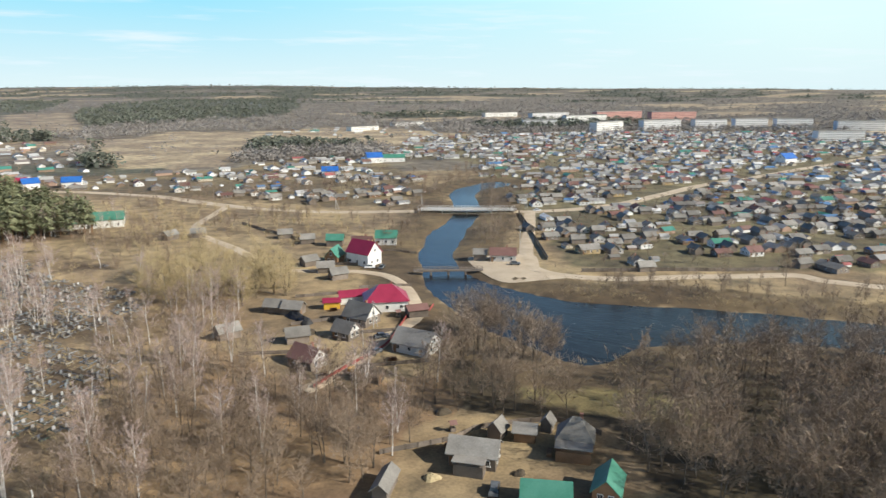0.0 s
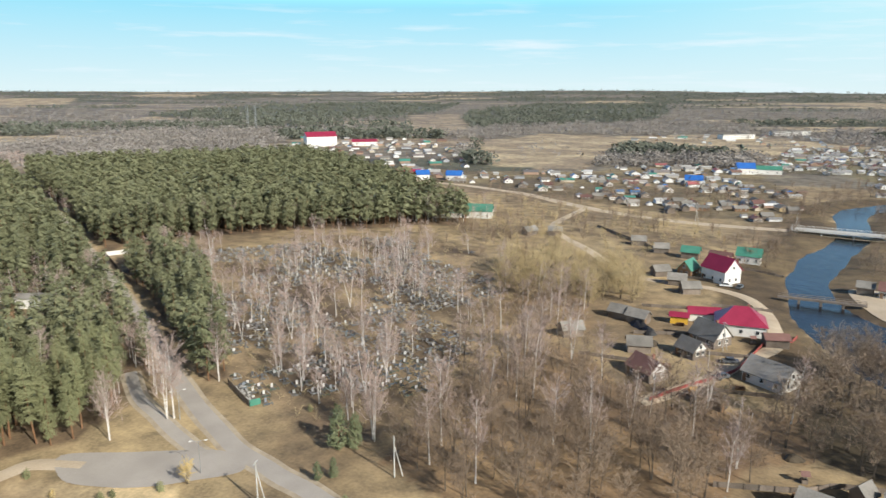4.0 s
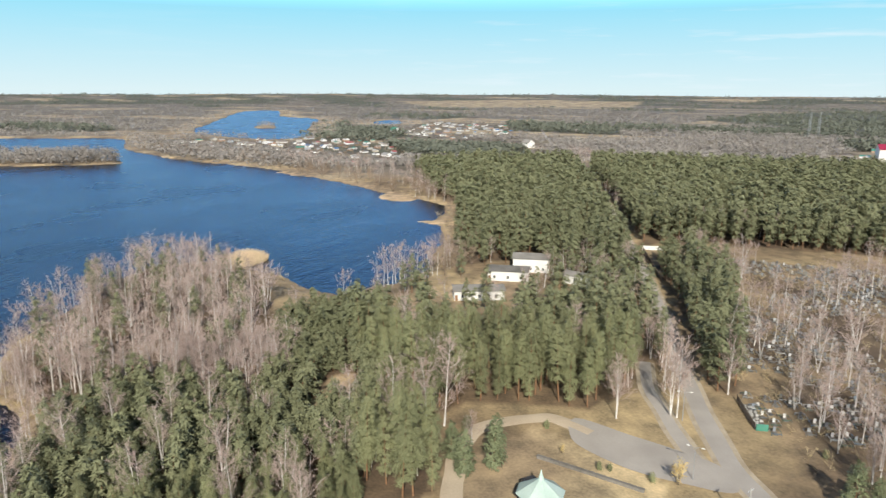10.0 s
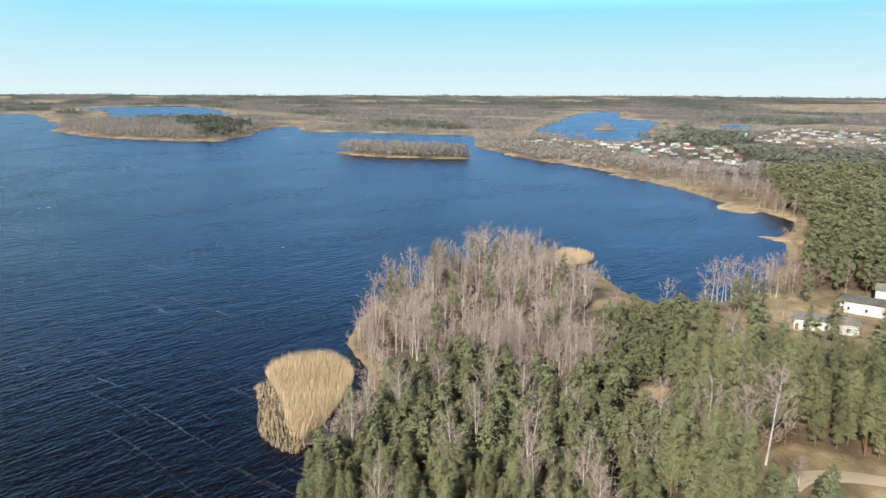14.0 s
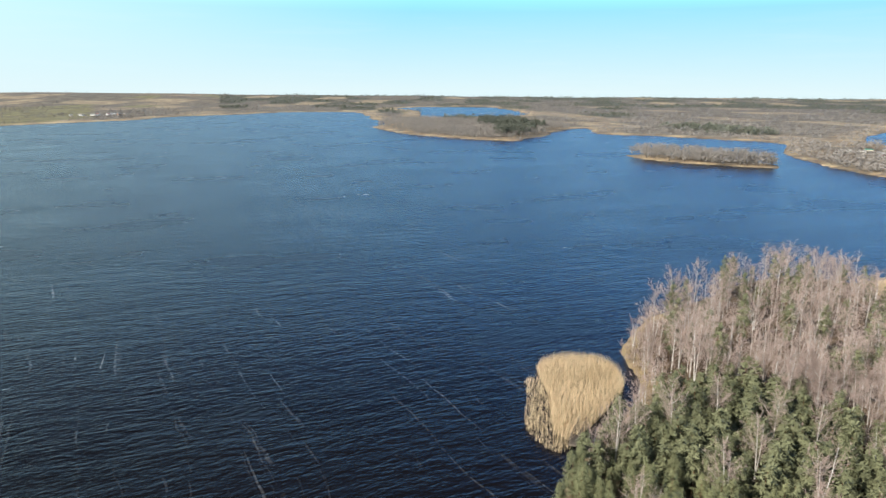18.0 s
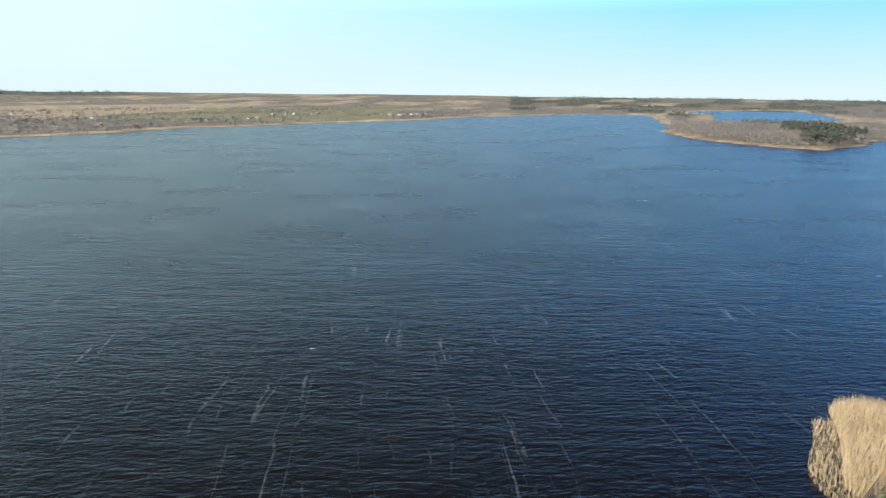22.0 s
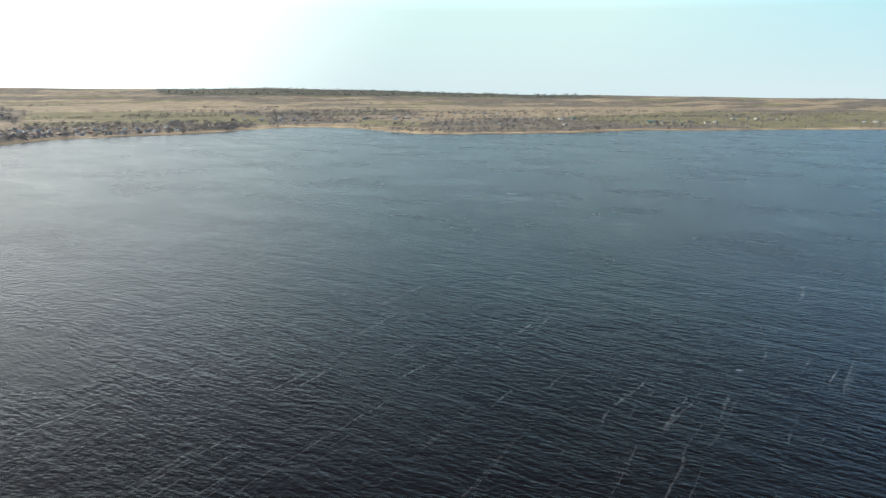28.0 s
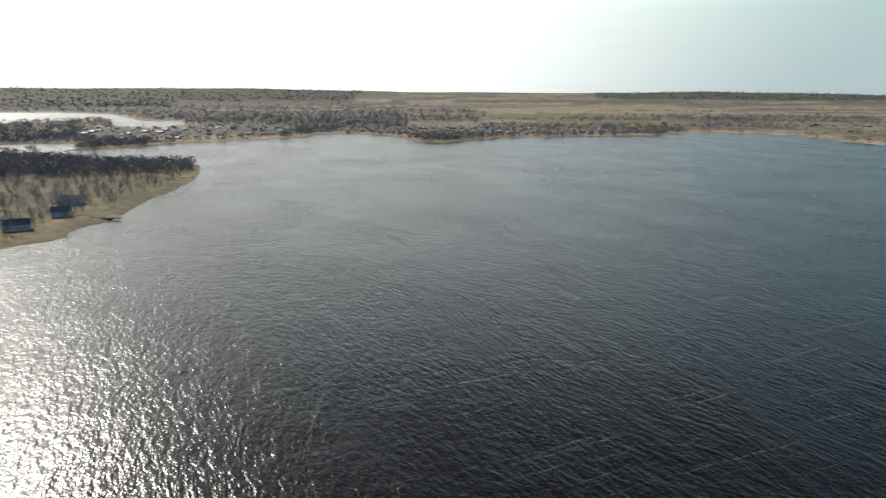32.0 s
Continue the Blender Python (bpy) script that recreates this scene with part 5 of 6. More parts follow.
put(house(6.4, 5.4, 2.6, 3.8, LOG, SLATE, "log house with tall dark hipped roof and low porch", porch=(6.5, 4.0, 2.2), chimney=True, hip=True), 26, 124, -14)
put(house(8.0, 5.0, 2.4, 1.7, PLANK, TEAL, "timber shed with bright green metal roof", "shed", "shed", windows=False, chimney=False), 17.5, 105, -8)
put(house(7.0, 4.5, 2.6, 2.2, LOG, TEAL, "timber house with dark green metal roof", chimney=False), 28.5, 107, 70)
put(house(7.0, 2.6, 2.2, 1.1, PLANK, SLATE, "long low grey shed with pale roof", "shed", "shed", windows=False, chimney=False), -10, 108, 78)
# houses along the yard track
put(house(8.0, 6.0, 2.4, 2.6, PLANK, RUST, "old timber house with rust-red roof and white gable", chimney=True, gable=WHITE), -34, 164, -35)
put(house(6.0, 3.5, 2.3, 1.2, PLANK, PLANK, "low grey shed beside the track", "shed", "shed", windows=False, chimney=False), -17.5, 155, -20)
put(house(10.5, 7.5, 2.7, 3.0, BRICK, SLATE, "white brick house with grey slate roof", chimney=False, gable=WHITE), -7, 174, -28)
put(house(6.0, 5.0, 2.4, 2.4, PLANK, SLATE, "small timber house with white gable and grey roof", chimney=False, gable=WHITE), -27, 183, -32)
put(house(8.5, 7.0, 2.6, 3.6, PLANK, SLATE, "timber cottage with tall dark roof and white gable", gable=WHITE), -24, 195, -32)
put(house(13, 10, 3.4, 4.2, WHITE, RASPBERRY, "large house with raspberry red hipped roof", hip=True), -18, 209, 10)
put(house(9, 4, 2.6, 1.4, WHITE, RASPBERRY, "low wing with raspberry red roof", "annex", "annex", windows=False, chimney=False), -29, 215, 18)
put(house(5, 3, 2.4, 0.8, YELLOW, RASPBERRY, "yellow shed with red roof", "shed", "shed", windows=False, chimney=False), -35, 209, 10)
put(house(6, 4.5, 2.5, 1.0, PLANK, RUST, "open shelter with dark red roof", "shelter", "shelter", windows=False, chimney=False), -8, 201, 20)
put(house(11, 8, 5.0, 4.2, WHITE, RASPBERRY, "two-storey house with raspberry roof and white gable"), -31, 265, -35)
put(house(8, 7, 4.6, 3.6, LOG, RUST, "timber house with brown roof"), -33, 277, -6)
put(house(8, 5, 3.0, 3.0, LOG, TEAL, "timber outbuilding with green metal roof", "outbuilding", "outbuilding", chimney=False), -43, 268, 78)
put(house(9, 7, 3.4, 2.6, WHITE, TEAL, "white house with green metal roof"), -25, 300, 0)
put(house(7, 5, 3.0, 2.0, PLANK, TEAL, "shed with green roof behind the houses", "shed", "shed", windows=False, chimney=False), -47, 296, 0)
for x, y, t in ((-38, 243, 30), (-44, 252, 10), (-52, 262, 40), (-60, 300, 15), (-72, 310, 15), (-40, 180, 20), (-60, 183, 40), (-52, 206, -10), (-46, 204, -12), (-112, 311, 20), (-123, 306, 60)):
    put(house(6.0, 4.5, 2.4, 1.7, PLANK, SLATE, "weathered plank shed with grey roof", "shed", "shed", "sheds", windows=False, chimney=False), x, y, t)
put(house(15, 9, 4, 3.2, WHITE, TEAL, "long white house with bright green roof"), -166, 338, 20)
put(house(8, 7, 3, 2.6, WHITE, TEAL, "white outbuilding with green roof", "outbuilding", "outbuilding"), -178, 333, 20)
put(house(9, 7, 3, 2.0, BRICK, RUST, "low building with red roof", "outbuilding", "outbuilding"), -184, 328, 20)
put(house(10, 6, 3, 2.2, BRICK, RUST, "long brick house on the river bank"), 24, 270, -4)
put(house(5, 5, 2.8, 1.6, PLANK, SLATE, "shed on the river bank", "shed", "shed", windows=False, chimney=False), 15, 272, -4)
# the white lakeside centre between the pines
put(house(17, 8, 3.4, 1.0, WHITE, SLATE, "long white lakeside building with pale flat roof", "lakeside_building", "building", chimney=False), -214, 82, 76)
put(house(15, 9, 3.8, 1.0, WHITE, SLATE, "white lakeside building with grey roof", "lakeside_building", "building", chimney=False), -234, 102, 62)
put(house(14, 10, 5.5, 1.2, WHITE, SLATE, "taller white lakeside building with grey roof", "lakeside_building", "building", chimney=False), -244, 116, 62)
put(house(12, 6, 3.4, 0.8, WHITE, SLATE, "white outbuilding among pines", "lakeside_building", "building", chimney=False), -220, 124, 30)
# far landmarks
put(house(36, 20, 12, 5, WHITE, RASPBERRY, "large white hall with red roof", "hall", "hall", chimney=False), -540, 665, 52)
put(house(30, 12, 5, 2.5, WHITE, RASPBERRY, "long low white hall with red roof", "hall", "hall", chimney=False), -500, 700, 40)
put(house(22, 9, 4, 3, WHITE, RASPBERRY, "long house with red roof"), -288, 458, 40)
put(house(10, 9, 4, 3, WHITE, BLUE, "house with bright blue roof"), -276, 462, 40)
put(house(12, 9, 4, 3, WHITE, BLUE, "white house with bright blue roof"), -252, 470, 20)
put(house(14, 10, 5, 4, WHITE, BLUE, "white house with blue roof near the river"), -62, 624, 20)
put(house(22, 9, 4, 2.5, WHITE, TEAL, "long house with green roof near the river"), -46, 630, 10)
put(house(12, 9, 4, 3, WHITE, BLUE, "house with blue roof in the village"), -86, 528, 10)
put(house(16, 10, 6, 4, WHITE, BLUE, "white house with deep blue roof in the town"), 300, 610, 30)
put(house(12, 12, 5, 5, WHITE, TEAL, "white house with green roof by the lake", group="far landmarks"), -1136, 283, 30)
put(house(12, 12, 6, 4, WHITE, SLATE, "white roadside house by the pines"), -805, 372, 20)

OCHRE = material("ochre_boards", (0.36, 0.26, 0.13), (0.46, 0.35, 0.19), 0.4, 5, 0.85, 0.2)
# the kinds of village house, each built once and then copied
KINDS = []
for k, (L, W, H, R, wall, roof, label) in enumerate((
        (9, 7, 2.5, 1.8, PLANK, SLATE, "weathered timber house with grey slate roof"), (8, 7, 2.5, 2.0, BRICK, SLATE, "pale brick house with grey slate roof"),
        (10, 7, 2.5, 1.7, LOG, SLATE, "brown timber house with slate roof"), (9, 7, 2.4, 1.6, PLANK, RUST, "timber house with red-brown roof"),
        (9, 8, 2.6, 2.3, WHITE, SLATE, "white house with grey gabled roof"), (11, 8, 2.8, 2.0, BRICK, TEAL, "brick house with green metal roof"),
        (9, 8, 2.7, 2.4, WHITE, RUST, "white house with brown-red roof"), (11, 9, 2.7, 2.0, OCHRE, SLATE, "ochre house with slate roof"),
        (14, 8, 2.5, 1.8, PLANK, SLATE, "long grey timber house with slate roof"))):
    KINDS.append(house(L, W, H, R, wall, roof, label, group="village houses", gable=(None, WHITE, BLUE, None, LOG, None, None, PLANK, None)[k]))
SHED = house(6, 4, 2.3, 1.5, PLANK, SLATE, "small plank shed with slate roof", "shed", "shed", "garden sheds", windows=False, chimney=False)


def plots(zone, seed, turn, along=19.0, across=24.0):
    """Garden plots in rows: x, y and the turn of the house on each."""
    rs = np.random.RandomState(seed)
    c, s = math.cos(radians(turn)), math.sin(radians(turn))
    mid = zone.mean(0)
    g = np.stack(np.meshgrid(np.arange(-900, 900, along), np.arange(-900, 900, across)), -1).reshape(-1, 2)
    g = g + rs.uniform(-0.28, 0.28, g.shape) * (along, across)
    p = np.stack([g[:, 0] * c - g[:, 1] * s, g[:, 0] * s + g[:, 1] * c], 1) + mid
    ok = inside(zone, p[:, 0], p[:, 1])
    p = p[ok]
    ok = ~on_road(p[:, 0], p[:, 1], 5.5) & (depth_in_water(p[:, 0], p[:, 1]) < -12) & (rs.rand(len(p)) < 0.86)
    p = p[ok]
    return np.column_stack([p, turn + rs.choice([0, 90], len(p)) + rs.normal(0, 5, len(p))])


homes = np.concatenate([plots(TOWN, 1, 12, 17, 22), plots(VILLAGE, 2, 28, 20, 25)])
homes = homes[np.argsort(np.hypot(homes[:, 0], homes[:, 1]))]
rs = np.random.RandomState(5)
first = set()
for x, y, turn in homes[:170]:
    k = rs.choice(9, p=[0.2, 0.14, 0.12, 0.1, 0.12, 0.06, 0.08, 0.06, 0.12])
    m = pose(x, y, float(land(x, y)), rz=turn)
    if k in first:
        copy_thing(KINDS[k], m).scale = (0.75, 0.75, 0.75)
    else:
        first.add(k)
        KINDS[k].matrix_basis = m @ Matrix.Scale(0.75, 4)
for k in range(9):
    if k not in first:
        KINDS[k].matrix_basis = pose(300 + 20 * k, 700, 1.0)
for k, (x, y, turn) in enumerate(homes[:100]):
    a = rs.rand() * 6.283
    px, py = x + 10 * math.cos(a), y + 10 * math.sin(a)
    m = pose(px, py, float(land(px, py)), rz=turn + 90)
    if k:
        copy_thing(SHED, m)
    else:
        SHED.matrix_basis = m


def far_houses(name, places, label, lo=0.55):
    """Houses too far to pick apart: walls in one mesh, roofs in another."""
    w, r = [], []
    for L, W, H, R in ((9, 7, 2.4, 1.8), (11, 8, 2.7, 1.9), (7, 6, 2.4, 1.6), (15, 8, 2.5, 1.7)):
        w.append(gable_walls(L, W, H, R).done())
        b = Build()
        for s in gable_roof(L, W, H, R):
            b.add(*s.done()[:2])
        v, f, m = b.done()
        r.append((v, f, m))
    p = np.column_stack([places[:, :2], land(places[:, 0], places[:, 1]), np.random.RandomState(len(places)).uniform(lo, lo + 0.35, len(places)), np.radians(places[:, 2])])
    scatter(name + "_walls", w, p, [WALLS], "house walls of a " + label, "houses")
    scatter(name + "_roofs", r, p, [ROOFS], "roofs of a " + label, "roofs")


far_houses("town", homes[170:], "low-rise town")
yards = np.concatenate([np.column_stack([homes[:, 0] + dx, homes[:, 1] + dy, homes[:, 2] + 90]) for dx, dy in ((8.5, 6), (-7, 9))])
yards = yards[~on_road(yards[:, 0], yards[:, 1], 3) & (depth_in_water(yards[:, 0], yards[:, 1]) < -6)]
far_houses("yard", yards[np.random.RandomState(3).rand(len(yards)) < 0.75], "row of low sheds and barns in the gardens", 0.35)
far_houses("lakeside_village", np.concatenate([plots(LAKESIDE, 6, 20, 24, 30), plots(NORTH_VILLAGE, 7, 30, 26, 34)]), "lakeside village")
far_houses("south_village", np.concatenate([plots(SOUTH_VILLAGE, 8, 50, 26, 34), plots(EAST_VILLAGE, 9, 10, 34, 44)]), "village across the lake")
far_houses("outer_village", np.concatenate([plots(OUTER, 10, 40, 20, 26), plots(np.array([(-250, 900), (50, 950), (60, 1150), (-260, 1100)], float), 11, 10, 34, 40), plots(np.array([(-250, -1480), (150, -1440), (200, -1520), (-260, -1560)], float), 12, 5, 60, 40)]), "outlying village")

hamlets = [plots(np.array([(hx, hy), (hx + 170, hy + 20), (hx + 180, hy - 50), (hx, hy - 60)], float), 60 + k, 8, 34, 40) for k, (hx, hy) in enumerate(((-620, -1640), (-330, -1760), (-900, -1900), (80, -1700), (330, -1560), (-1200, -1760), (-160, -2150)))]
far_houses("hamlet", np.concatenate(hamlets), "hamlet among the far fields", 0.8)

# trees between the houses
gardens = np.concatenate([sized(sown(TOWN, 12.5, 81, roads=1), 0.3, 0.75, 82), sized(sown(VILLAGE, 17, 83, roads=1), 0.3, 0.7, 84), sized(sown(LAKESIDE, 14, 85, roads=0), 0.35, 0.8, 86), sized(sown(NORTH_VILLAGE, 20, 87, roads=0), 0.4, 0.9, 88), sized(sown(OUTER, 22, 89, roads=0), 0.4, 0.8, 90), sized(sown(SOUTH_VILLAGE, 13, 89, roads=0), 0.4, 0.9, 90), sized(sown(EAST_VILLAGE, 20, 91, roads=0), 0.4, 0.9, 92)])
hedges = sown(TOWN, 9, 93, roads=1)
hedges = hedges[np.hypot(hedges[:, 0], hedges[:, 1]) < 620]
scatter("garden_bushes", [sheaf(s, 3.0, 26, 0.09, 1.3, 0.02) for s in (115, 116, 117)], sized(hedges, 0.5, 1.3, 94), [GREY_BARK, material("garden_twigs", (0.17, 0.15, 0.07), (0.32, 0.26, 0.14), 0.03, 1.0, 0.85)], "olive and brown bushes in the gardens", "bushes")
scatter("garden_trees", LOW_BARE, gardens, [GREY_BARK, TWIGS], "leafless garden trees between the houses", "trees")


def block(L, W, storeys, mat, label):
    """A slab of flats: walls, roof with parapet, a row of windows for each storey and side."""
    root = tagged(new("apartment_block"), label, "apartment block", "blocks of flats")
    H = storeys * 2.9
    part("wall", Build().box(0, 0, -0.5, L, W, H + 0.5).mesh("wall", mat), root)
    part("roof", Build().box(0, 0, H, L + 0.4, W + 0.4, 0.7).mesh("roof", SLATE), root)
    row = Build()
    for k in range(int(L / 3)):
        row.box(-L / 2 + 1.5 + 3 * k, 0, 0, 1.2, 0.1, 1.2)
    row = row.mesh("window_row", GLASS)
    for s in range(storeys):
        for side in (-1, 1):
            part("window_row", row, root, m=pose(0, side * (W / 2 + 0.03), s * 2.9 + 1.0))
    return root


PANEL = material("panel_concrete", (0.56, 0.56, 0.56), (0.66, 0.65, 0.64), 0.1, 1.5, 0.9)
PINK = material("pink_brick", (0.42, 0.22, 0.19), (0.52, 0.30, 0.26), 0.1, 1.5, 0.9)
for x, y, L, s, mat, turn in ((155, 1140, 55, 4, PANEL, -20), (240, 1035, 62, 5, WHITE, 12), (330, 1075, 70, 5, PANEL, -5), (412, 1095, 55, 5, PANEL, -15), (486, 1120, 55, 5, PANEL, -20), (495, 880, 60, 4, PANEL, -25), (250, 1250, 90, 5, WHITE, 0), (200, 1340, 90, 5, PANEL, 5), (330, 1340, 110, 6, PINK, 0), (430, 1330, 100, 6, PINK, -8), (560, 1130, 60, 5, PANEL, -25), (620, 1050, 70, 5, PANEL, -30), (700, 1100, 60, 5, WHITE, -30), (120, 1500, 80, 3, WHITE, 0), (-60, 1180, 60, 2, WHITE, 10), (-120, 1050, 50, 2, WHITE, 15)):
    root = block(L, 13, s, mat, {PANEL: "grey panel-built block of flats", WHITE: "pale block of flats", PINK: "pink brick block of flats"}[mat])
    put(root, x, y, turn + 28)


# ---- cemetery ----
def grave_parts(k):
    """Headstone, plinth and low rail round one grave."""
    w, h = (0.55, 0.95) if k % 2 else (0.7, 0.75)
    stone = Build().box(0, 0.75, 0.2, w, 0.14, h, 0, 0, 0.86)
    base = Build().box(0, 0.75, 0, 0.9, 0.4, 0.22).box(0, -0.2, 0, 0.85, 1.5, 0.14)
    rail = []
    for turn, half, out in ((0, 1.0, 1.3), (180, 1.0, 1.3), (90, 1.3, 1.0), (270, 1.3, 1.0)):
        h, t = half, 0.07
        face = [(-h, 0), (-h + t, 0), (-h + t, 0.48), (h - t, 0.48), (h - t, 0), (h, 0), (h, 0.6), (-h, 0.6)]
        v = [(x, y, z) for y in (out - 0.03, out + 0.03) for x, z in face]
        f = []
        for o, flip in ((0, 1), (8, -1)):
            for tri in ((0, 1, 2), (0, 2, 7), (2, 3, 7), (3, 6, 7), (3, 5, 6), (3, 4, 5)):
                f.append(tuple(o + k for k in tri)[::flip])
        for k in range(8):
            n = (k + 1) % 8
            f += [(k, k + 8, n + 8), (k, n + 8, n)]
        a = radians(turn)
        v = [(x * math.cos(a) - y * math.sin(a), x * math.sin(a) + y * math.cos(a), z) for x, y, z in v]
        rail.append(Build().add(v, f))
    return stone, base, rail


RAILS = palette("grave_rails", [(0.05, 0.06, 0.07), (0.10, 0.16, 0.22), (0.16, 0.17, 0.17), (0.40, 0.42, 0.43), (0.06, 0.12, 0.09)], 0.5, "object")
EARTH = material("weathered_kerb", (0.13, 0.12, 0.105), (0.24, 0.225, 0.20), 0.5, 4, 0.9)
STONE = palette("headstone", [(0.45, 0.45, 0.45), (0.60, 0.60, 0.58), (0.10, 0.10, 0.11), (0.55, 0.53, 0.5), (0.25, 0.27, 0.3)], 0.4, "object")
graves = sown(CEMETERY, 3.2, 95, 0.6, 0.78, roads=5)
graves = graves[np.sin(graves[:, 0] / 9 + np.sin(graves[:, 1] / 13) * 2) + np.sin(graves[:, 1] / 11 + 1) > -0.7]
graves = graves[np.argsort(np.hypot(graves[:, 0], graves[:, 1]))]
rs = np.random.RandomState(96)
models = []
for k in range(2):
    stone, base, rail = grave_parts(k)
    root = tagged(new("grave"), "fenced grave with a low headstone and metal rail", "grave", "graves")
    part("headstone", stone.mesh("headstone", STONE), root)
    part("plinth", base.mesh("plinth", EARTH), root)
    for side in rail:
        part("rail", side.mesh("rail", RAILS), root)
    models.append(root)
for k, (x, y, z) in enumerate(graves[:70]):
    m = pose(x, y, z, rz=62 + rs.normal(0, 4))
    if k < 2:
        models[k].matrix_basis = m
    else:
        copy_thing(models[k % 2], m)
shapes = []
for k in range(2):
    stone, base, rail = grave_parts(k)
    b = Build()
    for piece, m in [(stone, 0), (base, 1)] + [(side, 2) for side in rail]:
        v, f, _ = piece.done()
        b.add(v, f, m)
    shapes.append(b.done())
rest = graves[70:]
scatter("graves", shapes, np.column_stack([rest, rs.uniform(0.8, 1.25, len(rest)), np.radians(62 + rs.normal(0, 4, len(rest)))]), [GRAVE, EARTH, GRAVE], "rows of fenced graves with pale and dark stones", "graves")


def fence(points, tall, mat, label, step=2.5, category="fence", group=""):
    """Posts with two rails and boards between them."""
    line = curve(points, closed=False, steps=6)
    seg = np.hypot(*np.diff(line, axis=0).T)
    at = np.concatenate([[0], seg.cumsum()])
    n = max(int(at[-1] / step), 1)
    p = np.column_stack([np.interp(np.linspace(0, at[-1], n + 1), at, line[:, k]) for k in (0, 1)])
    z = land(p[:, 0], p[:, 1])
    root = tagged(new("fence"), label, category, group)
    post = Build().box(0, 0, -0.4, 0.12, 0.12, tall + 0.45).mesh("post", mat)
    for k in range(n + 1):
        part("post", post, root, m=pose(p[k, 0], p[k, 1], z[k]))
    for k in range(n):
        d = p[k + 1] - p[k]
        ln, a = float(np.hypot(*d)), math.degrees(math.atan2(d[1], d[0]))
        c = (p[k] + p[k + 1]) / 2
        b = Build()
        # boards side by side, every second one set back
        cols = 2 * max(int(ln / 0.32), 2)
        x = np.linspace(-ln / 2, ln / 2, cols + 1)
        back, high = 0.05 + 0.03 * (np.arange(cols + 1) % 2), tall * (0.92 + 0.08 * (np.arange(cols + 1) % 2))
        low = np.full(cols + 1, 0.06)
        b.add(np.concatenate([np.column_stack([x, back, low]), np.column_stack([x, back, high]), np.column_stack([x, back + 0.03, high]), np.column_stack([x, back + 0.03, low])]),
              [t for j in range(cols) for s in range(3) for p0 in (s * (cols + 1) + j,) for t in ((p0, p0 + 1, p0 + cols + 2), (p0, p0 + cols + 2, p0 + cols + 1))])
        part("panel", b.mesh("panel", mat), root, m=pose(c[0], c[1], (z[k] + z[k + 1]) / 2, rz=a))
    return root


fence([(-107, 103.5), (-113, 106.5), (-120, 110)], 1.5, PLANK, "dark board fence beside the cemetery bay")
fence([(-260, 178), (-238, 167), (-215, 156)], 1.5, PLANK, "dark board fence along the road")
fence([(-30, 150), (-24, 162), (-16, 175), (-13, 187), (-10, 204)], 1.0, RED, "faded red board fence along the track")
fence([(-11, 206), (-5, 204), (-3, 212)], 1.0, RED, "faded red garden fence")
fence([(-12, 120), (2, 126), (8, 131), (24, 134), (32, 128)], 1.2, PLANK, "weathered picket fence round the farmyard")
fence([(41, 372), (42, 340), (42, 300), (42, 270)], 1.6, PLANK, "weathered board fence beside the sandy track")
fence([(52, 252), (80, 253), (110, 254), (128, 256)], 1.5, PLANK, "grey garden fence above the river")
fence([(-60, 300), (-80, 320), (-100, 340)], 1.5, PLANK, "grey board fence across the meadow")
wall = tagged(new("boundary_wall"), "whitewashed concrete boundary wall of the cemetery", "wall")
for k in range(5):
    part("wall_panel", Build().box(0, 0, -0.3, 2.7, 0.16, 2.1).mesh("wall_panel", WHITE), wall, m=pose(-261 + 1.2 * k, 180 + 2.5 * k, 1.0, rz=64))

bay = tagged(new("waste_bay"), "waste bay with a bright green metal end panel", "waste bay")
bay.matrix_basis = pose(-106.5, 103.2, float(land(-106, 103.6)) + 0.05, rz=153)
part("end_panel", Build().box(0, 0, 0, 0.1, 2.4, 1.5).box(-0.08, 0, 0.1, 0.06, 2.3, 0.1).box(-0.08, 0, 1.3, 0.06, 2.3, 0.1).mesh("end_panel", TEAL), bay, "bright green metal panel", pose(0, -1.3, 0))
part("floor_slab", Build().box(0, 0, 0, 12, 2.4, 0.15).mesh("floor_slab", EARTH), bay, m=pose(6.6, -1.4, 0))
rubble = Build()
for k in range(40):
    rubble.box(rs.uniform(-5.5, 5.5), rs.uniform(-1, 1), 0.1, rs.uniform(0.2, 0.7), rs.uniform(0.2, 0.5), rs.uniform(0.15, 0.5), 0, rs.uniform(0, 180))
tagged(part("rubble", rubble.mesh("rubble", CONCRETE), bay, "broken concrete and old wreaths", pose(6.6, -1.4, 0.05)), kind="stuff")


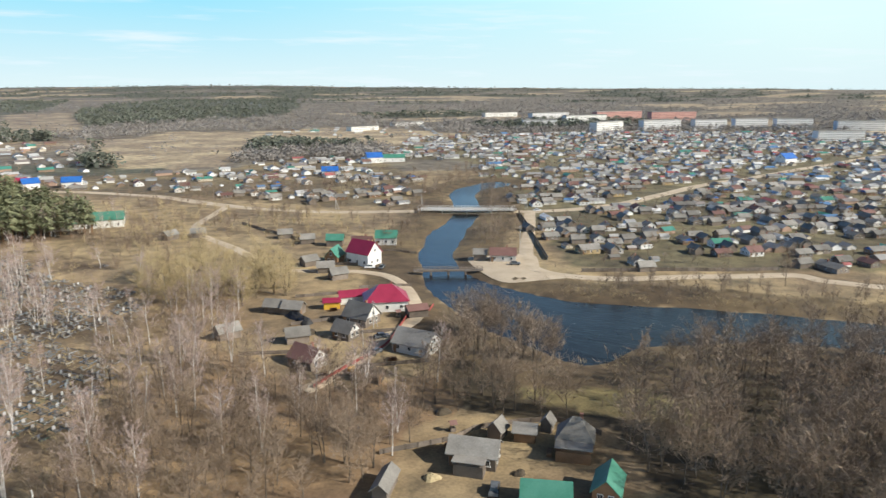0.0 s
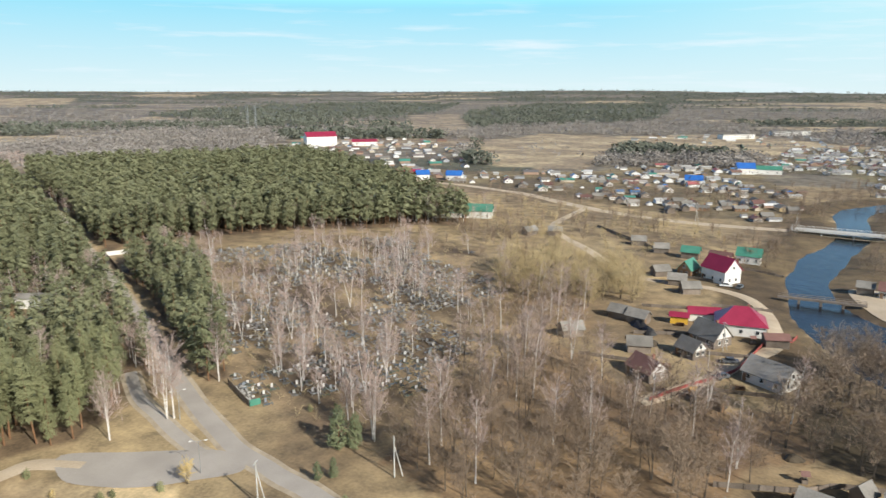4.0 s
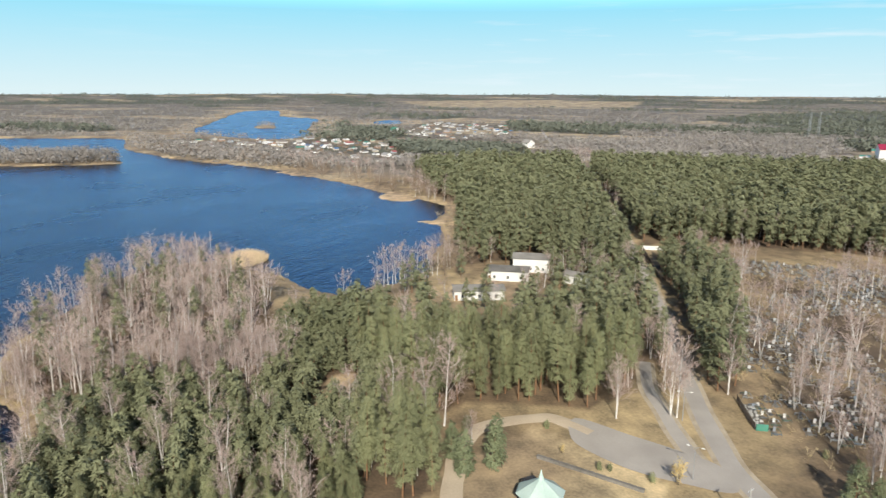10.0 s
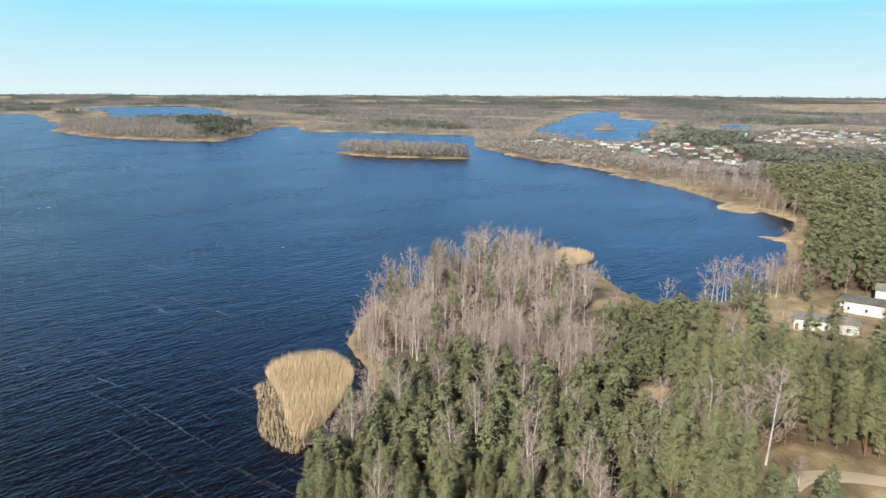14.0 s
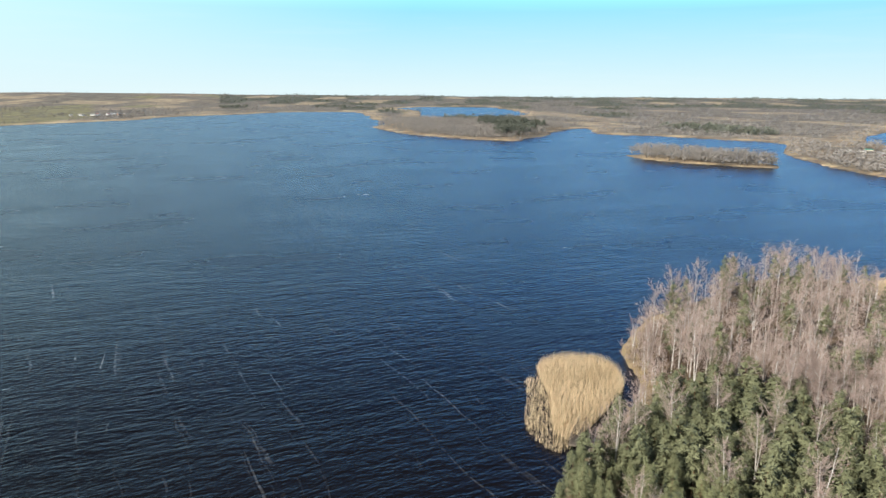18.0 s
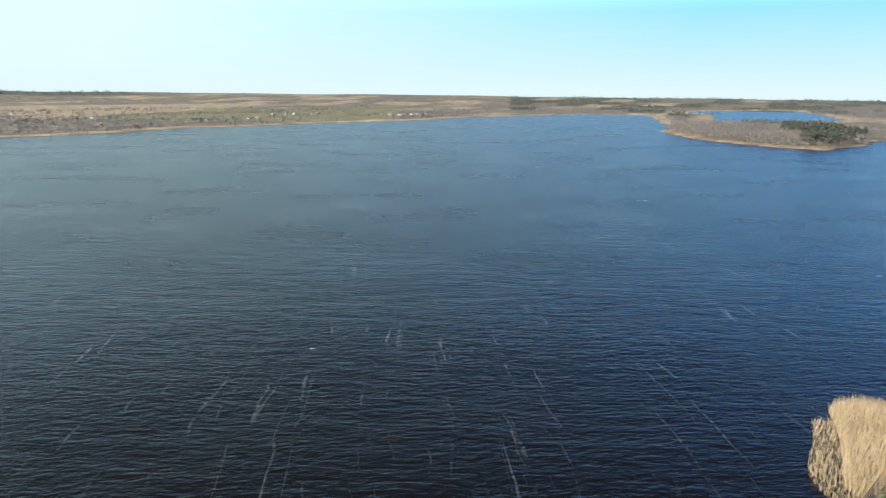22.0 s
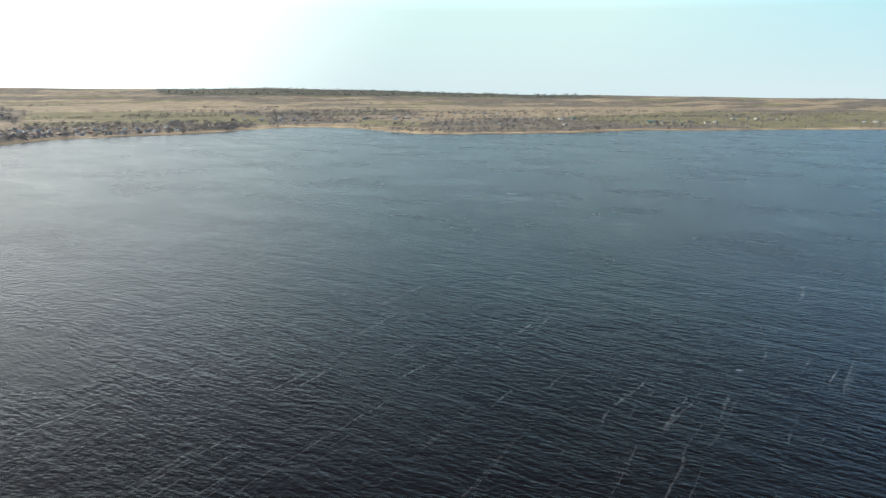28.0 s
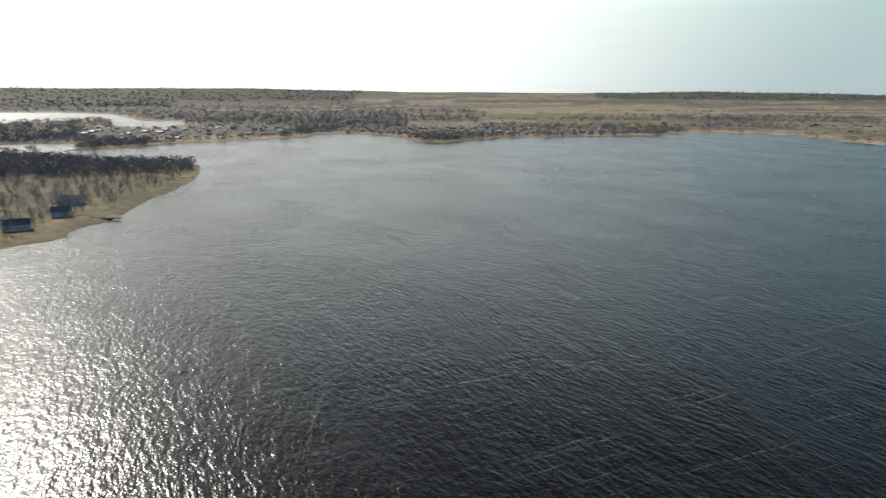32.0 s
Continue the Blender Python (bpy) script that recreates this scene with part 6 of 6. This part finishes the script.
# ---- chapel with pale green roof, low wall, lamps and poles ----
def chapel():
    root = tagged(new("chapel"), "eight-sided wooden chapel with pale green metal roof", "chapel")
    z = float(land(-95.5, 48.5))
    root.matrix_basis = pose(-95.5, 48.5, z, rz=10)
    ring = [(math.cos(radians(22.5 + 45 * k)), math.sin(radians(22.5 + 45 * k))) for k in range(8)]
    for k in range(8):
        (ax, ay), (bx, by) = ring[k], ring[(k + 1) % 8]
        w = Build().add([(3.4 * ax, 3.4 * ay, -0.4), (3.4 * bx, 3.4 * by, -0.4), (3.4 * bx, 3.4 * by, 3.2), (3.4 * ax, 3.4 * ay, 3.2), (3.2 * ax, 3.2 * ay, -0.4), (3.2 * bx, 3.2 * by, -0.4), (3.2 * bx, 3.2 * by, 3.2), (3.2 * ax, 3.2 * ay, 3.2)],
                        [(0, 1, 2), (0, 2, 3), (5, 4, 7), (5, 7, 6), (3, 2, 6), (3, 6, 7)])
        part("wall", w.mesh("wall", LOG), root)
        r = Build().add([(4.3 * ax, 4.3 * ay, 3.0), (4.3 * bx, 4.3 * by, 3.0), (0.5 * bx, 0.5 * by, 5.4), (0.5 * ax, 0.5 * ay, 5.4), (4.3 * ax, 4.3 * ay, 3.12), (4.3 * bx, 4.3 * by, 3.12), (0.5 * bx, 0.5 * by, 5.52), (0.5 * ax, 0.5 * ay, 5.52)],
                        [(4, 5, 6), (4, 6, 7), (1, 0, 3), (1, 3, 2), (0, 1, 5), (0, 5, 4)])
        part("roof_panel", r.mesh("roof_panel", PALE_TEAL), root)
    part("spire", Build().tube([(0, 0, 5.4), (0, 0, 6.0), (0, 0, 6.2), (0, 0, 7.4)], [0.55, 0.45, 0.3, 0.03], 8).mesh("spire", PALE_TEAL), root)
    part("door", DOOR, root, m=pose(0, -3.2, 0))
    annex = Build().box(-4.4, 1.2, -0.4, 2.4, 2.6, 3.0)
    part("annex", annex.mesh("annex", DARK), root, "dark lean-to annex")


chapel()
low = tagged(new("low_wall"), "long low grey concrete wall beside the lot", "wall")
for k in range(9):
    part("wall_block", Build().box(0, 0, -0.2, 2.25, 0.55, 0.75).box(0, 0, 0.55, 2.3, 0.7, 0.08).mesh("wall_block", EARTH), low, m=pose(-110 + 1.85 * k, 56 + 1.45 * k, float(land(-110 + 1.85 * k, 56 + 1.45 * k)), rz=38))


def street_lamp(x, y, turn):
    root = tagged(new("street_lamp"), "grey metal street lamp with twin heads", "street lamp", "street lamps")
    part("pole", Build().tube([(0, 0, -0.3), (0, 0, 3), (0, 0, 6.5)], [0.1, 0.08, 0.05], 6).mesh("pole", METAL), root)
    for s in (-1, 1):
        part("arm", Build().tube([(0, 0, 6.4), (0.5 * s, 0, 6.7), (1.1 * s, 0, 6.75)], [0.04, 0.035, 0.03], 5).mesh("arm", METAL), root)
        part("lamp_head", Build().box(1.35 * s, 0, 6.66, 0.6, 0.24, 0.14, 0, 0, 0.8).mesh("lamp_head", WHITE), root)
    root.matrix_basis = pose(x, y, float(land(x, y)), rz=turn)
    return root


def power_pole(x, y, turn):
    root = tagged(new("power_pole"), "grey concrete power pole with crossarm and brace", "power pole", "power poles")
    part("pole", Build().tube([(0, 0, -0.4), (0, 0, 4), (0, 0, 8.2)], [0.15, 0.13, 0.1], 6).mesh("pole", CONCRETE), root)
    part("brace", Build().tube([(1.6, 0, -0.3), (0.1, 0, 6.2)], [0.11, 0.1], 5).mesh("brace", CONCRETE), root)
    part("crossarm", Build().box(0, 0, 7.7, 0.1, 1.7, 0.1).mesh("crossarm", METAL), root)
    for y0 in (-0.75, -0.3, 0.3, 0.75):
        part("insulator", Build().tube([(0, y0, 7.8), (0, y0, 8.0)], [0.05, 0.04], 6).mesh("insulator", WHITE), root)
    root.matrix_basis = pose(x, y, float(land(x, y)), rz=turn)
    return root


street_lamp(-95, 79, 40), street_lamp(-115, 91.5, 60)
for x, y, t in ((-79, 77, 20), (-63, 95, 40), (-140, 106, 60), (-180, 128, 60), (46, 384, 0), (90, 400, 30), (-12, 384, 0), (-60, 384, 10), (34, 300, 80), (-20, 190, 50)):
    power_pole(x, y, t)
mast = tagged(new("radio_mast"), "slim grey lattice radio mast", "mast", "radio masts")
leg = Build().tube([(0, 0, -1), (0, 0, 20), (0, 0, 40)], [0.5, 0.35, 0.15], 4).mesh("mast_leg", METAL)
for a in range(3):
    part("mast_leg", leg, mast, m=pose(1.6 * math.cos(a * 2.09), 1.6 * math.sin(a * 2.09), 0))
mast.matrix_basis = pose(-884, 915, 1.0)
copy_thing(mast, pose(-893, 905, 1.0))


# ---- bridges, jetty, cars ----
def bridge(name, x0, y0, x1, y1, wide, z, mat, rail_mat, label, piers):
    root = tagged(new(name), label, "bridge")
    d = np.array([x1 - x0, y1 - y0], float)
    ln, a = float(np.hypot(*d)), math.degrees(math.atan2(d[1], d[0]))
    root.matrix_basis = pose((x0 + x1) / 2, (y0 + y1) / 2, 0, rz=a)
    part("deck", Build().box(0, 0, z - 0.4, ln, wide, 0.4).mesh("deck", mat), root)
    for s in (-1, 1):
        b = Build()
        for k in range(int(ln / 2) + 1):
            b.box(-ln / 2 + 2 * k, s * (wide / 2 - 0.1), z, 0.1, 0.1, 1.0)
        b.box(0, s * (wide / 2 - 0.1), z + 0.95, ln, 0.1, 0.1).box(0, s * (wide / 2 - 0.1), z + 0.5, ln, 0.06, 0.06)
        part("railing", b.mesh("railing", rail_mat), root)
    for k in range(piers):
        part("pier", Build().box(-ln / 2 + (k + 1) * ln / (piers + 1), 0, -2.5, 0.7, wide * 0.9, z + 2.2).mesh("pier", mat), root)
    return root


bridge("road_bridge", -14, 378, 40, 378, 9, 2.6, CONCRETE, WHITE, "pale concrete road bridge with white railings", 3)
bridge("footbridge", -11, 251, 15, 253, 2.4, 1.9, PLANK, PLANK, "grey wooden footbridge over the river", 3)
bridge("jetty", -133, -48.5, -122, -46.5, 1.6, 0.8, PLANK, PLANK, "small weathered wooden jetty in the reeds", 2)
bridge("jetty", 360, -206, 378, -198, 3, 1.2, PLANK, METAL, "grey boat landing on the headland", 2)


def car(paint, label, x, y, turn):
    root = tagged(new("car"), label, "car", "parked cars")
    body = Build().box(0, 0, 0.32, 4.2, 1.7, 0.55, 0, 0, 0.96)
    part("body", body.mesh("body", paint), root)
    part("cabin", Build().box(-0.2, 0, 0.87, 2.4, 1.55, 0.55, 0, 0, 0.78).mesh("cabin", GLASS), root)
    part("roof", Build().box(-0.2, 0, 1.42, 1.85, 1.2, 0.05).mesh("roof", paint), root)
    tyre = Build().tube([(0, -0.1, 0), (0, 0.1, 0)], [0.32, 0.32], 10).mesh("wheel", DARK)
    for sx in (-1.3, 1.3):
        for sy in (-0.8, 0.8):
            part("wheel", tyre, root, m=pose(sx, sy, 0.32))
    root.matrix_basis = pose(x, y, float(land(x, y)) + 0.12, rz=turn)


WHITE_PAINT = material("white_car_paint", (0.7, 0.7, 0.7), (0.8, 0.8, 0.8), 1, 5, 0.25)
GREY_PAINT = material("grey_car_paint", (0.10, 0.11, 0.12), (0.16, 0.17, 0.18), 1, 5, 0.25)
for paint, label, x, y, t in ((WHITE_PAINT, "white car parked by the house", -28, 257, 10), (GREY_PAINT, "dark grey car parked by the house", -23.5, 257, 80), (GREY_PAINT, "dark car on the yard track", -17.6, 171.3, 55),
                              (GREY_PAINT, "dark car beside the red fence", -17, 182.3, 20), (WHITE_PAINT, "white car on the beach", -231, 38.7, 30), (WHITE_PAINT, "white car on the town road", 119, 420, 45),
                              (WHITE_PAINT, "white car on the bridge road", 52, 379, 5), (GREY_PAINT, "grey car in the river yard", 28, 262, 0)):
    car(paint, label, x, y, t)


# ---- undergrowth, hedges, single trees ----
EVERGREEN = [pine_shape(s, 2.2, 260, 0.17, 0.02, 0.95) for s in (101, 102)]
BUSH = [sheaf(s, 3.2, 60, 0.04, 1.2, 0.02) for s in (111, 112, 113, 114)]
for x, y, s in ((-121, 62, 0.9), (-103.5, 64.5, 0.8), (-102.5, 66, 0.7), (-97, 71.5, 0.9), (-125, 46, 1.4), (-128, 47, 1.0), (-66, 84, 0.8), (-93, 108, 0.8)):
    stand("evergreen_shrub", EVERGREEN[:1], [(x, y, float(land(x, y)), s, x)], PINE_BARK, NEEDLES_NEAR, "low dense green conifer shrub", "shrub", "evergreen shrubs")
SPRUCE = material("spruce_needles", (0.095, 0.115, 0.058), (0.175, 0.195, 0.100), 0.3, 2.0, 0.7)
stand("spruce", [pine_shape(121, 8, 800, 0.30, 0.03, 2.1)], [(-109, 40, 1.1, 1.1, 0.3), (-110, 46, 1.1, 1.3, 1.3), (-115, 39, 1.1, 0.95, 2.3), (-78.5, 98.2, 1.1, 1.15, 3.0), (-76, 100.5, 1.1, 0.9, 0.9), (-72.5, 89.5, 1.1, 0.5, 4.0), (-74.5, 87.5, 1.1, 0.45, 5.0)], PINE_BARK, SPRUCE, "dense green conifer with branches to the ground", "conifer", "garden conifers")
YELLOW_TWIGS = material("golden_willow_twigs", (0.50, 0.38, 0.16), (0.64, 0.50, 0.24), 0.2, 2, 0.8)
stand("golden_bush", [bare_shape(131, 3.2, 66, 2600, 0.42, 0.03, 0.02, 0, 6, (10, 80))], [(-94.5, 75.5, 1.1, 1.25, 0), (-110.5, 60.5, 1.1, 0.5, 1)], GREY_BARK, YELLOW_TWIGS, "rounded bush with golden-yellow bare twigs", "bush", "golden bushes")
singles = [(-116.7, 91.2, 1.1), (-117.6, 90.2, 1.0), (-128.8, 42.3, 1.15), (-73.6, 103.8, 0.95), (-74.4, 104.4, 0.85), (-120.2, 78.4, 0.85), (-121.5, 79.4, 0.75), (-123.1, 110, 0.9), (-119.5, 45, 0.45), (-153, 241, 1.0), (-141, 241, 1.0), (-60, 148, 1.0), (-66.6, 137, 0.95)]
stand("birch", BIRCHES[:3], [(x, y, float(land(x, y)), s, x) for x, y, s in singles], BIRCH_BARK, BIRCH_TWIGS, "tall leafless birch with a white trunk standing alone", "birch", "single birches")
stand("bare_tree", ALDERS[:2], [(x, y, float(land(x, y)), s, x) for x, y, s in ((120.5, 235, 1.0), (-10.4, 124, 0.9), (-6.6, 125, 0.85), (95, 228, 0.7))], GREY_BARK, TWIGS, "spreading leafless tree on the grass", "tree", "single trees")
brushy = np.concatenate([sized(sown(z, st, sd), lo, hi, sd + 1) for z, st, sd, lo, hi in ((SCRUB, 5.4, 141, 0.4, 1.1), (RIVER_WOOD, 5.0, 145, 0.4, 1.1), (CAPE_WOOD, 4.5, 147, 0.5, 1.2), (WILLOWS, 5, 149, 0.4, 1.0))])
scatter("undergrowth", BUSH, brushy, [GREY_BARK, TWIGS], "brown leafless brushwood under the trees", "undergrowth")
edge = np.concatenate([belt([(-107, -40), (-125, -41), (-143, -41), (-164, -45), (-180, -54), (-205, -56), (-266, -44), (-298, -12), (-260, 20)], 5, 260, 150, 0.6, 1.5), belt([(-240, 40), (-250, 70), (-300, 100), (-360, 118), (-460, 125)], 7, 160, 152, 0.6, 1.6), belt([(36, 160), (70, 172), (108, 170)], 6, 60, 154, 0.5, 1.3), belt([(40, 226), (90, 216), (140, 206), (200, 196)], 7, 160, 156, 0.4, 1.0)])
scatter("bank_brush", BUSH, np.concatenate([belt([(40, 232), (90, 224), (140, 214), (210, 204)], 16, 300, 158, 0.4, 1.2), belt([(30, 500), (34, 420), (30, 340), (22, 290)], 14, 160, 160, 0.5, 1.4), belt([(-12, 480), (-16, 400), (-18, 300)], 12, 140, 166, 0.5, 1.4)]), [GREY_BARK, TWIGS], "brown brush along the river banks", "brush")
scatter("waterside_brush", BUSH, np.concatenate([sized(sown(np.array([(-152, -38), (-160, -48), (-176, -56), (-196, -58), (-184, -44), (-166, -34)], float), 2.6, 161, shore=0), 0.6, 1.5, 162), sized(sown(np.array([(-104, -44), (-126, -46), (-150, -44), (-150, -38), (-120, -36)], float), 2.6, 163, shore=0), 0.5, 1.2, 164)]), [GREY_BARK, BIRCH_TWIGS], "pinkish leafless brush behind the reeds", "brush")
scatter("cemetery_brush", BUSH, np.concatenate([sized(sown(CEMETERY, 4.4, 143), 0.35, 1.25, 144), sized(sown(THIN_SCRUB, 5.0, 175), 0.4, 1.3, 176)]), [GREY_BARK, WILLOW_TWIGS], "yellowish leafless bushes between the graves", "brush")
MEADOW = np.array([(-205, 330), (-180, 385), (-120, 388), (-62, 370), (-30, 330), (-60, 300), (-66, 262), (-115, 264), (-165, 300)], float)
scatter("meadow_trees", MID_BARE, np.concatenate([sized(sown(MEADOW, 8.0, 171, keep=0.7), 0.3, 0.7, 172), sized(sown(WILLOWS, 9, 173, keep=0.6), 0.4, 0.8, 174)]), [GREY_BARK, WILLOW_TWIGS], "beige leafless bushes and small trees in the meadow", "trees")
scatter("shore_brush", BUSH, edge, [GREY_BARK, WILLOW_TWIGS], "straw-coloured brush along the water's edge", "brush")


# ---- yard clutter ----
def mound(L, W, H, seed):
    """A sagging heap under a sheet: a lumpy low dome."""
    rs = np.random.RandomState(seed)
    n, k = 14, 5
    v = [(0, 0, H)]
    for j in range(1, k + 1):
        q = j / k
        for i in range(n):
            a = 6.283 * i / n
            u = q * (1 + 0.14 * math.sin(3 * a + seed) + rs.normal(0, 0.04))
            v.append((L / 2 * u * math.cos(a), W / 2 * u * math.sin(a), H * (1 - q ** 2.4) * rs.uniform(0.82, 1.08) - 0.05 * (j == k)))
    f = [(0, 1 + i, 1 + (i + 1) % n) for i in range(n)]
    for j in range(k - 1):
        for i in range(n):
            a, b = 1 + j * n + i, 1 + j * n + (i + 1) % n
            f += [(a, a + n, b + n), (a, b + n, b)]
    return Build().add(v, f)


TARP = material("black_sheeting", (0.012, 0.012, 0.013), (0.04, 0.04, 0.042), 0.6, 5, 0.5, 0.4)
MANURE = material("dark_heap", (0.05, 0.038, 0.026), (0.10, 0.08, 0.055), 0.6, 5, 0.95, 0.6)
STRAW = material("old_straw", (0.34, 0.27, 0.15), (0.50, 0.41, 0.25), 0.6, 6, 0.95, 0.5)
for x, y, L, W, H, turn, mat, label in ((-45, 201, 11, 4, 1.8, 130, TARP, "long heap covered with black plastic sheeting"), (-41, 196, 8, 4, 1.6, 120, TARP, "low heap under black plastic sheeting"),
                                        (-38, 186, 5, 3.5, 1.3, 30, MANURE, "dark brown garden heap"), (0, 138, 4, 3, 1.1, 20, MANURE, "brown compost heap beside the sheds"), (-12, 176, 4, 2.5, 1.2, 60, STRAW, "heap of old straw by the track"),
                                        (-2, 112, 3.5, 2.5, 1.0, 10, STRAW, "straw heap in the farmyard"), (14, 114, 3, 2, 0.9, 40, MANURE, "dark heap between the farm sheds")):
    thing("heap", mound(L, W, H, int(L * 10 + x) % 97).mesh("heap", mat), label, "heap", at=pose(x, y, float(land(x, y)), rz=turn))


def log_stack(x, y, turn, label):
    """Firewood: rows of short logs, each one a part."""
    root = tagged(new("firewood_stack"), label, "firewood", "firewood stacks")
    log = Build().tube([(0, -0.5, 0), (0, 0.5, 0)], [0.13, 0.12], 7).mesh("log", LOG)
    for row in range(4):
        for k in range(9 - row % 2):
            part("log", log, root, m=pose(-1.1 + 0.27 * k + 0.135 * (row % 2), 0, 0.12 + 0.22 * row))
    root.matrix_basis = pose(x, y, float(land(x, y)), rz=turn)


for x, y, t in ((1.5, 123.5, -14), (20.5, 121, 76), (-29, 157, 8), (-31, 172, 12), (-13, 167, 12), (-34, 206, 20)):
    log_stack(x, y, t, "stack of split firewood beside a wall")


def trailer(x, y, turn):
    root = tagged(new("trailer"), "small yellow farm trailer parked by the red fence", "trailer")
    part("floor", Build().box(0, 0, 0.55, 3.0, 1.6, 0.1).mesh("floor", YELLOW), root)
    for s in (-1, 1):
        part("side_board", Build().box(0, s * 0.78, 0.65, 3.0, 0.05, 0.7).mesh("side_board", YELLOW), root)
        part("end_board", Build().box(s * 1.48, 0, 0.65, 0.05, 1.5, 0.7).mesh("end_board", YELLOW), root)
        part("wheel", Build().tube([(0, s * 0.85 - 0.1, 0.4), (0, s * 0.85 + 0.1, 0.4)], [0.4, 0.4], 12).mesh("wheel", DARK), root, "black rubber tyre")
    part("drawbar", Build().tube([(1.5, 0, 0.55), (2.9, 0, 0.45)], [0.06, 0.05], 5).mesh("drawbar", DARK), root)
    root.matrix_basis = pose(x, y, float(land(x, y)), rz=turn)


trailer(-21.8, 159.6, 40)
car(WHITE_PAINT, "white car parked on the grass by the sheds", -41, 181, 25)
car(GREY_PAINT, "dark car in the farmyard", 9, 108, 80)


def well(x, y):
    root = tagged(new("well"), "wooden draw well with a small gabled roof", "well")
    for k in range(4):
        part("well_board", Build().box(0, -0.5, -0.2, 1.1, 0.08, 1.0).mesh("well_board", PLANK), root, m=pose(0, 0, 0, rz=90 * k))
    for s in (-1, 1):
        part("post", Build().box(s * 0.45, 0, 0.6, 0.1, 0.1, 1.2).mesh("post", PLANK), root)
    for slope in gable_roof(1.2, 1.3, 1.8, 0.5, 0.2, 0.05):
        part("roof", slope.mesh("roof", RUST), root)
    root.matrix_basis = pose(x, y, float(land(x, y)), rz=20)


well(-13.5, 199.5), well(2, 130)
# washing lines and garden fences behind the houses
for k, (x, y, t) in enumerate(((-36, 196, 20), (-20, 186, 12), (-40, 222, 15), (-20, 232, 10), (-12, 164, 12), (-44, 170, 8), (-38, 262, -6), (-20, 284, -6))):
    a = radians(t)
    p = [(x - 9 * math.cos(a), y - 9 * math.sin(a)), (x, y), (x + 9 * math.cos(a), y + 9 * math.sin(a))]
    fence(p, 1.1, PLANK, "weathered garden fence between the plots", 2.6, group="garden fences")
# buildings and paths on the headland
put(house(12, 7, 3.2, 2.4, BRICK, SLATE, "pale house on the headland shore", group="headland houses"), 372, -158, 60)
put(house(9, 6, 3.0, 2.2, BRICK, SLATE, "small pale house under the headland trees", group="headland houses"), 392, -190, 50)
put(house(14, 8, 3.4, 2.4, BRICK, SLATE, "long pale house behind the headland trees", group="headland houses"), 430, -215, 40)
